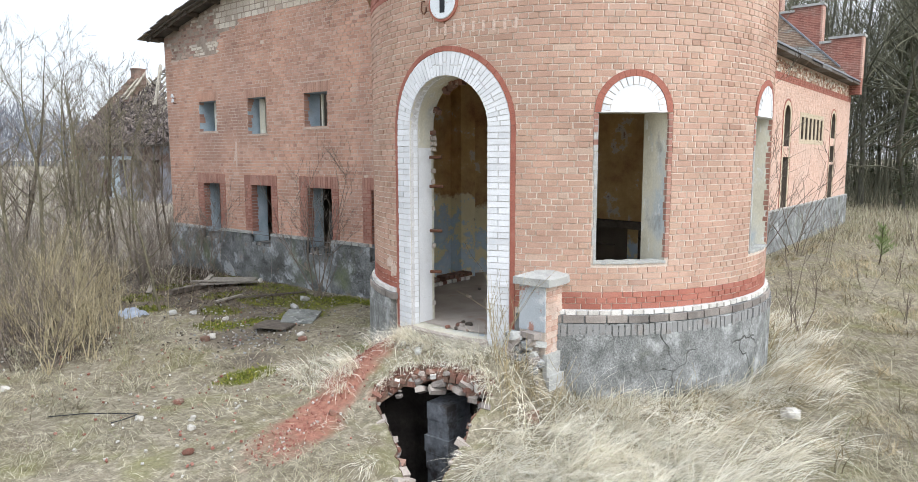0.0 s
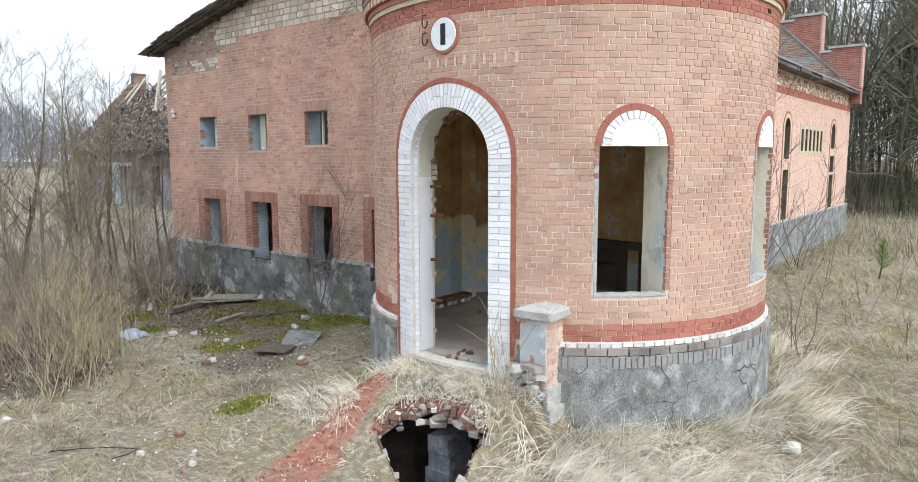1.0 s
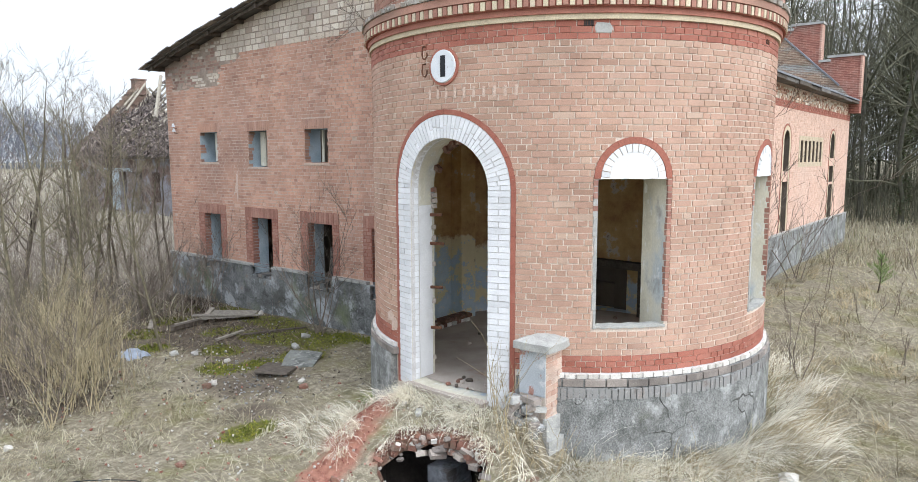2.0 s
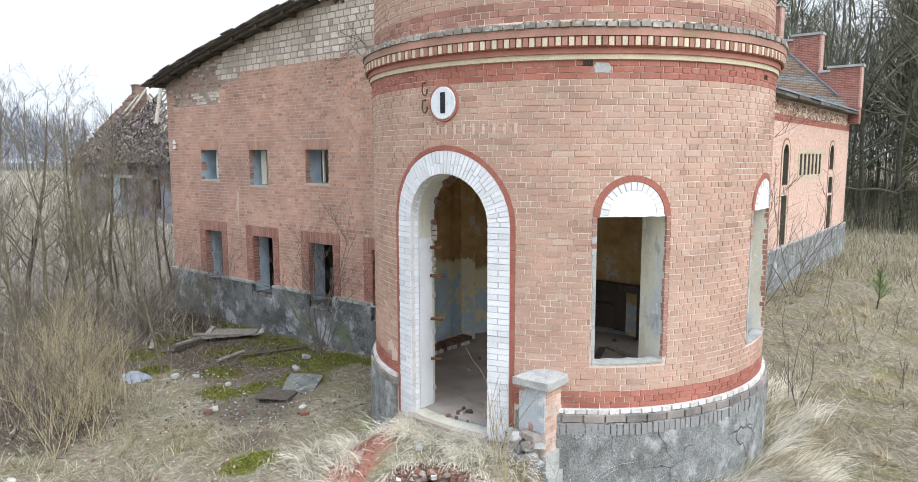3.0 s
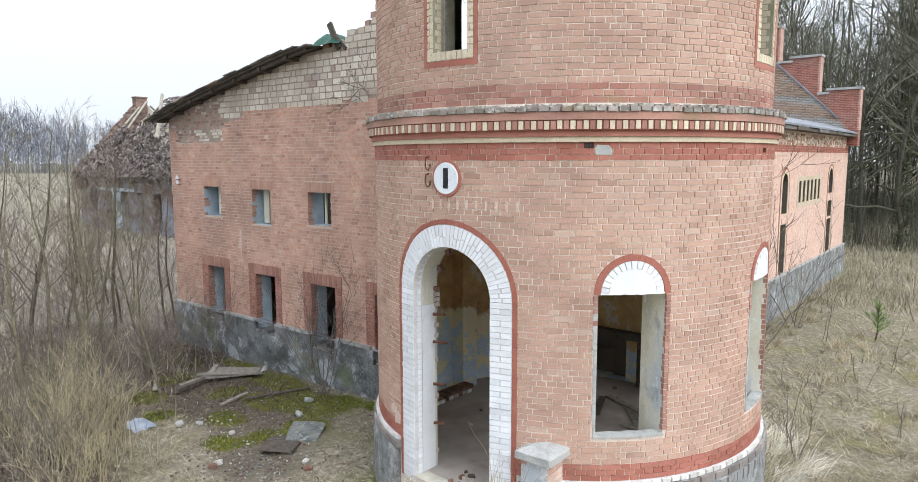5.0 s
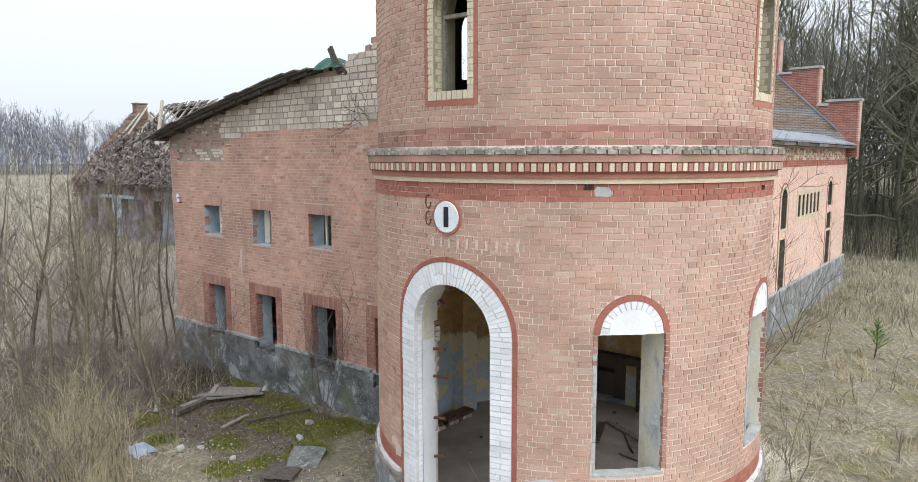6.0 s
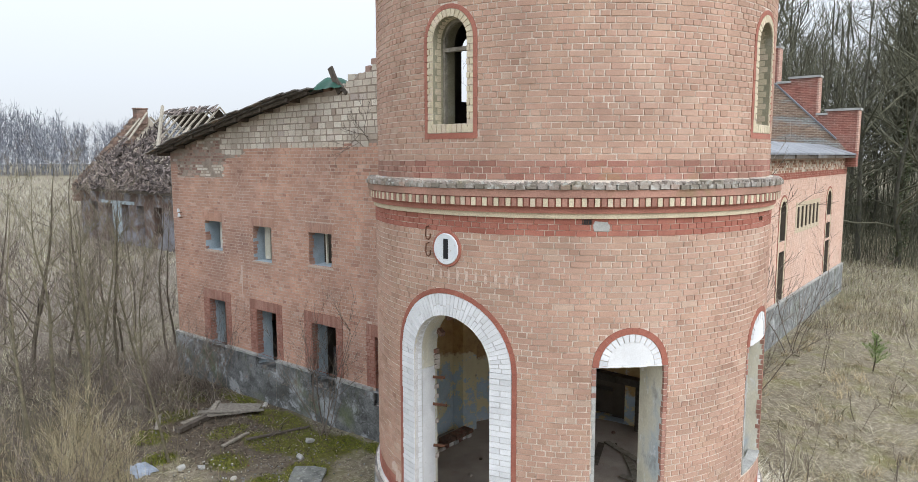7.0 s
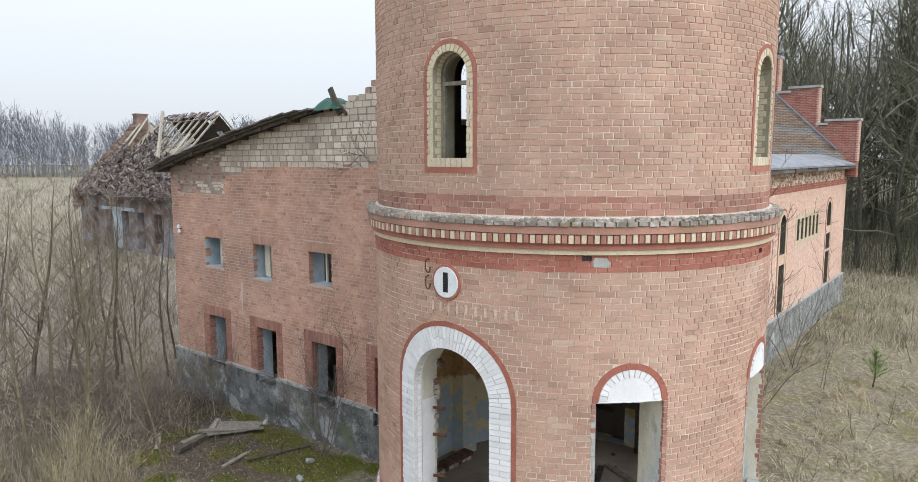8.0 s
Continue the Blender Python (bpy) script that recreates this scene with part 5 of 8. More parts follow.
q.ob("plaster", M_POSTPLASTER, post, "flaking grey-blue plaster face")
q = Mesh()
q.box((-3.09, -1.62, -0.4), (-2.5, -1.56, 0.66))
q.box((-3.10, -1.66, -0.4), (-2.45, -1.62, 0.40))
q.ob("footing", M_CONCG, post, "rough plastered post footing")
q = Mesh()
cap = [(-3.135, -1.66), (-2.50, -1.66), (-2.50, -1.15), (-3.135, -1.15)]
for (x0, y0), (x1, y1) in zip(cap, cap[1:] + cap[:1]):
    for i in range(5):
        a, b = i / 5, (i + 1) / 5
        j = [0.014 * noise.noise((x0 * 7 + (x1 - x0) * t * 9, y0 * 7 + (y1 - y0) * t * 9, 3)) for t in (a, b)]
        p = [(x0 + (x1 - x0) * t, y0 + (y1 - y0) * t) for t in (a, b)]
        lo = [(p[k][0], p[k][1], 1.495 + j[k]) for k in (0, 1)]
        hi = [(p[k][0] * 1.0 + j[k], p[k][1] + j[k], 1.585 + j[k]) for k in (0, 1)]
        top = [(-2.8 + (p[k][0] + 2.8) * 0.35, -1.4 + (p[k][1] + 1.4) * 0.35, 1.64) for k in (0, 1)]
        q.face([lo[0], lo[1], hi[1], hi[0]])
        q.face([hi[0], hi[1], top[1], top[0]])
        q.face([lo[1], lo[0], (-2.8, -1.4, 1.495)])
        q.face([top[0], top[1], (-2.8, -1.4, 1.645)])
q.ob("cap", M_CONCG, post, "lichened concrete cap")
rubble_mats = [M_GREYB, M_CONCG, M_STONE, M_GREYB]
for i in range(46):
    z = 0.12 + 0.80 * (i / 46)
    w = 0.40 * (1 - 0.75 * i / 46)
    q = Mesh()
    if i % 3:
        rock(q, (-3.12 - rr.uniform(0, w * 0.8), -1.35 + rr.uniform(-0.20, 0.22), z), rr.uniform(0.07, 0.12), rr)
    else:
        q.box((-0.12, -0.06, -0.035), (0.12, 0.06, 0.035), 0, pose(-3.12 - rr.uniform(0, w * 0.6), -1.36 + rr.uniform(-0.18, 0.18), z, rr.uniform(-12, 12), rr.uniform(-12, 12), rr.uniform(0, 180)))
    q.ob("rubble", rubble_mats[(i * 7) % 4], post, "broken bricks and stones of the lost wing wall" if i == 0 else "")

# broken vault edge of the pit
rr = random.Random(21)
edge = PIT[:6]
for (ax, ay), (bx, by) in zip(edge, edge[1:]):
    l = math.hypot(bx - ax, by - ay)
    k = max(2, int(l / 0.085))
    yaw = math.degrees(math.atan2(by - ay, bx - ax))
    for i in range(k):
        t = (i + 0.5) / k
        x, y = ax + (bx - ax) * t, ay + (by - ay) * t
        z = ground_z(x, y)
        h = rr.uniform(0.05, 0.10)
        if rr.random() < 0.12:
            continue
        q = Mesh()
        q.box((-0.034, -0.05, -h), (0.034, 0.14, 0.0), 0, pose(x, y, z - rr.uniform(0.0, 0.04), rr.uniform(-14, 14), rr.uniform(-12, 12), yaw + rr.uniform(-16, 16)))
        q.ob("brick", M_VAULT if rr.random() < 0.85 else M_WCOURSE, pit)
q = Mesh()
for i in range(520):  # red earth and shards bedded above the vault
    t = rr.uniform(0, 5.99)
    (ax, ay), (bx, by) = PIT[int(t)], PIT[int(t) + 1]
    x, y = ax + (bx - ax) * (t % 1) + rr.uniform(-0.02, 0.16), ay + (by - ay) * (t % 1) + rr.uniform(-0.03, 0.10)
    a, b = rr.uniform(0.006, 0.022), rr.uniform(0.005, 0.018)
    q.box((-a, -b, -0.012), (a, b, 0.012), 0 if rr.random() < 0.9 else 1, pose(x, y, ground_z(x, y) + rr.uniform(-0.04, 0.02), rr.uniform(-40, 40), rr.uniform(-40, 40), rr.uniform(0, 180)))
tagged(q.ob("earth_fill", [M_VAULT, M_WCOURSE], pit, "red earth and brick shards above the vault", fix=False), kind="stuff")
for i in range(120):
    t = rr.uniform(0, len(RIM) - 0.01)
    (ax, ay), (bx, by) = RIM[int(t)], RIM[(int(t) + 1) % len(RIM)]
    x, y = ax + (bx - ax) * (t % 1), ay + (by - ay) * (t % 1)
    q = Mesh()
    if i % 2:
        l = rr.uniform(0.04, 0.11)
        q.box((-l, -0.055, -0.032), (l, 0.055, 0.032), 0, pose(x, y, ground_z(x, y) - rr.uniform(0.0, 0.22), rr.uniform(-30, 30), rr.uniform(-30, 30), rr.uniform(0, 180)))
        q.ob("broken_brick", rr.choice((M_VAULT, M_VAULT, M_GREYB, M_CONC)), pit)
        continue
    rock(q, (x, y, ground_z(x, y) - rr.uniform(-0.01, 0.24)), 0.11 if i == 8 else rr.uniform(0.025, 0.07), rr)
    q.ob("stone", [M_VAULT, M_LIME, M_GREYB, M_CONC, M_GREYB][i % 5], pit)
M_PIER = mat("mottled_grey_cellar_stone", [(0.3, (0.10, 0.105, 0.115)), (0.7, (0.26, 0.275, 0.30))], 5, stains=[((0.07, 0.06, 0.055), 3, 0.5, 0.6, 0.85)], bump=0.9, bump_scale=16)
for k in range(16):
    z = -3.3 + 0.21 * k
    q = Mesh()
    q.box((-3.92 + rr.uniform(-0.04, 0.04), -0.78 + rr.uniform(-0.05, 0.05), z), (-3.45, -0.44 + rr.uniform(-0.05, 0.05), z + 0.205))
    q.ob("pier_stone", M_PIER, pit, "mottled grey stone of the cellar pier" if k == 0 else "")

# curb of bricks and rubble on the tower floor
curb = thing("brick_curb", "low broken brick curb with white paint on the floor", "curb", (0, 2.3, 0.7))
curb.location = (0, 0, 0)
for i in range(9):
    for k in range(2):
        x = -0.95 + i * 0.13 + 0.06 * k
        if rr.random() < 0.15 and k:
            continue
        single([(x, 0.702 + 0.075 * k), (x + 0.122, 0.702 + 0.075 * k), (x + 0.122, 0.772 + 0.075 * k), (x, 0.772 + 0.075 * k)], -0.22, rr.uniform(-0.02, 0.02), lambda s, z, d: (s, 2.14 - d, z), "brick", M_WCOURSE if k == 0 and i % 3 else M_VAULT, curb)
for i in range(26):
    q = Mesh()
    a, r = rr.uniform(0, 6.28), rr.uniform(0.3, 2.4)
    if i < 9:
        x, y = -2.75 + rr.uniform(-0.15, 0.25), rr.uniform(-0.4, 0.1)
    else:
        x, y = r * math.cos(a), r * math.sin(a)
    rock(q, (x, y, 0.715), rr.uniform(0.025, 0.07), rr)
    tagged(q.ob("brick_fragment", [M_VAULT, M_CONC, M_DWOOD][i % 3]), "small broken brick lying on the dusty floor", "rubble", "fragments on the tower floor")
# timber shelf seen through the tower window, with boards added for darkness
q = Mesh()
beam = thing("timber_beam", "dark timber beam across the inner opening", "beam", (2.5, 0.1, 1.70))
q.box((-0.12, -0.85, -0.07), (0.10, 0.95, 0.07), 0, pose(0, 0, 0, 1.5, 0, 3))
q.ob("plank", M_DWOOD, beam)
# these dark boards are added to stand in for the gloom below the beam
for k in range(7):
    q = Mesh()
    q.box((2.46, -0.82 + 0.125 * k, 0.702), (2.49, -0.705 + 0.125 * k, 1.62 - 0.05 * (k % 3)), 0, Matrix.Rotation(-0.02 * k, 4, "Z"))
    hatch = q.ob("hatch_board", M_DWOOD)
    tagged(hatch, "dark board added to fill the blackness below the beam", "board", "boards of the hatch")
for x, y, l, yaw in ((0.9, -0.9, 1.3, 35), (1.35, -0.55, 1.1, 62), (1.7, -1.0, 0.9, 10), (0.4, -1.3, 0.8, 80), (1.0, -0.2, 1.0, 20)):
    q = Mesh()
    q.box((-l / 2, -0.06, 0.0), (l / 2, 0.06, 0.028), 0, pose(x, y, 0.705 + 0.02 * abs(math.sin(yaw)), 0, 1.5, yaw))
    tagged(q.ob("plank", M_WOOD if yaw > 30 else M_DWOOD), "dusty loose plank lying on the tower floor", "plank", "planks on the tower floor")
# rings and wires on the house wall, debris of the roof
for y, z in ((12.2, 4.63), (12.18, 4.50)):
    q = Mesh()
    q.tube([(-0.0, y, z), (-0.08, y, z), (-0.1, y, z + 0.05)], [0.012, 0.012, 0.012], 5, cap=True)
    ins = thing("insulator", "white porcelain insulator on a rusty bracket", "insulator", group="insulators on the facade")
    q.ob("bracket", M_RUST, ins)
    q = Mesh()
    q.tube([(-0.1, y, z + 0.03), (-0.1, y, z + 0.06), (-0.1, y, z + 0.10), (-0.1, y, z + 0.13)], [0.045, 0.04, 0.028, 0.015], 8, cap=True)
    q.ob("cup", M_SIGN, ins)
M_TARP = mat("green_plastic_tarp", [(0.3, (0.010, 0.055, 0.036)), (0.7, (0.025, 0.11, 0.075))], 4, rough=0.5)
q = Mesh()
n = 12
for i in range(n):
    for j in range(6):
        def tp(u, v):
            y = 6.35 - 0.95 * u
            h = (0.05 + 0.27 * math.sin(math.pi * min(1, 0.12 + 0.88 * u)) ** 0.7) * math.sin(math.pi * (0.02 + 0.70 * v))
            return (-0.24 + 0.62 * v + 0.03 * math.sin(u * 14), y, house_top(y) + 0.0 + h + 0.012 * math.sin(u * 23 + v * 9) + 0.02 * noise.noise((u * 5, v * 5, 7)))
        q.face([tp(i / n, j / 6), tp((i + 1) / n, j / 6), tp((i + 1) / n, (j + 1) / 6), tp(i / n, (j + 1) / 6)])
tarp = q.ob("tarpaulin", M_TARP, smooth=True)
tagged(tarp, "dark green ribbed plastic sheet lying on the broken roof edge", "tarpaulin")
q = Mesh()
q.box((-0.025, -0.065, 0), (0.025, 0.065, 0.62), 0, pose(-0.05, 5.45, 7.50, -28, 0, 0))
tagged(q.ob("roof_board", M_DWOOD), "dark weathered board sticking up from the broken roof", "board")
q = Mesh()
q.box((-0.03, -0.04, 0), (0.03, 0.04, 0.5), 0, pose(0.0, 5.28, 7.48, -48, 0, 0))
tagged(q.ob("roof_board", M_DWOOD), "dark splintered batten on the broken roof edge", "board")
for i in range(34):
    y = 3.1 + 3.2 * (i / 34) + rr.uniform(-0.1, 0.1)
    q = Mesh()
    b = rr.uniform(0.05, 0.07)
    w = rr.uniform(0.07, 0.12)
    q.box((-0.11, -w, -b), (0.11, w, b), 0, pose(0.15 + rr.uniform(-0.05, 0.2), y, house_top(y) + b + (0.13 if y < 4.6 and i % 2 else 0.0), rr.uniform(-6, 6), rr.uniform(-8, 8), rr.uniform(-25, 25)))
    q.ob("block", M_PATCH if y < 4.7 or i % 3 == 0 else M_BLOCK, house)
q = Mesh()
q.face([(-0.004, 9.36, 3.40), (-0.004, 9.44, 3.42), (-0.004, 9.46, 3.18), (-0.004, 9.55, 2.92), (-0.004, 9.44, 2.95), (-0.004, 9.41, 2.62), (-0.004, 9.37, 3.0)])
q.ob("paint_splash", M_TRACE, house, "white paint splash on the brick")
q = Mesh()
q.box((0.25, 5.83, 1.06), (0.32, 6.22, 1.78))
q.ob("door_leaf", M_BLACK, house, "dark broken door leaf")
for h, y0, w in ((UPS[3], 6.36, 0.05), (UPS[2], 8.52, 0.22), (UPS[1], 10.5, 0.25)):
    q = Mesh()
    q.box((0.26, y0, h.zb + 0.02), (0.30, y0 + w, h.zt - 0.01))
    q.ob("window_board", M_REV, house, "white painted board in the window")

# twigs rooted in the broken wall head
wt = thing("wall_twigs", "reddish bare twigs rooted in the broken wall", "shrub", (-0.02, 4.75, 6.55))


def late_twigs():
    rr2 = random.Random(6)
    for k in range(7):
        q = Mesh()
        limb(q, Vector((0, rr2.gauss(0, 0.12), rr2.gauss(0, 0.1))), Vector((-0.25, rr2.gauss(0.5, 0.5), rr2.gauss(0.2, 0.6))).normalized(), rr2.uniform(0.4, 0.9), 0.008, 2, rr2, (3, 4), 0.05, 0.2, 0.7, 0.55, 0.003)
        q.ob("twig", M_TWIG, wt, fix=False)


# verge of the house roof: ragged sheets
rr = random.Random(31)
for i in range(16):
    y = 12.95 - i * 0.42
    q = Mesh()
    s = -0.19 - 0.02 * (i % 3)
    q.box((-0.13 - rr.uniform(0, 0.08), -0.27, 0.0), (0.5, 0.27, 0.022), 0, pose(-0.36, y, roof_z(y) + 0.032 + rr.uniform(0, 0.012), -11.0 + rr.uniform(-2.5, 2.5), rr.uniform(-3, 2), rr.uniform(-4, 4)))
    q.ob("roof_sheet", M_ROOF if i % 4 else M_WOOD, house)
for y0, y1, dz in ((13.0, 10.8, -0.035), (10.9, 8.6, -0.045), (8.7, 6.2, -0.04)):
    q = Mesh()
    a = math.degrees(math.atan2(roof_z(y1) - roof_z(y0), y0 - y1))
    q.box((-0.015, -(y0 - y1), -0.035), (0.015, 0, 0.035), 0, pose(-0.30, y0, roof_z(y0) + dz, -a, 0, rr.uniform(-1, 1)))
    q.ob("verge_board", M_DWOOD, house, "dark rotten verge board")

# ---------------------------------------------------------------- wing details
q = Mesh()
for i, z in enumerate((5.70, 5.85, 6.0, 6.12)):
    q.box((24.45, -0.10 - i * 0.09, z), (24.88, 0.0, z + 0.14))
q.ob("kneeler", M_GAB, wing, "corbelled brick kneeler")
q = Mesh()
q.face([(24.33, -0.1, 6.35), (24.33, 3.2, 6.35), (24.33, 3.2, 9.60), (24.33, 0.42, 6.94)])
q.face([(24.33, 3.2, 6.35), (24.33, 5.2, 6.35), (24.33, 5.2, 11.0), (24.33, 3.2, 9.60)])
M_GREND = mat("patchy_gable_brick", [(0.3, (0.17, 0.115, 0.085)), (0.55, (0.27, 0.185, 0.135)), (0.8, (0.36, 0.26, 0.19))], 2.2, stretch=(1, 0.6, 2.5), stains=[((0.25, 0.245, 0.23), 0.9, 0.48, 0.60, 0.85), ((0.15, 0.15, 0.09), 1.6, 0.58, 0.7, 0.5)], bump=0.8, bump_scale=14)
brick_pattern(M_GREND, "Y")
q.ob("gable_render", M_GREND, gable, "old brick and grey render below the lost roof line")
q = Mesh()
q.tube([(24.30, 0.40, 6.92), (24.30, 3.15, 9.58), (24.30, 5.2, 11.3)], [0.045] * 3, 4)
q.ob("flashing", M_FELT, gable, "grey lead flashing of the old roof")
# paler brick colour for the -Y edge of the gable steps
M_QUOIN = mat("pale_edge_brick", [(0.3, (0.36, 0.20, 0.155)), (0.7, (0.46, 0.29, 0.23))], 3)
brick_pattern(M_QUOIN, "X")
for a, b, z in STEPS[:5:2]:
    q = Mesh()
    q.box((24.32, a - 0.012, z - 1.75), (24.87, a + 0.06, z - 0.01))
    q.ob("quoin", M_QUOIN, gable, "paler brick edge")
for i in range(14):
    q = Mesh()
    x = 3.0 + i * 1.53
    q.box((x, -0.40 + rr.uniform(-0.03, 0.03), 6.08), (x + 1.53, -0.02, 6.19 + rr.uniform(-0.02, 0.02)), 0)
    q.ob("eaves_board", M_DWOOD if i % 3 else M_ROOF, wing, "dark rotten eaves board")
q = Mesh()
for x0, x1 in ((21.1, 21.9),):
    q.box((x0, 0.15, 1.3), (x1, 0.2, 2.69))
q.ob("door_leaf", M_DWOOD, wing, "grey boarded door leaf")

# ---------------------------------------------------------------- ruined barn beyond
barn = thing("ruined_barn", "ruined brick barn with a collapsed tiled roof", "house")
BX0, BX1, BY0, BY1, BE, BR = 12.6, 22.8, 33.5, 49.9, 4.2, 9.75
RY0 = 38.3  # here the standing ridge ends
BM = (BX0 + BX1) / 2
M_BARN = mat("patchy_brick_plaster", [(0.3, (0.07, 0.055, 0.05)), (0.44, (0.15, 0.10, 0.08)), (0.5, (0.17, 0.145, 0.14)), (0.55, (0.22, 0.22, 0.245)), (0.8, (0.33, 0.33, 0.37))], 0.9, stains=[((0.12, 0.10, 0.09), 0.5, 0.5, 0.7, 0.6)])
M_INPLAS = mat("pale_inner_plaster", [(0.3, (0.42, 0.37, 0.30)), (0.7, (0.58, 0.53, 0.45))], 0.8, stains=[((0.22, 0.17, 0.13), 0.9, 0.55, 0.7, 0.6)])
M_PALEWOOD = mat("pale_bare_timber", [(0.3, (0.24, 0.215, 0.175)), (0.7, (0.42, 0.385, 0.32))], 6)
M_TILE = mat("fallen_roof_tile", [(0, (0.05, 0.043, 0.04)), (0.4, (0.12, 0.10, 0.093)), (0.75, (0.21, 0.175, 0.165)), (0.95, (0.30, 0.25, 0.22)), (1, (0.42, 0.38, 0.32))], 0.8, "island", 0.3)
M_BRICKSTUMP = mat("sooty_brown_brick", [(0.3, (0.15, 0.095, 0.075)), (0.7, (0.25, 0.16, 0.125))], 2.5, stains=[((0.13, 0.11, 0.10), 1.2, 0.5, 0.68, 0.6)])
brick_pattern(M_BRICKSTUMP, "X")
q = Mesh()
bh = [Rect(35.0, 36.2, 0.9, 2.9), Rect(37.6, 38.6, 0.9, 2.9), Rect(40.0, 41.0, 0.3, 2.9), Rect(42.2, 43.2, 1.0, 2.9), Rect(44.6, 45.6, 0.2, 2.9), Rect(47.0, 48.2, 1.0, 3.0)]
wall_shell(BY0, BY1, 1.5, -0.5, BE, bh, lambda s, z: (BX0, s, z), lambda s, z: (BX0 + 0.5, s, z), q)
q.ob("front_wall", [M_BARN, M_DARKROOM, M_BARN], barn, "patchy brick wall with broken openings")
q = Mesh()
q.box((BX1 - 0.5, BY0, -0.5), (BX1, BY1, BE))
q.ob("rear_wall", M_BARN, barn)
q = Mesh()
q.box((BX0, BY0 - 0.4, -0.5), (BX1, BY0 - 0.02, BE - 0.3))
q.ob("end_wall", M_BARN, barn)
q = Mesh()
for yy in (RY0 + 4.4,):
    q.face([(BX0 + 0.5, yy, -0.5), (BX1 - 0.5, yy, -0.5), (BX1 - 0.5, yy, BE), (BM, yy, BR - 2.5), (BX0 + 0.5, yy, BE)])
q.ob("cross_wall", M_DARKROOM, barn)
q = Mesh()
for y0, y1 in ((BY1 - 0.4, BY1),):
    for i in range(14):
        xa, xb = (BX0 + (BX1 - BX0) * k / 14 for k in (i, i + 1))
        za, zb = (BE + (BR + 0.2 - BE) * (1 - abs(x - BM) / (BM - BX0)) for x in (xa, xb))
        for y, m in ((y0, 1), (y1, 0)):
            q.face([(xa, y, -0.5), (xb, y, -0.5), (xb, y, zb), (xa, y, za)], m)
        q.face([(xa, y0, za), (xb, y0, zb), (xb, y1, zb), (xa, y1, za)], 0)
barn_gable = q.ob("gable_wall", [M_BRICKSTUMP, M_INPLAS], barn, "brick gable with pale plaster inside")
q = Mesh()
q.box((BM - 0.65, BY1 - 0.6, 8.9), (BM + 0.25, BY1 + 0.05, 10.08))
q.box((BM - 0.70, BY1 - 0.65, 10.08), (BM + 0.30, BY1 + 0.10, 10.18))
q.ob("chimney", M_BRICKSTUMP, barn, "stump of a red brick chimney")


def slope(u, y, lift=0.0):
    """A place on the barn's front roof slope: u runs from the eaves to the ridge."""
    return (BX0 - 0.4 + (BM - BX0 + 0.4) * u - 0.7 * lift, y, BE - 0.25 + (BR - BE + 0.25) * u + 0.7 * lift)


rr = random.Random(5)
RY1 = RY0 + 7.6  # the rafters stand up to here
for i in range(9):
    y = RY0 + 0.1 + (RY1 - RY0) * i / 8
    for side in (1, -1):
        q = Mesh()
        a, b = Vector(slope(0.2, y)), Vector(slope(1, y))
        if side < 0:
            a.x, b.x = 2 * BM - a.x, 2 * BM - b.x
        sag = rr.uniform(-0.15, 0.05)
        q.tube([a, (a + b) / 2 + Vector((0, rr.uniform(-0.15, 0.15), sag)), b], [0.075, 0.075, 0.07], 4)
        q.ob("rafter", M_PALEWOOD, barn)
for u in (0.60, 0.74, 0.93):
    q = Mesh()
    y0, y1 = RY0 + rr.uniform(0, 1.6), RY1 - rr.uniform(0, 2.0)
    q.tube([slope(u, y0, 0.1), slope(u - 0.02, (y0 + y1) / 2, 0.1), slope(u - rr.uniform(0, 0.05), y1, 0.1)], [0.035] * 3, 4)
    q.ob("batten", M_WOOD, barn)
for p, r in (((slope(1.04, RY1 + 0.5, 0.3), slope(0.40, RY0 + 2.2, 0.5)), 0.13), ((slope(0.30, RY0 + 1.8, 0.35), slope(0.66, RY0 + 0.2, 0.2)), 0.10), ((slope(0.28, RY0 + 0.9, 0.3), slope(0.72, RY0 + 1.1, 0.3)), 0.10)):
    q = Mesh()
    q.tube(list(p), [r, r], 4, cap=True)
    q.ob("fallen_beam", M_PALEWOOD, barn, "pale beam lying across the rafters")
for i in range(9):
    y = BY0 + 0.4 + (RY0 - BY0 - 0.6) * i / 8
    q = Mesh()
    q.tube([slope(0, y), slope(rr.uniform(0.3, 0.62), y + rr.uniform(-0.6, 0.6), -0.2)], [0.10, 0.08], 4)
    q.ob("rafter", M_PALEWOOD, barn)
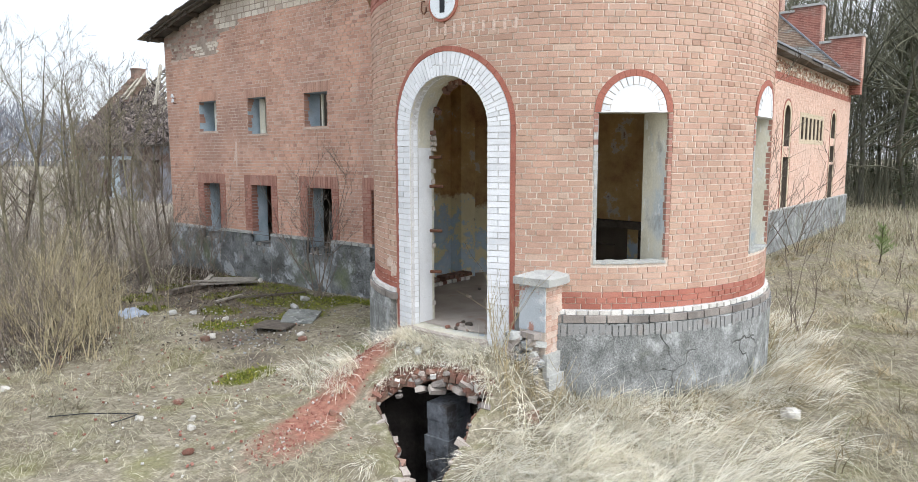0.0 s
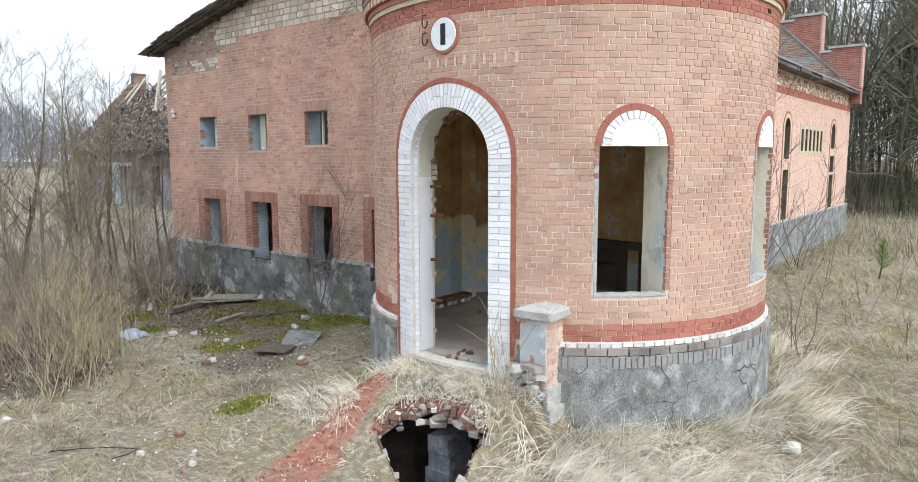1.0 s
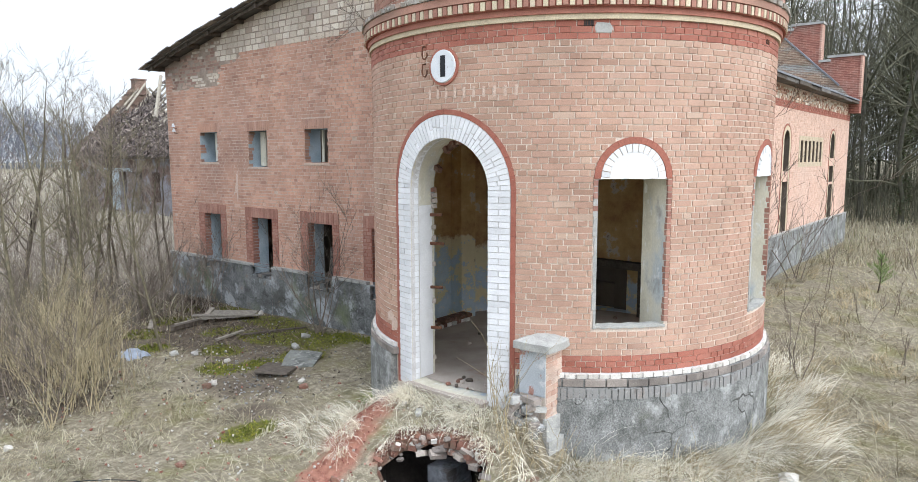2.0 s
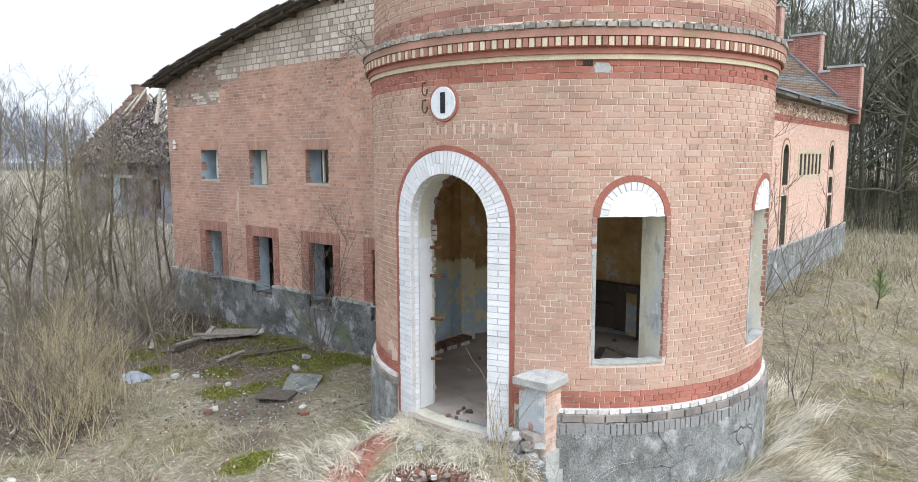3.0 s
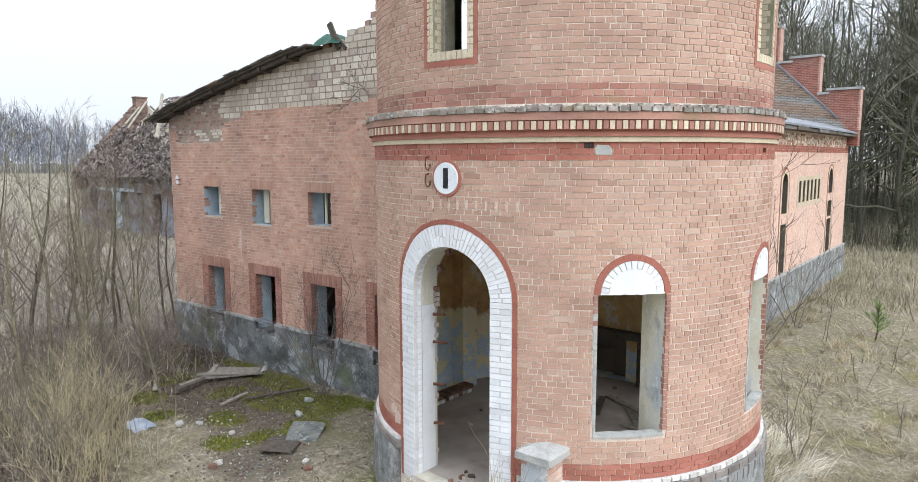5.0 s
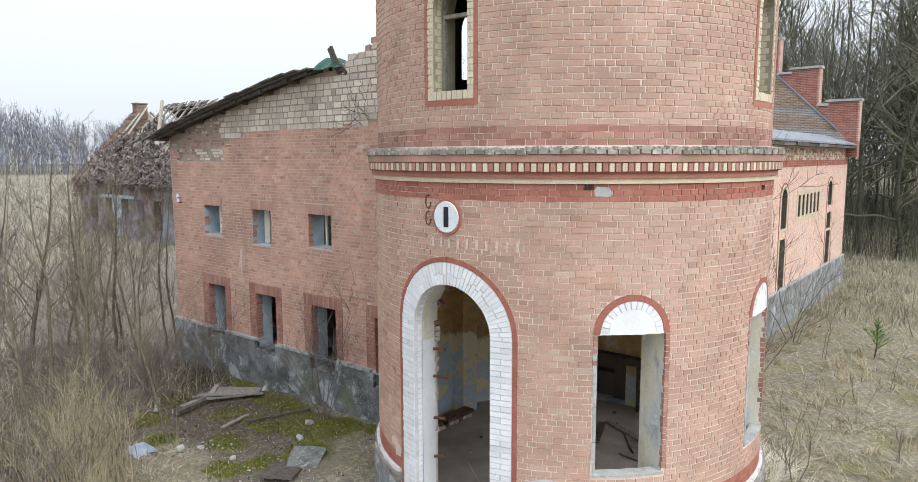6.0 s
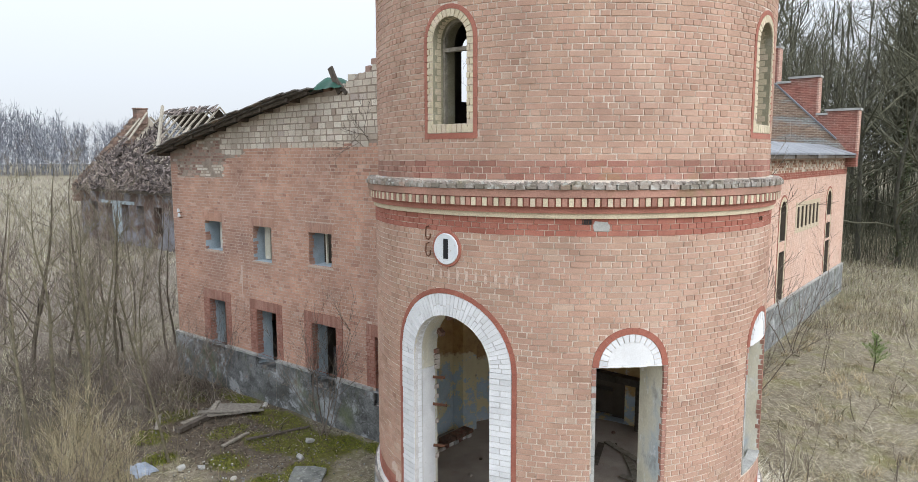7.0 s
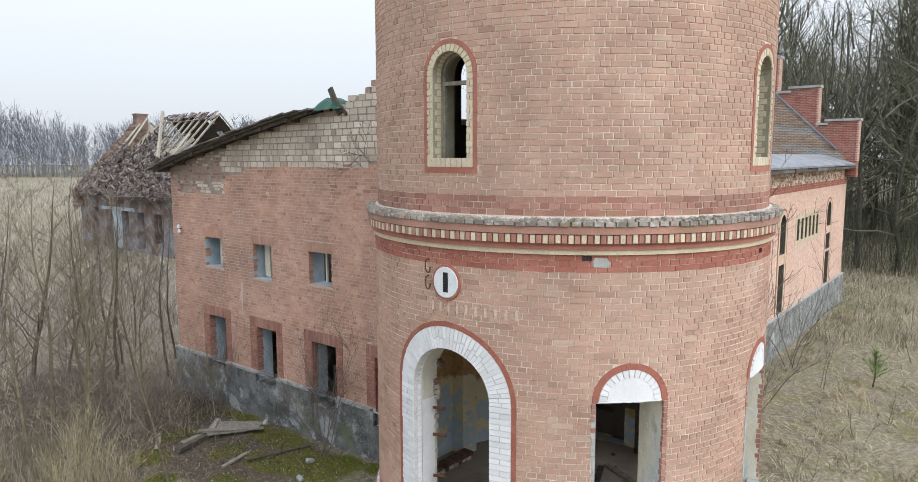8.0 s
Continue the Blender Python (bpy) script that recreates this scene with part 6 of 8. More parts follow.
# two rafters left leaning on the gable, and its brick verge
for d, u0, u1 in ((0.7, 0.45, 0.92), (1.5, 0.62, 1.0)):
    q = Mesh()
    q.tube([slope(u0, BY1 - 0.4 - d, 0.0), slope(u1, BY1 - 0.5 - d * 0.4, 0.05)], [0.10, 0.10], 4, cap=True)
    q.ob("rafter", M_PALEWOOD, barn)
q = Mesh()
q.tube([(BM + 0.2, BY1 - 1.1, BR - 0.3), (BM + 2.6, BY1 - 1.1, BR - 2.5)], [0.10, 0.10], 4, cap=True)
q.ob("rafter", M_PALEWOOD, barn)
q = Mesh()
for i in range(150):
    u = rr.random()
    x, y, z = slope(u, BY1 - 0.45, 0.0)
    for k in range(5):
        if rr.random() < 0.12 * k:
            continue
        w, h = rr.uniform(0.12, 0.28), 0.10
        zz = z + 0.10 - 0.26 * k + rr.uniform(-0.08, 0.08)
        q.box((x - w, y - rr.uniform(0.0, 0.10), zz - h), (x + w, y + 0.5, zz + h))
tagged(q.ob("brick_verge", mat("broken_verge_brick", [(0, (0.12, 0.09, 0.075)), (0.5, (0.20, 0.135, 0.107)), (1, (0.31, 0.24, 0.19))], 1.5, "island", 0.25), barn, "broken brick verge of the gable", fix=False), kind="stuff")
# rear slope seen from inside through the rafters
q = Mesh()
for i in range(8):
    for j in range(10):
        def bs(u, v):
            x, y, z = slope(0.25 + 0.74 * u, RY0 + 0.15 + (RY1 - RY0 - 0.6) * v, -0.12 + 0.05 * noise.noise((u * 6, v * 6, 3)))
            return (2 * BM - x, y, z)
        if noise.noise((i * 0.9, j * 0.8, 8)) > 0.38:
            continue
        q.face([bs(i / 8, j / 10), bs((i + 1) / 8, j / 10), bs((i + 1) / 8, (j + 1) / 10), bs(i / 8, (j + 1) / 10)])
q.ob("rear_slope", M_DWOOD, barn, "dark underside of the rear roof slope")
q = Mesh()
for j in range(26):
    for k in range(3):
        if rr.random() < 0.8:
            x, y, z = slope(1.0 - 0.025 * k, RY0 + 0.1 + (RY1 - RY0) * j / 26, 0.10)
            q.box((-0.2, -0.11, -0.012), (0.2, 0.11, 0.012), 0, Matrix.Translation((x, y, z)) @ Euler((rr.gauss(0, 0.15), radians(-42) + rr.gauss(0, 0.2), rr.gauss(0, 0.2))).to_matrix().to_4x4())
tagged(q.ob("ridge_tiles", M_TILE, barn, "last tiles along the ridge", fix=False), kind="stuff")


def tile_cover(u, y):
    k = (y - RY0) / (BY1 - RY0)
    top = 0.30 if k < 0 else (0.46 if k < 0.36 else (0.50 if k < 0.42 else (0.80 if k < 0.60 else 0.60 - 0.12 * k)))
    return u < top + 0.22 * noise.noise((u * 4, y * 0.8, 1))


q = Mesh()
for row in range(52):
    u = row / 52
    for c in range(100):
        y = BY0 + 0.1 + (BY1 - BY0 - 0.5) * (c + 0.5 * (row % 2)) / 100 + rr.gauss(0, 0.03)
        if not tile_cover(u, y) or noise.noise((u * 9, y * 0.9, 21)) > 0.30:
            continue
        wild = 0.08 + 0.30 * max(0, noise.noise((u * 6, y * 0.6, 12)))
        heap = 0.5 * max(0, noise.noise((u * 5, y * 0.5, 4))) * (1 - u)
        x = Matrix.Translation(slope(u + rr.gauss(0, 0.006), y, 0.10 + heap)) @ Euler((rr.gauss(0, wild), radians(-38) + rr.gauss(0, wild), rr.gauss(0, wild * 1.4))).to_matrix().to_4x4()
        q.box((-0.14, -0.075, -0.010), (0.14, 0.075, 0.010), 0, x)
for i in range(1500):
    u, y = rr.random() ** 1.3, rr.uniform(BY0, BY1 - 0.5)
    if tile_cover(u, y):
        l = rr.uniform(0.06, 0.3)
        x = Matrix.Translation(slope(u, y, 0.22 + rr.uniform(0, 0.25))) @ Euler((rr.gauss(0, 0.6), radians(-42) + rr.gauss(0, 0.5), rr.uniform(0, 6.28))).to_matrix().to_4x4()
        q.box((-l, -0.05, -0.015), (l, 0.05, 0.015), 0, x)
tagged(q.ob("roof_tiles", M_TILE, barn, "slipped and broken clay tiles", fix=False), kind="stuff")
q = Mesh()
q.face([slope(0.02, BY0, 0.0), slope(0.02, BY1 - 0.4, 0.0), slope(0.42, BY1 - 0.4, 0.0), slope(0.5, RY0 + 3, 0.0), slope(0.25, RY0, 0.0), slope(0.2, BY0, 0.0)])
q.ob("roof_boarding", M_DWOOD, barn, "dark rotten roof boarding")
q = Mesh()
q.box((BX0 - 0.5, BY0, BE - 0.42), (BX0 - 0.25, BY1, BE - 0.22))
q.ob("eaves_beam", M_DWOOD, barn)
# slab added across the barn to keep daylight out of its openings
q = Mesh()
q.box((BX0 + 0.5, BY0, 3.3), (BX1 - 0.5, BY1 - 0.4, 3.5))
q.ob("loft_floor", M_DWOOD, barn, "dark slab added to keep the barn openings in shade")
q = Mesh()
q.box((BX0 - 0.04, 41.3, 2.92), (BX0 + 0.02, 46.4, 3.15))
q.box((BX0 - 0.05, 43.25, 0.2), (BX0 + 0.02, 44.55, 2.9))
q.ob("door_lintel", M_BLUEGREY, barn, "pale limewashed door frame")

# ---------------------------------------------------------------- loose things on the ground
def board(x, y, yaw, l, w, h=0.035, tip=0.0, roll=0.0, lift=0.02, material=None, label="grey weathered plank lying on the mossy rubble"):
    q = Mesh()
    n = 6
    for i in range(n):
        a, b = -l / 2 + l * i / n, -l / 2 + l * (i + 1) / n
        q.box((a, -w / 2 + 0.006 * math.sin(i * 2), -h / 2), (b, w / 2 + 0.006 * math.cos(i * 3), h / 2), 0)
    m = pose(x, y, ground_z(x, y) + lift + h / 2, roll, tip, yaw)
    q.v = [tuple(m @ Vector(p)) for p in q.v]
    ob = q.ob("plank", material or M_WOOD)
    return tagged(ob, label, "plank", "planks before the facade")


M_PLANK = mat("silvered_plank", [(0.3, (0.15, 0.135, 0.115)), (0.7, (0.28, 0.26, 0.225))], 12, stains=[((0.16, 0.14, 0.12), 5, 0.52, 0.7, 0.6)])
board(-2.05, 8.45, 21, 1.05, 0.14, 0.09, 3, 0, 0.03, M_DWOOD, "dark square timber lying on the rubble")
board(-1.25, 8.35, -40, 1.3, 0.13, 0.025, 2, 3, 0.14, M_PLANK)
board(-1.1, 8.2, -33, 1.25, 0.14, 0.03, 0, -3, 0.09, M_PLANK)
board(-0.95, 8.45, -52, 1.2, 0.36, 0.025, 0, 4, 0.13, M_PLANK)
board(-1.35, 8.75, 42, 0.7, 0.10, 0.05, -9, 0, 0.14)
board(-1.75, 8.75, 8, 0.9, 0.12, 0.03, 0, 2, 0.05)
board(-1.1, 6.55, -16, 1.45, 0.08, 0.028, 2, 0, 0.03, M_DWOOD, "mossy dark batten on the ground")
board(-1.9, 7.0, 15, 0.8, 0.08, 0.04, 0, 0, 0.03)
board(-2.5, 9.2, 60, 0.9, 0.10, 0.03, 0, 0, 0.04)
M_SHEET = mat("lichened_grey_sheet", [(0.3, (0.10, 0.105, 0.10)), (0.7, (0.24, 0.25, 0.235))], 5, stains=[((0.42, 0.43, 0.40), 9, 0.55, 0.65, 0.7), ((0.13, 0.14, 0.05), 4, 0.55, 0.68, 0.6)], bump=0.7)
for x, y, yaw, tip, m, lab in ((-2.72, 4.22, 74, 5, M_DWOOD, "dark broken board panel lying on the ground"), (-2.12, 4.30, 78, -6, M_SHEET, "mossy grey sheet fragment lying on the ground")):
    q = Mesh()
    e = [(-0.36, -0.30), (0.33, -0.33), (0.38, -0.05), (0.34, 0.31), (0.02, 0.33), (-0.39, 0.28)]
    q.piece(e, 0, 0.035, lambda s, z, d: (s, z, d), 0.008, back=True)
    mm = pose(x, y, ground_z(x, y) + 0.04, 3, tip, yaw - 40)
    q.v = [tuple(mm @ Vector(p)) for p in q.v]
    tagged(q.ob("panel", m), lab, "panel", "panels on the ground")
q = Mesh()
for i in range(8):
    for j in range(8):
        def bp(u, v):
            return (-3.9 + (u - 0.5) * 0.42 + 0.05 * noise.noise((u * 5, v * 5, 6)), 7.15 + (v - 0.5) * 0.55 + 0.05 * noise.noise((u * 5, v * 5, 9)), ground_z(-3.9, 7.1) + 0.02 + 0.12 * (math.sin(u * 3.14) * math.sin(v * 3.14)) ** 0.6 + 0.07 * noise.noise((u * 5, v * 5, 2)))
        q.face([bp(i / 8, j / 8), bp((i + 1) / 8, j / 8), bp((i + 1) / 8, (j + 1) / 8), bp(i / 8, (j + 1) / 8)])
tagged(q.ob("plastic_sack", mat("pale_blue_plastic", [(0.3, (0.24, 0.285, 0.36)), (0.7, (0.38, 0.43, 0.51))], 5, rough=0.45), smooth=True), "crumpled pale blue plastic sack in the grass", "sack")
rr = random.Random(77)
M_CRUMB = mat("red_brick_crumb", [(0, (0.20, 0.08, 0.06)), (0.6, (0.31, 0.14, 0.11)), (1, (0.40, 0.24, 0.19))], 3, "island", 0.2)
STONES = [(-1.41, -3.95, 0.16, 0), (-3.24, -2.87, 0.06, 0), (-3.83, 4.50, 0.10, 0), (-3.98, 4.43, 0.10, 1), (-6.38, 1.78, 0.07, 0), (-5.96, 1.35, 0.06, 0), (-6.13, 1.09, 0.06, 0), (-5.77, 2.03, 0.08, 1), (-0.93, 5.68, 0.12, 2), (-1.60, 5.16, 0.11, 2), (-0.24, 8.28, 0.10, 0), (-0.95, 8.93, 0.13, 0), (-3.37, 6.62, 0.10, 2), (-3.63, 0.22, 0.055, 0), (-3.70, -0.10, 0.07, 2), (-3.08, 6.37, 0.09, 2), (-2.94, 5.47, 0.07, 0), (-6.94, 4.25, 0.07, 0), (-3.05, 3.06, 0.09, 1), (-4.9, 0.15, 0.06, 1), (-2.9, 3.3, 0.08, 0), (-6.5, 0.5, 0.07, 1)]
for x, y, s, k in STONES:
    q = Mesh()
    rock(q, (x, y, ground_z(x, y) + s * 0.3), s, rr)
    lab = ("pale limestone lump in the dry grass", "red brick fragment in the dry grass", "mossy grey stone on the ground")[k]
    tagged(q.ob("stone" if k != 1 else "brick_fragment", (M_LIME, M_VAULT, M_CONCG)[k]), lab, "stone", "stones on the ground")
q = Mesh()
for i in range(420):
    t = rr.uniform(0, len(RED_PATH) - 1.001)
    (ax, ay), (bx, by) = RED_PATH[int(t)], RED_PATH[int(t) + 1]
    x, y = ax + (bx - ax) * (t % 1) + rr.gauss(0, 0.16), ay + (by - ay) * (t % 1) + rr.gauss(0, 0.16)
    if i % 5 == 0:
        x, y = rr.uniform(-6.6, -3.4), rr.uniform(-0.6, 2.6)
    if inside(PIT, x, y):
        continue
    a, b = rr.uniform(0.004, 0.013), rr.uniform(0.004, 0.010)
    q.box((-a, -b, -0.01), (a, b, 0.012), 0 if rr.random() < 0.86 else 1, pose(x, y, ground_z(x, y) + 0.006, rr.uniform(-25, 25), rr.uniform(-25, 25), rr.uniform(0, 180)))
for i in range(300):  # pale chips strewn in the flattened grass
    x, y = rr.uniform(-7.2, -2.4), rr.uniform(-0.2, 6.5)
    if inside(PIT, x, y) or math.hypot(x, y) < 3.3:
        continue
    a, b = rr.uniform(0.006, 0.022), rr.uniform(0.005, 0.014)
    q.box((-a, -b, -0.01), (a, b, 0.012), rr.choice((0, 1, 1)), pose(x, y, ground_z(x, y) + 0.02, rr.uniform(-25, 25), rr.uniform(-25, 25), rr.uniform(0, 180)))
tagged(q.ob("brick_crumbs", [M_CRUMB, M_LIME], fix=False), "red brick dust and crumbs along the worn path", "rubble", kind="stuff")
q = Mesh()
for i in range(700):
    cx, cy, rx, ry = SOIL[3 + i % 4]
    x, y = cx + rr.gauss(0, 0.5) * rx, cy + rr.gauss(0, 0.5) * ry
    if x > -0.15:
        continue
    z = ground_z(x, y)
    q.box((-rr.uniform(0.006, 0.03), -0.010, -0.01), (rr.uniform(0.006, 0.025), 0.010, 0.010), rr.randrange(3), pose(x, y, z + 0.012, rr.uniform(-25, 25), rr.uniform(-25, 25), rr.uniform(0, 180)))
tagged(q.ob("rubble_litter", [M_GREYB, M_STONE, M_DWOOD], fix=False), "scattered chips of brick, mortar and wood", "rubble", kind="stuff")
# ---------------------------------------------------------------- vegetation
M_STRAW = mat("dry_straw_blades", [(0, (0.50, 0.44, 0.31)), (0.2, (0.74, 0.69, 0.57)), (0.6, (0.87, 0.83, 0.72)), (0.9, (0.93, 0.91, 0.83)), (1, (0.62, 0.60, 0.42))], 0.5, "island", 0.2, [((0.60, 0.52, 0.37), 0.55, 0.56, 0.70, 0.25)], rough=0.7, bump=0.0, grain=0.1)
M_TURF = mat("faded_turf_blades", [(0, (0.11, 0.09, 0.058)), (0.2, (0.23, 0.20, 0.135)), (0.5, (0.41, 0.37, 0.265)), (0.85, (0.63, 0.585, 0.455)), (1, (0.27, 0.28, 0.14))], 0.4, "island", 0.3, [((0.19, 0.145, 0.09), 0.42, 0.52, 0.66, 0.55), ((0.25, 0.25, 0.11), 0.8, 0.56, 0.70, 0.5)], rough=0.75, bump=0.0, grain=0.1)
M_FIELD = mat("pale_grey_field_grass", [(0, (0.17, 0.15, 0.125)), (0.4, (0.30, 0.275, 0.235)), (0.8, (0.44, 0.41, 0.36)), (1, (0.53, 0.50, 0.445))], 0.08, "island", 0.3, [((0.20, 0.17, 0.14), 0.09, 0.5, 0.65, 0.6)], rough=0.8, bump=0.0, grain=0.1)
M_OCHRE = mat("ochre_brown_grass", [(0, (0.20, 0.155, 0.085)), (0.5, (0.36, 0.295, 0.175)), (1, (0.54, 0.46, 0.31))], 0.5, "island", 0.2, rough=0.75, bump=0.0)
M_SCRUB = mat("grey_brown_scrub", [(0, (0.085, 0.07, 0.058)), (0.6, (0.245, 0.21, 0.175)), (1, (0.47, 0.42, 0.355))], 0.5, "island", 0.25, bump=0.0)
M_REED = mat("ochre_stems", [(0, (0.17, 0.145, 0.085)), (0.5, (0.37, 0.315, 0.195)), (1, (0.58, 0.50, 0.345))], 0.5, "island", 0.2, rough=0.8, bump=0.0)
M_BARK = mat("grey_brown_bark", [(0.3, (0.07, 0.058, 0.045)), (0.7, (0.16, 0.135, 0.105))], 9, stains=[((0.12, 0.13, 0.06), 3, 0.5, 0.7, 0.5)], bump=0.6)
M_TWIG = mat("brown_twigs", [(0, (0.07, 0.057, 0.048)), (0.6, (0.19, 0.158, 0.132)), (1, (0.33, 0.285, 0.24))], 0.6, "island", 0.2, bump=0.0)
M_GBARK = mat("greenish_sapling_bark", [(0.3, (0.10, 0.09, 0.06)), (0.7, (0.23, 0.205, 0.14))], 9, bump=0.4)
M_NEEDLE = mat("pine_needles", [(0, (0.11, 0.17, 0.06)), (1, (0.28, 0.36, 0.14))], 2, "island", 0.2, bump=0.0)
M_IVY = mat("ivy_leaves", [(0, (0.035, 0.05, 0.02)), (0.7, (0.08, 0.10, 0.04)), (1, (0.13, 0.14, 0.06))], 2, "island", 0.2, rough=0.5, bump=0.0)

M_WTWIG = mat("grey_olive_wood_twigs", [(0, (0.062, 0.064, 0.042)), (0.6, (0.128, 0.126, 0.09)), (1, (0.21, 0.205, 0.145))], 0.3, "island", 0.2, bump=0.0)
M_WBARK = mat("grey_wood_bark", [(0.3, (0.055, 0.055, 0.045)), (0.7, (0.115, 0.11, 0.088))], 5, stains=[((0.10, 0.11, 0.06), 1.5, 0.5, 0.7, 0.6)], bump=0.6)


def thin_blade(m, share):
    """Lets some light through thin dry blades."""
    nt = m.node_tree
    b, out = nt.nodes["Principled BSDF"], nt.nodes["Material Output"]
    tr = nt.nodes.new("ShaderNodeBsdfTranslucent")
    nt.links.new(b.inputs["Base Color"].links[0].from_socket, tr.inputs["Color"])
    mx = nt.nodes.new("ShaderNodeMixShader")
    mx.inputs[0].default_value = share
    nt.links.new(b.outputs[0], mx.inputs[1])
    nt.links.new(tr.outputs[0], mx.inputs[2])
    nt.links.new(mx.outputs[0], out.inputs["Surface"])


thin_blade(M_STRAW, 0.25)
thin_blade(M_TURF, 0.35)
M_FRESH = mat("fresh_green_blades", [(0, (0.12, 0.20, 0.03)), (0.6, (0.22, 0.30, 0.06)), (1, (0.40, 0.38, 0.16))], 1, "island", 0.2, rough=0.6, bump=0.0)
npr = np.random.RandomState(3)


def blades(name, root, azim, length, lean, curl, width, material, parent=None, seg=3):
    """Many bent, tapered blades as one mesh."""
    n = len(root)
    pts = np.zeros((n, seg + 1, 3))
    pts[:, 0] = root
    for k in range(seg):
        a = lean + curl * (k + 0.5) / seg
        st = length / seg
        pts[:, k + 1, 0] = pts[:, k, 0] + np.cos(azim) * np.sin(a) * st
        pts[:, k + 1, 1] = pts[:, k, 1] + np.sin(azim) * np.sin(a) * st
        pts[:, k + 1, 2] = pts[:, k, 2] + np.cos(a) * st
    tw = azim + np.pi / 2 + npr.uniform(-0.6, 0.6, n)
    side = np.stack([np.cos(tw), np.sin(tw), npr.uniform(-0.3, 0.3, n)], 1)
    tap = np.linspace(1, 0.15, seg + 1) ** 0.8
    w = (width[:, None] * tap[None] / 2)[:, :, None] * side[:, None]
    v = np.stack([pts - w, pts + w], 2).reshape(-1, 3)
    base = (np.arange(n) * (seg + 1) * 2)[:, None, None] + (np.arange(seg) * 2)[None, :, None] + np.array([0, 1, 3, 2])[None, None]
    f = base.reshape(-1, 4)
    me = bpy.data.meshes.new(name)
    me.vertices.add(len(v))
    me.vertices.foreach_set("co", v.ravel())
    me.loops.add(f.size)
    me.loops.foreach_set("vertex_index", f.ravel().astype(np.int32))
    me.polygons.add(len(f))
    me.polygons.foreach_set("loop_start", np.arange(0, f.size, 4, dtype=np.int32))
    me.polygons.foreach_set("loop_total", np.full(len(f), 4, dtype=np.int32))
    me.materials.append(material)
    me.update(calc_edges=True)
    ob = new(name, me)
    if parent:
        ob.parent = parent
    return ob


def on_ground(xy, dip=0.01):
    return np.array([(x, y, ground_z(x, y) - dip) for x, y in xy])


def open_ground(x, y):
    """False inside buildings, the tower and the pit."""
    if x > -0.12 and y > -0.12 and y < 13 and x < 25:
        return False
    if math.hypot(x, y) < 3.2 or inside(RIM, x, y):
        return False
    return not (-3.2 < x < -2.3 and -1.7 < y < -1.1)


def fan(n, r0, r1, a0, a1, power=1.0):
    """Points in a sector of the meadow, thinning out with the distance."""
    a = np.radians(npr.uniform(a0, a1, n))
    r = r0 * (r1 / r0) ** (npr.uniform(0, 1, n) ** power)
    return np.stack([-9.0 + r * np.cos(a), -5.0 + r * np.sin(a)], 1)


# matted turf
xy = np.concatenate([fan(160000, 3.0, 55, -9, 88), fan(7000, 1.0, 30, 92, 348)])
keep, ln = [], []
for x, y in xy:
    if not open_ground(x, y):
        continue
    bare = max(0.72 * blob(x, y, SOIL), 0.9 * blob(x, y, MOSS), 1.35 * red_mask(x, y)) if -8 < x < 1 and -3 < y < 14 else 0
    clump = 0.5 + 0.9 * noise.noise((x * 0.8, y * 0.8, 7)) + 0.4 * noise.noise((x * 2.6, y * 2.6, 3))
    if npr.rand() < bare or npr.rand() > 0.45 + clump:
        continue
    keep.append((x, y))
    long = 0.75 * ease(-1.2, -2.6, y) + 0.25 * ease(12, 16, y)
    rim = ease(0.15, 0.9, near_line(x, y, PIT + PIT[:1])) if -7 < x < -3 and -3 < y < 1.5 else 1
    ln.append((0.08 + 0.15 * max(0, clump)) * (0.75 + 1.1 * long) * npr.uniform(0.5, 1.5) * (0.5 + 0.5 * rim))
xy, ln = np.array(keep), np.array(ln)
n = len(xy)
d = np.hypot(xy[:, 0] + 9, xy[:, 1] + 5)
flow = np.array([4.5 * noise.noise((x * 0.9, y * 0.9, 11)) for x, y in xy])
lay_down = npr.uniform(0.75, 1.45, n)
tagged(blades("meadow_grass", on_ground(xy), flow + npr.normal(0, 1.1, n) + 2.2, ln * (1 + d / 60), lay_down, npr.uniform(0.2, 0.9, n), 0.0026 + 0.00062 * d, M_TURF), "matted faded dry meadow grass", "grass", kind="stuff")


def tussocks(spots, per, lo, hi, wide, drop=(0.9, 1.7), material=None, name="straw_tussocks", label="long bleached straw tussocks bending over", tilt=0.40, fan_out=0.6):
    root, azm, lnn, lean, curl = [], [], [], [], []
    for x, y, out, sc in spots:
        for _ in range(per):
            rx, ry = x + npr.normal(0, 0.10) * sc, y + npr.normal(0, 0.10) * sc
            if not open_ground(rx, ry):
                continue
            root.append((rx, ry, ground_z(rx, ry) - 0.02))
            azm.append(out + npr.normal(0, fan_out))
            lnn.append(npr.uniform(lo, hi) * sc)
            lean.append(abs(npr.normal(tilt, 0.3)))
            curl.append(npr.uniform(*drop))
    k = len(root)
    return tagged(blades(name, np.array(root), np.array(azm), np.array(lnn), np.array(lean), np.array(curl), np.full(k, wide) * npr.uniform(0.6, 1.3, k), material or M_STRAW, seg=5), label, "grass", kind="stuff")


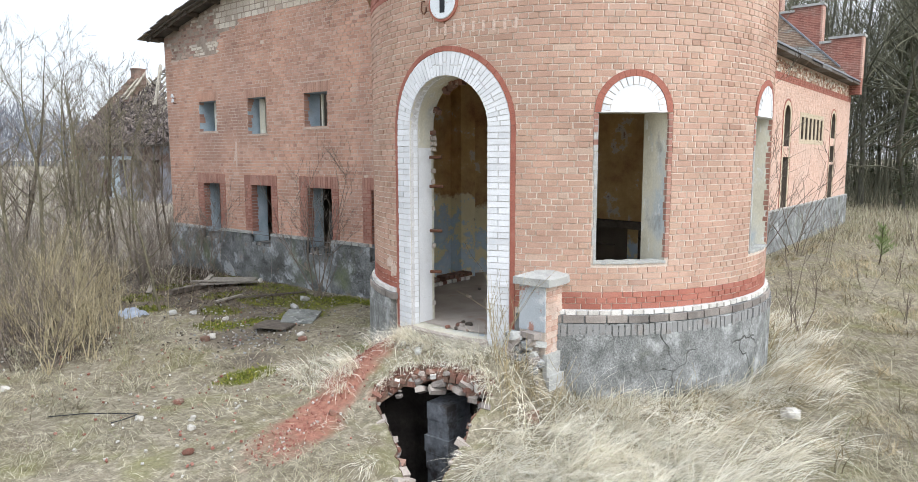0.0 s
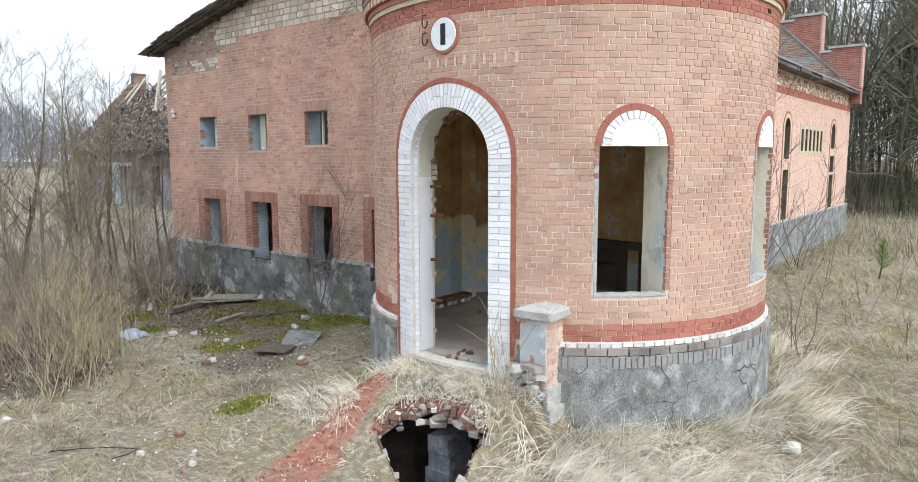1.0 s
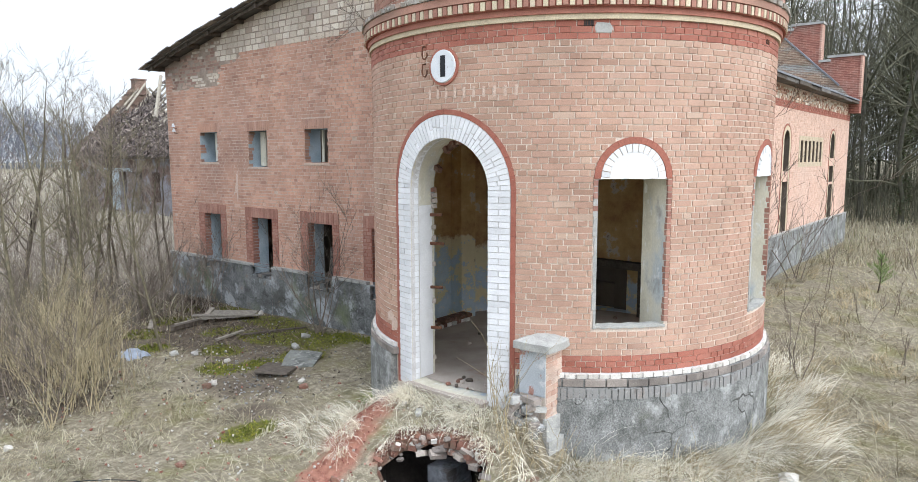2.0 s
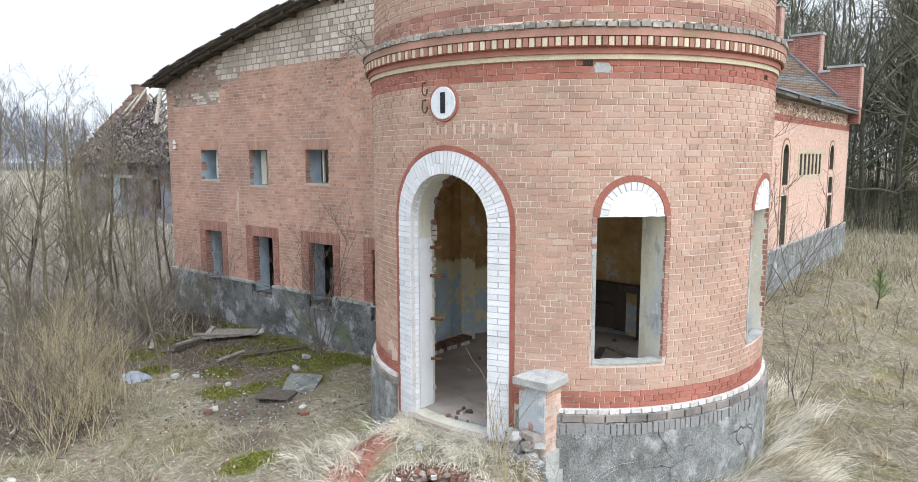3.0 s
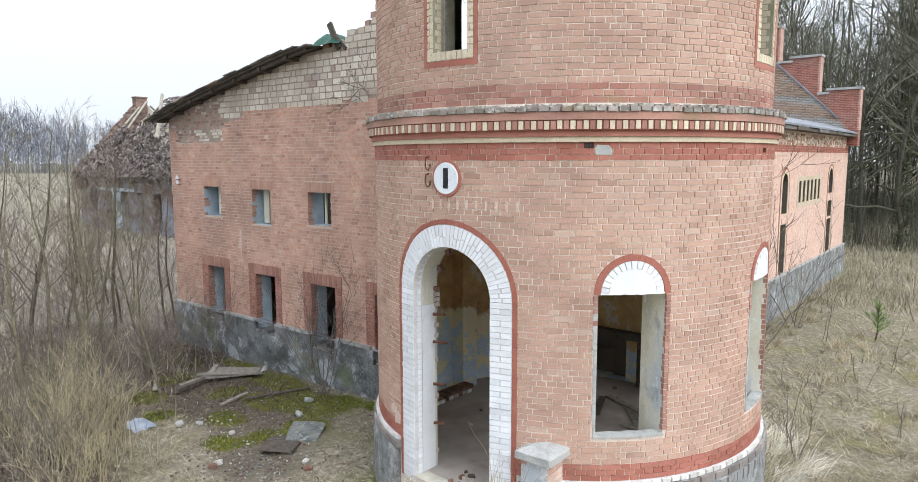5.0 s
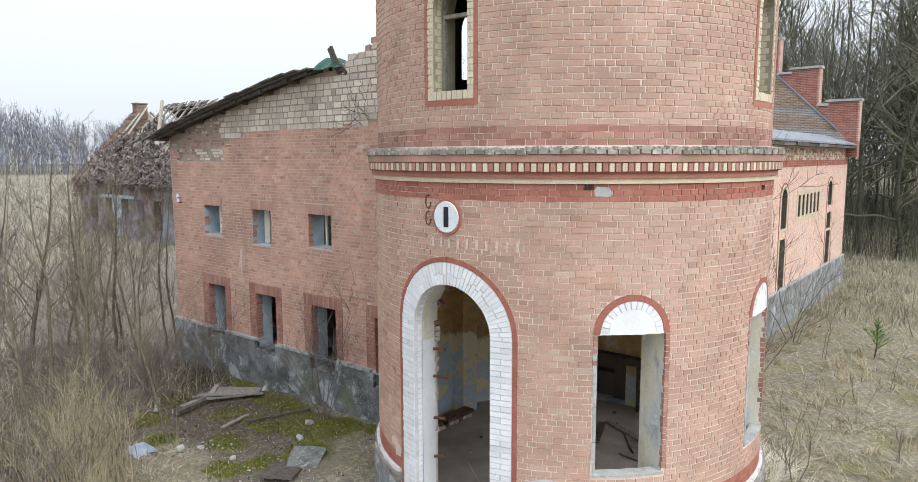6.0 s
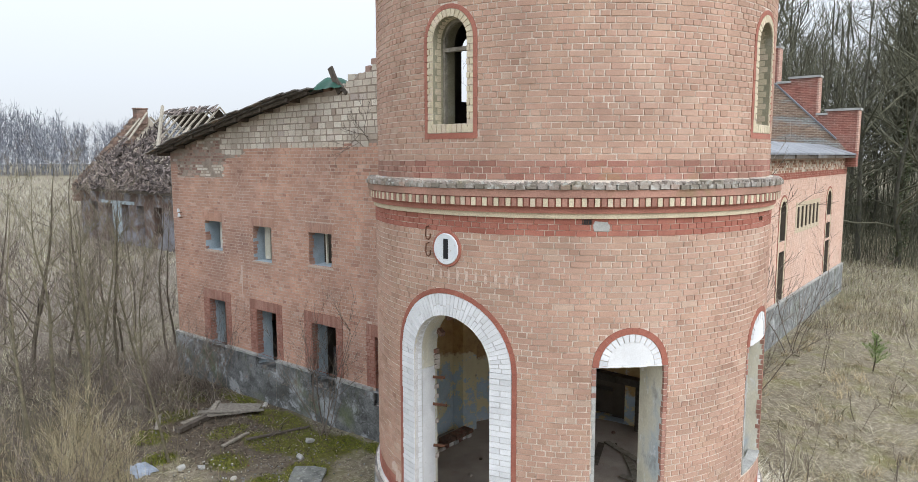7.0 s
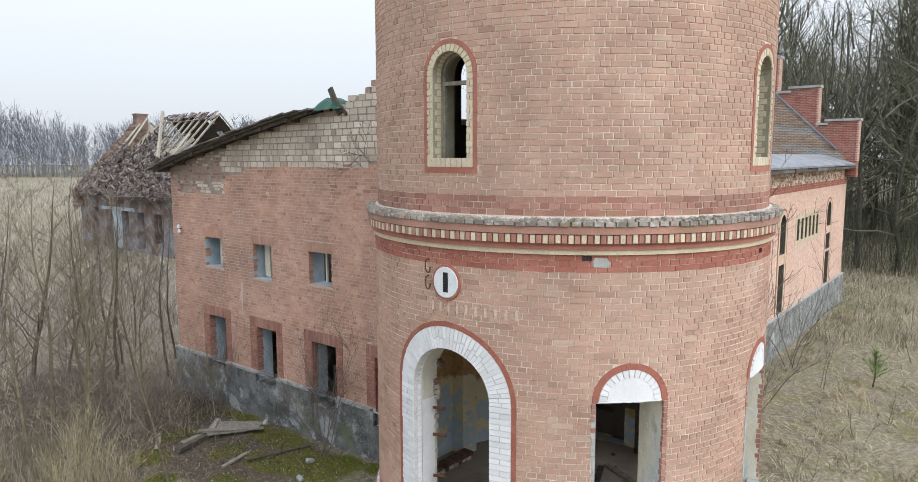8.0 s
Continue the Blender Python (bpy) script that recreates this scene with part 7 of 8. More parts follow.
spots = []
for a in np.arange(203, 335, 1.9):  # tufts hanging down from the foot of the plinth
    for r in (3.34, 3.66, 4.0):
        if npr.rand() < 0.85 - (r - 3.3) * 0.4:
            t = math.radians(a + npr.uniform(-1.5, 1.5))
            spots.append(((r + npr.uniform(-0.1, 0.1)) * math.cos(t), (r + npr.uniform(-0.1, 0.1)) * math.sin(t), t + npr.uniform(-0.9, 0.9), npr.uniform(0.45, 1.1)))
tussocks(spots[::3], 34, 0.45, 0.85, 0.009, (0.5, 1.1), M_OCHRE, tilt=0.85, fan_out=0.35)
tussocks([p for i, p in enumerate(spots) if i % 3], 34, 0.4, 0.85, 0.009, (0.5, 1.2), tilt=0.85, fan_out=0.35)
spots = []
for i in range(300):  # bleached mats beyond the pit
    x, y = npr.normal(-3.75, 1.05), npr.normal(-3.05, 0.85)
    if near_line(x, y, PIT + PIT[:1]) > 0.28 and open_ground(x, y):
        spots.append((x, y, npr.uniform(3.0, 5.6), npr.uniform(0.45, 1.0)))
tussocks(spots, 50, 0.35, 0.75, 0.009, (0.3, 0.9), tilt=1.0, fan_out=0.32)
spots = []
for i in range(60):  # short tufts on the sides of the pit
    x, y = npr.uniform(-6.2, -3.3), npr.uniform(-2.4, 0.2)
    if 0.12 < near_line(x, y, PIT + PIT[:1]) < 0.8:
        spots.append((x, y, npr.uniform(2.4, 4.6), npr.uniform(0.3, 0.6)))
tussocks(spots, 34, 0.25, 0.5, 0.007, (0.4, 1.1), tilt=0.9, fan_out=0.6)
spots = []
for i in range(45):  # before the post and right of the pit
    x, y = npr.uniform(-5.6, -3.1), npr.uniform(-4.2, -2.1)
    if near_line(x, y, PIT + PIT[:1]) > 0.35:
        spots.append((x, y, npr.uniform(3.4, 5.4), npr.uniform(0.45, 0.85)))
for i in range(60):  # bank above the pit
    x = npr.uniform(-3.6, -3.15)
    y = npr.uniform(-1.15, 0.55)
    spots.append((x, y, math.pi + npr.uniform(-0.5, 0.5), npr.uniform(0.30, 0.5)))
for (ax, ay), (bx, by) in zip(PIT[:7], PIT[1:8]):  # overhanging the broken edge
    for t in (0.1, 0.4, 0.7):
        x, y = ax + (bx - ax) * t, ay + (by - ay) * t
        spots.append((x + 0.16, y + 0.07, math.pi + 0.4 + npr.uniform(-0.5, 0.5), npr.uniform(0.26, 0.40)))
for i in range(50):
    x, y = npr.uniform(-4.6, -3.2), npr.uniform(0.4, 2.1)
    spots.append((x, y, npr.uniform(2, 5), npr.uniform(0.3, 0.55)))
tussocks(spots, 26, 0.45, 0.95, 0.008, (0.8, 1.6), tilt=0.55, fan_out=0.4)
spots = [(npr.uniform(-3, 14), npr.uniform(-9, -2.0), npr.uniform(0, 6.28), npr.uniform(0.5, 1.0)) for _ in range(420)]
spots += [(npr.uniform(4, 24), npr.uniform(-1.2, -0.3), 4.7 + npr.uniform(-0.8, 0.8), npr.uniform(0.5, 0.9)) for _ in range(140)]
tussocks(spots[::2], 18, 0.35, 0.7, 0.011, (1.1, 1.9), M_TURF)
tussocks(spots[1::2], 20, 0.3, 0.65, 0.012, (1.0, 1.9), M_OCHRE)
spots = [(npr.uniform(-8.5, -4.2), npr.uniform(2.6, 6.5), npr.uniform(0, 6.28), npr.uniform(0.4, 0.75)) for _ in range(170)]
tussocks(spots[:70], 26, 0.3, 0.6, 0.007, (0.5, 1.3), M_TURF, tilt=0.8)
tussocks(spots[70:], 26, 0.3, 0.6, 0.008, (0.8, 1.8), M_TURF, tilt=0.6)
spots = [(npr.uniform(-9.5, -1.2), npr.uniform(8.5, 22), npr.uniform(0, 6.28), npr.uniform(0.6, 1.2)) for _ in range(260)]
tussocks(spots, 18, 0.3, 0.7, 0.016, (0.5, 1.4), M_TURF, tilt=0.6)
spots = [(-2.72 + npr.normal(0, 0.08), 1.75 + npr.normal(0, 0.1), 3.4, npr.uniform(0.3, 0.5)) for _ in range(7)]
tussocks(spots, 14, 0.3, 0.6, 0.012, (0.6, 1.4), M_FRESH, "green_grass_tuft", "fresh yellow-green grass tuft beside the plinth")
# pale tall grass of the far field
xy = fan(26000, 26, 240, 35, 92, 0.9)
xy = np.array([p for p in xy if p[1] > 15 and not (BX0 - 1 < p[0] < BX1 + 1 and BY0 - 1 < p[1] < BY1 + 1)])
k = len(xy)
d = np.hypot(xy[:, 0] + 9, xy[:, 1] + 5)
tagged(blades("field_grass", on_ground(xy), npr.uniform(0, 6.28, k), npr.uniform(0.4, 0.9, k), npr.uniform(0, 0.3, k), npr.uniform(0.2, 0.9, k), 0.004 + 0.0008 * d, M_FIELD, seg=2), "pale standing dry grass of the field", "grass", kind="stuff")
xy = fan(14000, 26, 70, -8, 12, 1.0)
xy = np.array([p for p in xy if p[0] > 25 or p[1] < -0.3])
k = len(xy)
d = np.hypot(xy[:, 0] + 9, xy[:, 1] + 5)
tagged(blades("field_grass", on_ground(xy), npr.uniform(0, 6.28, k), npr.uniform(0.3, 0.6, k), npr.uniform(0, 0.5, k), npr.uniform(0.2, 1.2, k), 0.004 + 0.0006 * d, M_TURF, seg=2), "pale standing dry grass by the wood", "grass", kind="stuff")


def scatter(spots, n, lo=0.35):
    out = []
    while len(out) < n:
        cx, cy, rx, ry = spots[npr.randint(len(spots))]
        x, y = cx + npr.normal(0, 0.5) * rx, cy + npr.normal(0, 0.5) * ry
        if open_ground(x, y) and blob(x, y, spots) > lo * npr.rand():
            out.append((x, y))
    return np.array(out)


M_LITTER = mat("dead_leaf_litter", [(0, (0.035, 0.028, 0.022)), (0.5, (0.10, 0.078, 0.058)), (0.85, (0.20, 0.15, 0.105)), (1, (0.33, 0.29, 0.23))], 0.8, "island", 0.25, bump=0.0)
M_MOSS = mat("green_moss", [(0, (0.06, 0.08, 0.012)), (0.6, (0.16, 0.18, 0.025)), (1, (0.27, 0.26, 0.045))], 1.5, "island", 0.3, bump=0.0)
xy = scatter(SOIL[:4] + SOIL[6:7], 22000)
k = len(xy)
tagged(blades("leaf_litter", on_ground(xy, -0.006), npr.uniform(0, 6.28, k), 0.03 + 0.22 * npr.uniform(0, 1, k) ** 3, npr.uniform(0.9, 1.6, k), npr.uniform(-0.3, 0.3, k), npr.uniform(0.006, 0.03, k), M_LITTER, seg=2), "dead leaves and twigs on bare soil", "litter", kind="stuff")
xy = scatter(MOSS, 13000, 0.7)
k = len(xy)
tagged(blades("moss", on_ground(xy, 0.005), npr.uniform(0, 6.28, k), npr.uniform(0.015, 0.05, k), npr.uniform(0.0, 1.2, k), npr.uniform(0, 0.8, k), npr.uniform(0.012, 0.03, k), M_MOSS, seg=2), "cushions of yellow-green moss", "moss", kind="stuff")


# ---- shrubs and trees
def limb(mb, p, d, l, r, depth, rr, kids, up=0.15, wander=0.25, spread=0.7, shrink=0.55, fine=0.003):
    """A branch that wanders, tapers and forks."""
    n = 5 if depth > 1 else (4 if depth == 1 else 3)
    pts, rad = [p.copy()], [r]
    for i in range(n):
        d = (d + Vector((rr.gauss(0, wander), rr.gauss(0, wander), rr.gauss(0, wander) + up))).normalized()
        p = p + d * (l / n)
        pts.append(p.copy())
        rad.append(max(fine * 0.6, r * (1 - 0.62 * (i + 1) / n)))
    mb.tube(pts, rad, 6 if r > 0.08 else (4 if r > 0.02 else 3))
    if depth <= 0:
        return
    for _ in range(kids[depth - 1]):
        t = rr.uniform(0.25, 1.0)
        i = min(n - 1, int(t * n))
        q = pts[i].lerp(pts[i + 1], t * n - i)
        dd = (pts[i + 1] - pts[i]).normalized()
        s = Vector((rr.gauss(0, 1), rr.gauss(0, 1), rr.gauss(0.25, 0.6))).normalized()
        limb(mb, q, (dd + s * spread).normalized(), l * shrink * rr.uniform(0.6, 1.15), max(fine, rad[i] * 0.55), depth - 1, rr, kids, up, wander, spread, shrink, fine)


def shrub(name, label, category, x, y, h, stems, rr, material, kids=(4, 3), lean=0.35, r=0.014, group="", up=0.12, fine=0.0035, aim=None, spread=0.7):
    """A many-stemmed bare shrub rooted at (x, y)."""
    e = thing(name, label, category, (x, y, ground_z(x, y) - 0.05), group)
    for k in range(stems):
        q = Mesh()
        a = rr.uniform(0, 6.28) if aim is None else aim + rr.gauss(0, 0.7)
        d = Vector((math.cos(a) * lean * rr.uniform(0.3, 1.3), math.sin(a) * lean * rr.uniform(0.3, 1.3), 1)).normalized()
        limb(q, Vector((rr.gauss(0, 0.07), rr.gauss(0, 0.07), 0)), d, h * rr.uniform(0.65, 1.1), r * rr.uniform(0.7, 1.2), len(kids), rr, kids, up, 0.12, spread, 0.5, fine)
        q.ob("stem", material, e, fix=False, smooth=True)
    return e


rr = random.Random(12)
late_twigs()
# saplings between the barn and the house
def sapling(x, y, h, r, rr, material, lean=0.08):
    """A slender bare young tree: one wandering trunk with rising side branches."""
    e = thing("sapling", "slender bare young tree with fine grey-brown branches", "tree", (x, y, ground_z(x, y) - 0.05), "saplings by the house")
    t, c = Mesh(), Mesh()
    p, d = Vector((0, 0, 0)), Vector((rr.gauss(0, lean), rr.gauss(0, lean), 1)).normalized()
    pts, rad = [], []
    for i in range(13):
        pts.append(p.copy())
        rad.append(max(0.004, r * (1 - 0.078 * i)))
        d = (d + Vector((rr.gauss(0, 0.07), rr.gauss(0, 0.07), 0.08))).normalized()
        p = p + d * h / 12
    t.tube(pts, rad, 6)
    for i in range(int(4.6 * h)):
        u = rr.uniform(0.18, 1.0)
        k = min(11, int(u * 12))
        a = rr.uniform(0, 6.28)
        q = pts[k].lerp(pts[k + 1], u * 12 - k)
        limb(c, q, Vector((math.cos(a), math.sin(a), rr.uniform(0.5, 1.5))).normalized(), h * rr.uniform(0.12, 0.30) * (1.15 - 0.6 * u), max(0.004, rad[k] * 0.42), 2, rr, (4, 4), 0.07, 0.14, 0.6, 0.5, 0.0032)
    t.ob("trunk", material, e, smooth=True)
    c.ob("crown", M_TWIG if material is M_BARK else material, e, fix=False)
    return e


for x, y, h, r in ((-3.35, 7.1, 4.4, 0.032), (-2.2, 10.2, 4.6, 0.034), (-1.0, 14.6, 6.0, 0.055), (-0.6, 17.4, 6.4, 0.065), (0.15, 13.7, 5.4, 0.042), (-2.9, 15.4, 6.2, 0.075), (-0.2, 15.9, 5.6, 0.04), (1.2, 15.2, 5.2, 0.04), (-4.4, 14.0, 5.8, 0.05), (-3.6, 18.5, 6.4, 0.05), (1.0, 19.5, 6.0, 0.05), (-5.2, 11.5, 4.6, 0.034), (-1.9, 12.6, 4.4, 0.03), (2.0, 23, 6.2, 0.05), (-2.0, 22, 6.4, 0.05), (-6.0, 16.5, 6.0, 0.045), (0.7, 17.0, 5.2, 0.035), (-1.6, 16.4, 5.6, 0.04), (-4.9, 12.8, 5.2, 0.04)):
    sapling(x, y, h, r, rr, M_GBARK if h < 4.7 else M_BARK, 0.16 if h < 4.7 else 0.08)
for x, y, h, r in ((-3.9, 9.6, 5.0, 0.045), (-4.7, 10.6, 5.4, 0.05), (-3.1, 11.6, 5.2, 0.05), (-2.4, 13.2, 5.6, 0.05), (-6.6, 11.2, 5.2, 0.06), (-7.2, 12.6, 5.6, 0.05), (-1.7, 14.0, 5.4, 0.045), (-3.3, 13.0, 5.8, 0.055), (-5.8, 13.6, 5.6, 0.045), (-0.9, 13.4, 4.8, 0.04), (-3.8, 20.5, 5.8, 0.05), (-6.4, 19.0, 5.6, 0.05), (-8.0, 24.5, 6.0, 0.05)):
    sapling(x, y, h, r, rr, M_GBARK, 0.14)
# dense ochre thicket
for x, y, h in ((-6.3, 4.5, 1.3), (-6.1, 4.9, 1.6), (-5.9, 5.2, 1.5), (-5.6, 5.0, 1.2), (-5.5, 5.6, 1.6), (-5.9, 5.9, 1.7), (-6.4, 5.4, 1.6), (-5.2, 6.0, 1.4), (-5.0, 6.5, 1.5)):
    shrub("willow_shrub", "dense bare shrub of thin olive upright stems", "shrub", x + rr.uniform(-0.2, 0.2), y + rr.uniform(-0.2, 0.2), h * rr.uniform(0.6, 1.0), 7, rr, M_REED if h < 1.6 else M_TWIG, (6, 4), 0.42, 0.010, "shrub thicket", 0.06, 0.003, spread=0.75)
for i in range(34):
    x, y = rr.uniform(-7.3, -4.4), rr.uniform(5.4, 9.0)
    if x + y * 0.5 < -2.6:
        continue
    shrub("willow_shrub", "dense bare shrub of thin ochre upright stems", "shrub", x, y, rr.uniform(0.95, 1.6), 11, rr, M_REED if i % 3 else M_GBARK, (6, 4), 0.34, 0.009, "shrub thicket", 0.10, 0.0028, spread=0.7)
for i in range(17):
    x, y = rr.uniform(-5.5, 0.6), rr.uniform(9.5, 21)
    if x > -0.6 and y < 13.2:
        continue
    shrub("bramble_shrub", "low tangled bare brown shrub", "shrub", x, y, rr.uniform(1.0, 2.0), 7, rr, M_TWIG, (5, 5), 0.5, 0.011, "shrubs by the house", 0.08, 0.004)
n = 1300
xy = np.stack([npr.uniform(-8.0, -3.2, n), npr.uniform(5.0, 13.5, n)], 1)
xy = np.array([p for p in xy if p[0] + 0.35 * p[1] < -1.9 + npr.uniform(-0.9, 0.5) and p[0] + p[1] * 0.5 > -3.2])
k = len(xy)
tagged(blades("reed_stems", on_ground(xy), npr.uniform(0, 6.28, k), npr.uniform(0.5, 1.35, k), npr.uniform(0, 0.25, k), npr.uniform(0, 0.5, k), npr.uniform(0.005, 0.010, k), M_REED, seg=3), "thin ochre dry stems of a thicket", "reeds", kind="stuff")
n = 13000
xy = np.stack([npr.uniform(-16, 10, n), 9.0 + 22 * npr.uniform(0, 1, n) ** 1.2], 1)
xy = np.array([p for p in xy if blob(p[0], p[1], SCRUB) > npr.rand() * 0.7 and open_ground(*p)])
k = len(xy)
d = np.hypot(xy[:, 0] + 9, xy[:, 1] + 5)
tagged(blades("scrub", on_ground(xy), npr.uniform(0, 6.28, k), npr.uniform(0.25, 0.95, k), npr.uniform(0.1, 1.2, k), npr.uniform(-0.3, 0.8, k), 0.003 + 0.0005 * d, M_SCRUB, seg=3), "low tangle of grey-brown bramble stems", "scrub", kind="stuff")
for i in range(16):
    x, y = rr.uniform(-8, 6), rr.uniform(21, 40)
    if y > 30 and x > 5:
        continue
    shrub("field_shrub", "bare grey-brown bush in the pale field", "shrub", x, y, rr.uniform(1.8, 3.6), 6, rr, M_TWIG, (5, 5), 0.45, 0.02, "bushes in the field", 0.08, 0.007)
# shrub before the facade, shrubs by the wing, twigs by the post
shrub("bare_shrub", "bare reddish shrub growing before the brick facade", "shrub", -0.45, 5.75, 2.8, 10, rr, M_TWIG, (5, 5), 0.45, 0.013, "", 0.08, 0.004)
shrub("bare_shrub", "large bare shrub spreading against the wing wall", "shrub", 7.6, -0.9, 4.4, 4, rr, M_TWIG, (4, 4, 4), 0.35, 0.026, "shrubs by the wing", 0.06, 0.006, aim=0.0)
shrub("bare_shrub", "bare shrub beside the wing plinth", "shrub", 5.2, -1.3, 3.6, 3, rr, M_TWIG, (5, 4), 0.35, 0.018, "shrubs by the wing", 0.10, 0.005)
shrub("bare_shrub", "bare shrub near the wing door", "shrub", 12.8, -0.8, 3.2, 5, rr, M_TWIG, (5, 4), 0.4, 0.018, "shrubs by the wing", 0.06, 0.006)
for x, y, h in ((2.4, -3.25, 1.7), (2.9, -3.0, 1.1), (11.1, -1.9, 1.9), (7.7, -3.3, 0.9), (13.5, -4.6, 1.2), (9.5, -3.8, 0.9), (16.0, -3.6, 1.5), (5.2, -4.4, 0.8)):
    shrub("seedling", "thin bare seedling in the dry grass", "tree", x, y, h, 2, rr, M_TWIG, (4, 3), 0.25, 0.011, "seedlings in the meadow", 0.1, 0.004)
for x, y, h in ((-3.55, -1.28, 1.1), (-3.75, -1.50, 1.0), (-3.25, -1.05, 0.8), (-4.0, -1.62, 0.7), (-3.4, -1.9, 0.7)):
    shrub("dry_weed", "dry pale weed stalks beside the pit", "weed", x, y, h, 4, rr, M_OCHRE, (3,), 0.3, 0.006, "weeds by the pit", 0.05, 0.003)

# young pine
pine = thing("young_pine", "small green pine in the dry meadow", "tree", (12.3, -3.1, ground_z(12.3, -3.1)))
q = Mesh()
q.tube([(0.12, 0.05, 0), (0.02, 0.0, 0.35), (0, 0, 0.8), (0.02, 0, 1.25)], [0.022, 0.02, 0.014, 0.006], 6)
q.ob("trunk", M_BARK, pine)
root, azm, lnn, lean = [], [], [], []
for lev in range(6):
    for b in range(5):
        if npr.rand() < 0.2:
            continue
        a, z, l = b * 1.26 + npr.uniform(-0.5, 0.5), 0.30 + lev * 0.14 + npr.uniform(-0.06, 0.06), (0.44 - lev * 0.05) * npr.uniform(0.55, 1.15)
        for t in range(110):
            u = npr.rand() * l
            root.append((math.cos(a) * u, math.sin(a) * u, z + 0.8 * u))
            azm.append(a + npr.normal(0, 1.2))
            lnn.append(npr.uniform(0.07, 0.13))
            lean.append(npr.uniform(0.2, 1.6))
k = len(root)
blades("needles", np.array(root), np.array(azm), np.array(lnn), np.array(lean), np.full(k, 0.2), np.full(k, 0.007), M_NEEDLE, pine, 2)


def forest_tree(rr, h, r, ivy):
    """A tall bare tree: trunk, crown of limbs and twigs, ivy on the bole."""
    e = thing("bare_tree", "tall bare deciduous tree at the wood edge", "tree", group="trees of the wood")
    q, c = Mesh(), Mesh()
    p, d, pts, rad = Vector((0, 0, -0.2)), Vector((0, 0, 1)), [], []
    for i in range(10):
        pts.append(p.copy())
        rad.append(r * (1 - 0.085 * i) * (1.35 if i == 0 else 1))
        d = (d + Vector((rr.gauss(0, 0.11), rr.gauss(0, 0.11), 0.12))).normalized()
        p = p + d * h * 0.085
    q.tube(pts, rad, 8)
    for i in range(15):
        t = rr.uniform(0.16, 0.99)
        k = min(8, int(t * 9))
        s = pts[k].lerp(pts[k + 1], t * 9 - k)
        a = rr.uniform(0, 6.28)
        up = 0.2 + 0.8 * t
        limb(c, s, Vector((math.cos(a), math.sin(a), up)).normalized(), h * rr.uniform(0.24, 0.40), rad[k] * 0.5, 3, rr, (4, 4, 3), 0.09, 0.2, 0.8, 0.55, 0.012)
    q.ob("trunk", M_WBARK, e, smooth=True)
    c.ob("crown", M_WTWIG, e, fix=False)
    if ivy:
        n = 900
        z = npr.uniform(0.0, h * ivy, n)
        a = npr.uniform(0, 6.28, n)
        rad2 = r * 1.15 + npr.uniform(0, 0.35, n) * (1 - z / (h * ivy)) + 0.05
        root = np.stack([rad2 * np.cos(a), rad2 * np.sin(a), z], 1)
        blades("ivy", root, a, npr.uniform(0.14, 0.28, n), npr.uniform(0.6, 1.8, n), np.full(n, 0.5), npr.uniform(0.10, 0.18, n), M_IVY, e, 2)
    return e


kinds = [forest_tree(random.Random(40 + i), 21 + 2 * i, 0.15 + 0.025 * i, (0.3, 0.45, 0, 0.55, 0.35)[i]) for i in range(5)]
spots = []
for i in range(4):
    for j in range(9):
        spots.append((36.5 + i * 6.5 + rr.uniform(-2.5, 2.5), -13 + j * 5.0 + rr.uniform(-2, 2)))
spots += [(34.5, -1.2), (36.0, 1.0), (33.5, 3.2), (38.5, -3.0), (35.5, 6.0)]
for i, (x, y) in enumerate(spots):
    m = pose(x, y, ground_z(x, y), 0, 0, rr.uniform(0, 360)) @ Matrix.Scale(rr.uniform(0.62, 0.92), 4)
    if i < 5:
        kinds[i].matrix_basis = m
    else:
        t = copy_thing(kinds[i % 5], m)
        t.matrix_basis = m
# undergrowth of the wood
n = 15000
xy = np.stack([34 + 60 * npr.uniform(0, 1, n) ** 1.5, npr.uniform(-16, 30, n)], 1)
d = npr.uniform(0, 1, n)
tagged(blades("wood_undergrowth", on_ground(xy), npr.uniform(0, 6.28, n), 1.0 + 6.5 * d ** 2.5, npr.uniform(0, 0.35, n), npr.uniform(-0.2, 0.5, n), 0.015 + 0.025 * npr.uniform(0, 1, n), M_WTWIG, seg=3), "tangled brown undergrowth at the wood edge", "undergrowth", kind="stuff")


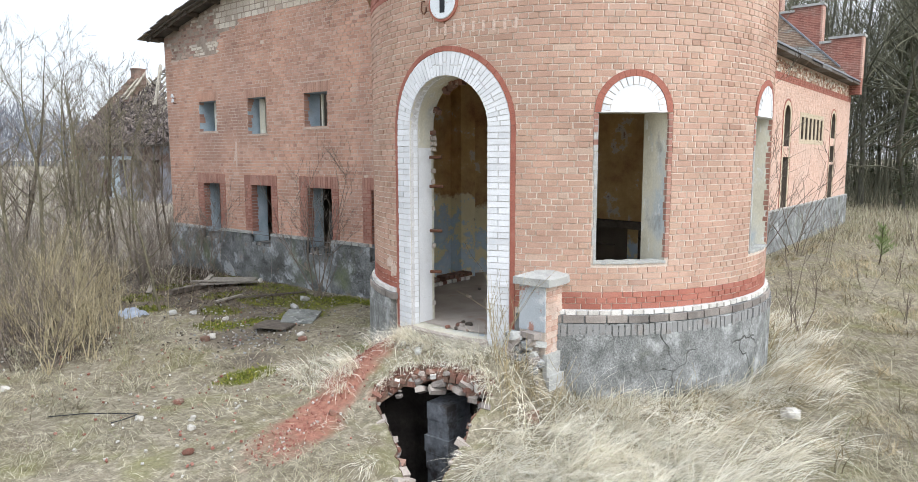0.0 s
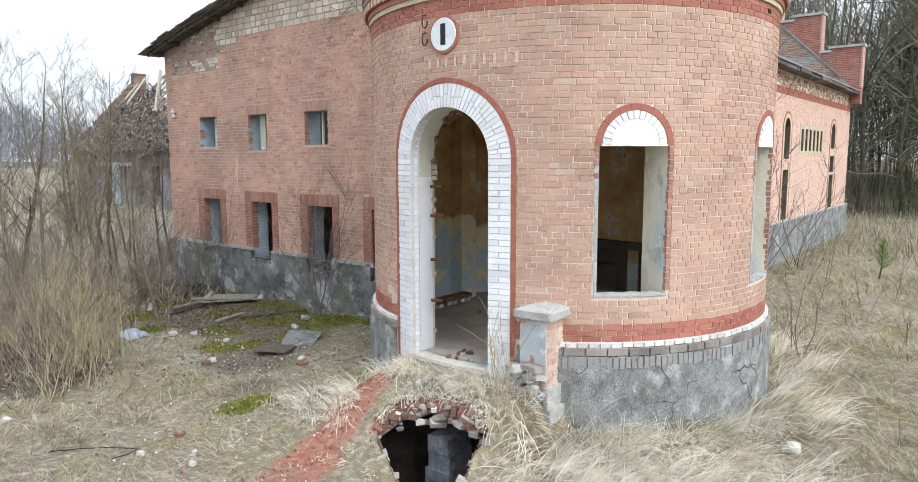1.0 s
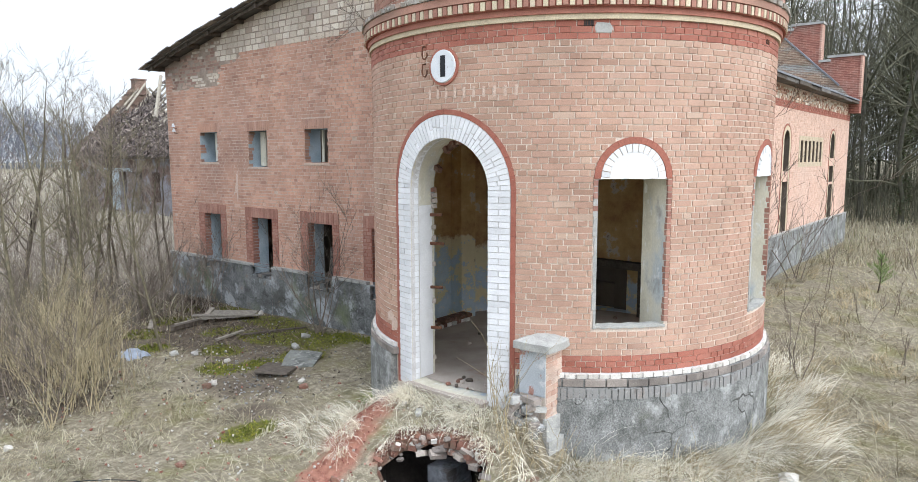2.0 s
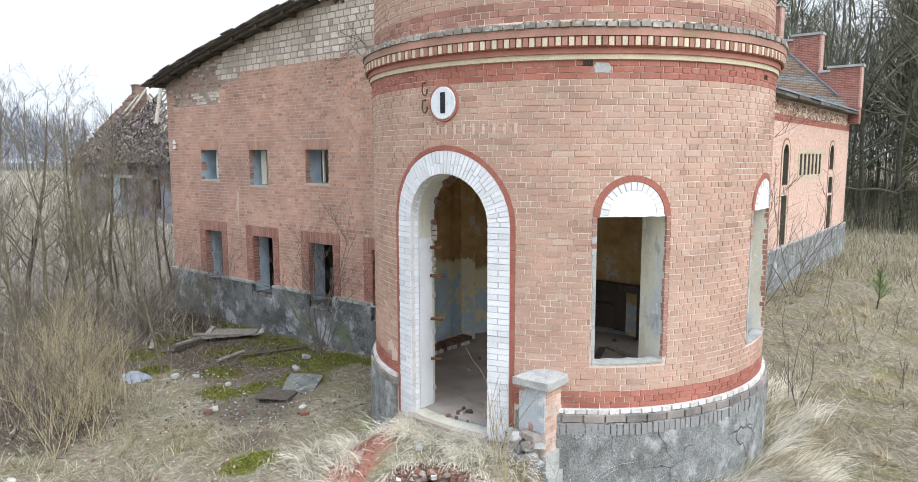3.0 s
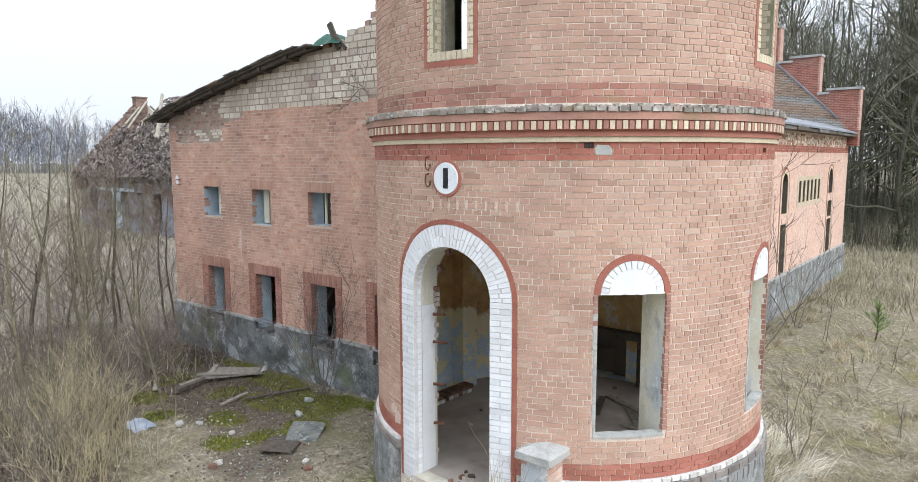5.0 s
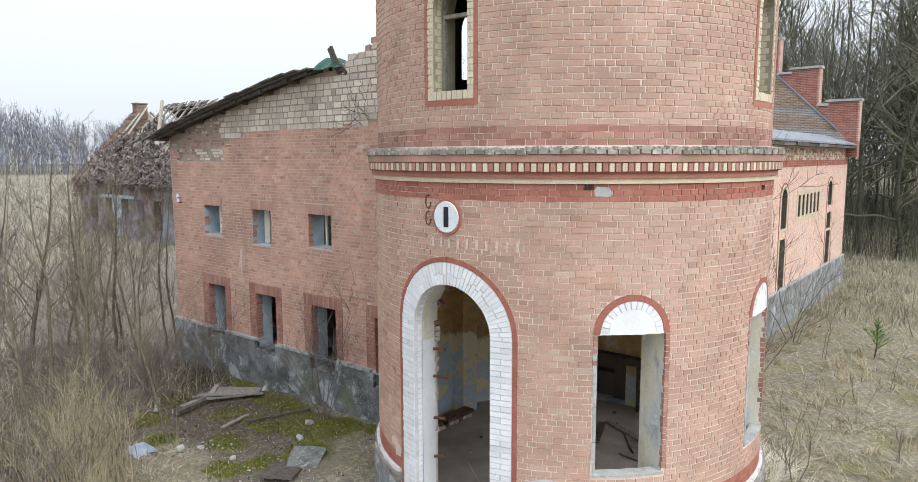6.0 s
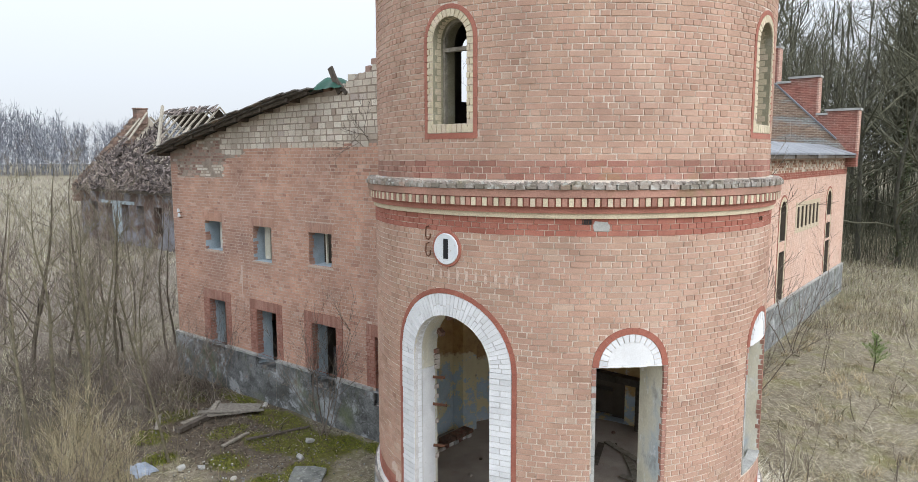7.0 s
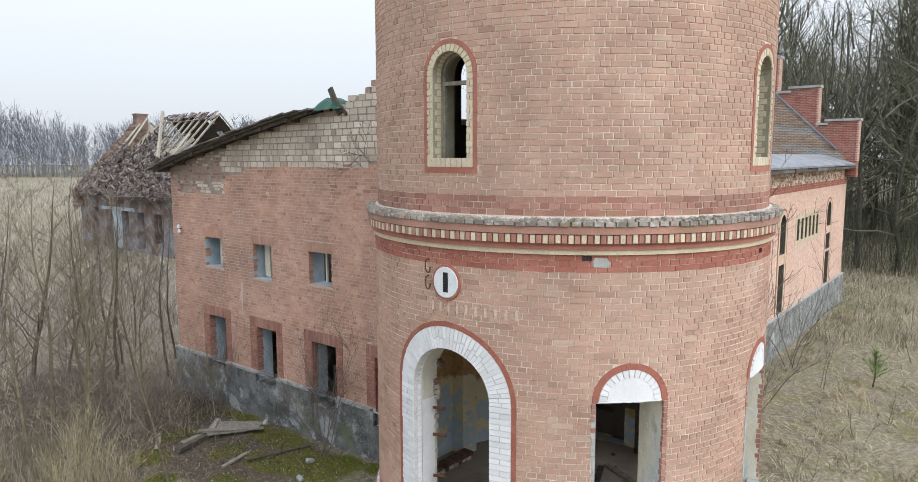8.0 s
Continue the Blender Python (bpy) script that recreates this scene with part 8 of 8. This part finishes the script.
# far woods: many small bare trees with rounded crowns
def far_wood(name, n, r0, r1, a0, a1, h0, h1, seed, material, label, twigs=46, thick=0.02, foot=0.14):
    rs = np.random.RandomState(seed)
    root, azm, lnn, lean, curl, wid = [], [], [], [], [], []
    for _ in range(n):
        a, r = math.radians(rs.uniform(a0, a1)), rs.uniform(r0, r1)
        x, y = -9 + r * math.cos(a), -5 + r * math.sin(a)
        h = rs.uniform(h0, h1) * (0.85 + 0.3 * noise.noise((a * 9, 0, 0)))
        z = ground_z(x, y)
        root.append((x, y, z)); azm.append(rs.uniform(0, 6.28)); lnn.append(h * 0.6); lean.append(rs.uniform(0, 0.06)); curl.append(0.1); wid.append(h * thick * 0.45)
        for _ in range(twigs):
            t = foot + (0.94 - foot) * rs.uniform(0, 1) ** 0.85
            w = 0.30 * h * math.sqrt(max(0.12, 1 - ((t - 0.58) / 0.42) ** 2))
            root.append((x + rs.normal(0, 0.12) * w, y + rs.normal(0, 0.12) * w, z + h * t))
            azm.append(rs.uniform(0, 6.28)); lnn.append(w * rs.uniform(0.4, 0.9)); lean.append(rs.uniform(0.2, 1.7)); curl.append(rs.uniform(-0.5, 0.6)); wid.append(h * thick * rs.uniform(0.18, 0.5))
    return tagged(blades(name, np.array(root), np.array(azm), np.array(lnn), np.array(lean), np.array(curl), np.array(wid), material, seg=2), label, "wood", kind="stuff")


# the blue-grey of distance haze is put into the twig colour
M_FARTWIG = mat("far_hazed_twigs", [(0, (0.11, 0.12, 0.14)), (0.6, (0.165, 0.175, 0.205)), (1, (0.23, 0.24, 0.275))], 0.05, "island", 0.2, bump=0.0)
far_wood("far_wood", 620, 290, 390, 41, 77, 21, 30, 1, M_FARTWIG, "distant bare wood beyond the field, tinted grey-blue for haze", 70, 0.022)
far_wood("far_wood", 950, 272, 300, 41, 77, 6, 15, 2, M_FARTWIG, "low distant scrub before the wood, tinted grey-blue for haze", 34, 0.036, 0.0)
far_wood("deep_wood", 640, 58, 115, -14, 32, 17, 28, 3, M_WTWIG, "dark depth of the bare wood behind the wing", 70, 0.019)

# black cable end in the grass
q = Mesh()
pts = [(-7.02, 2.62), (-6.75, 2.35), (-6.55, 2.2), (-6.38, 1.95), (-6.38, 1.8), (-6.55, 1.75), (-6.66, 1.85)]
q.tube([(x, y, ground_z(x, y) + 0.06 + 0.02 * math.sin(i * 1.7)) for i, (x, y) in enumerate(pts)], [0.006] * len(pts), 5, cap=True)
tagged(q.ob("cable", M_BLACK), "piece of black cable lying in the grass", "cable")
# ---------------------------------------------------------------- bricks laid one by one on the tower front
brick_data = {}
for a, b, c, d in piece_rects:
    key = (round((b - a) * 66), round((d - c) * 330))
    if key not in brick_data:
        q = Mesh()
        w, h = (b - a) / 2, (d - c) / 2
        q.piece([(-w, -h), (w, -h), (w, h), (-w, h)], -0.012, 0.0, lambda s, z, dd: (s, -dd, z), 0.004, back=True)
        ob = q.ob("brick", M_TBP, tower_wall)
        brick_data[key] = ob.data
    else:
        ob = new("brick", brick_data[key])
        ob.parent = tower_wall
    s, z = (a + b) / 2, (c + d) / 2
    th = math.pi + s / R
    r = R + rng.uniform(-0.003, 0.003)
    ob.matrix_basis = Matrix.Translation((r * math.cos(th), r * math.sin(th), z)) @ Matrix.Rotation(th + math.pi / 2, 4, "Z")
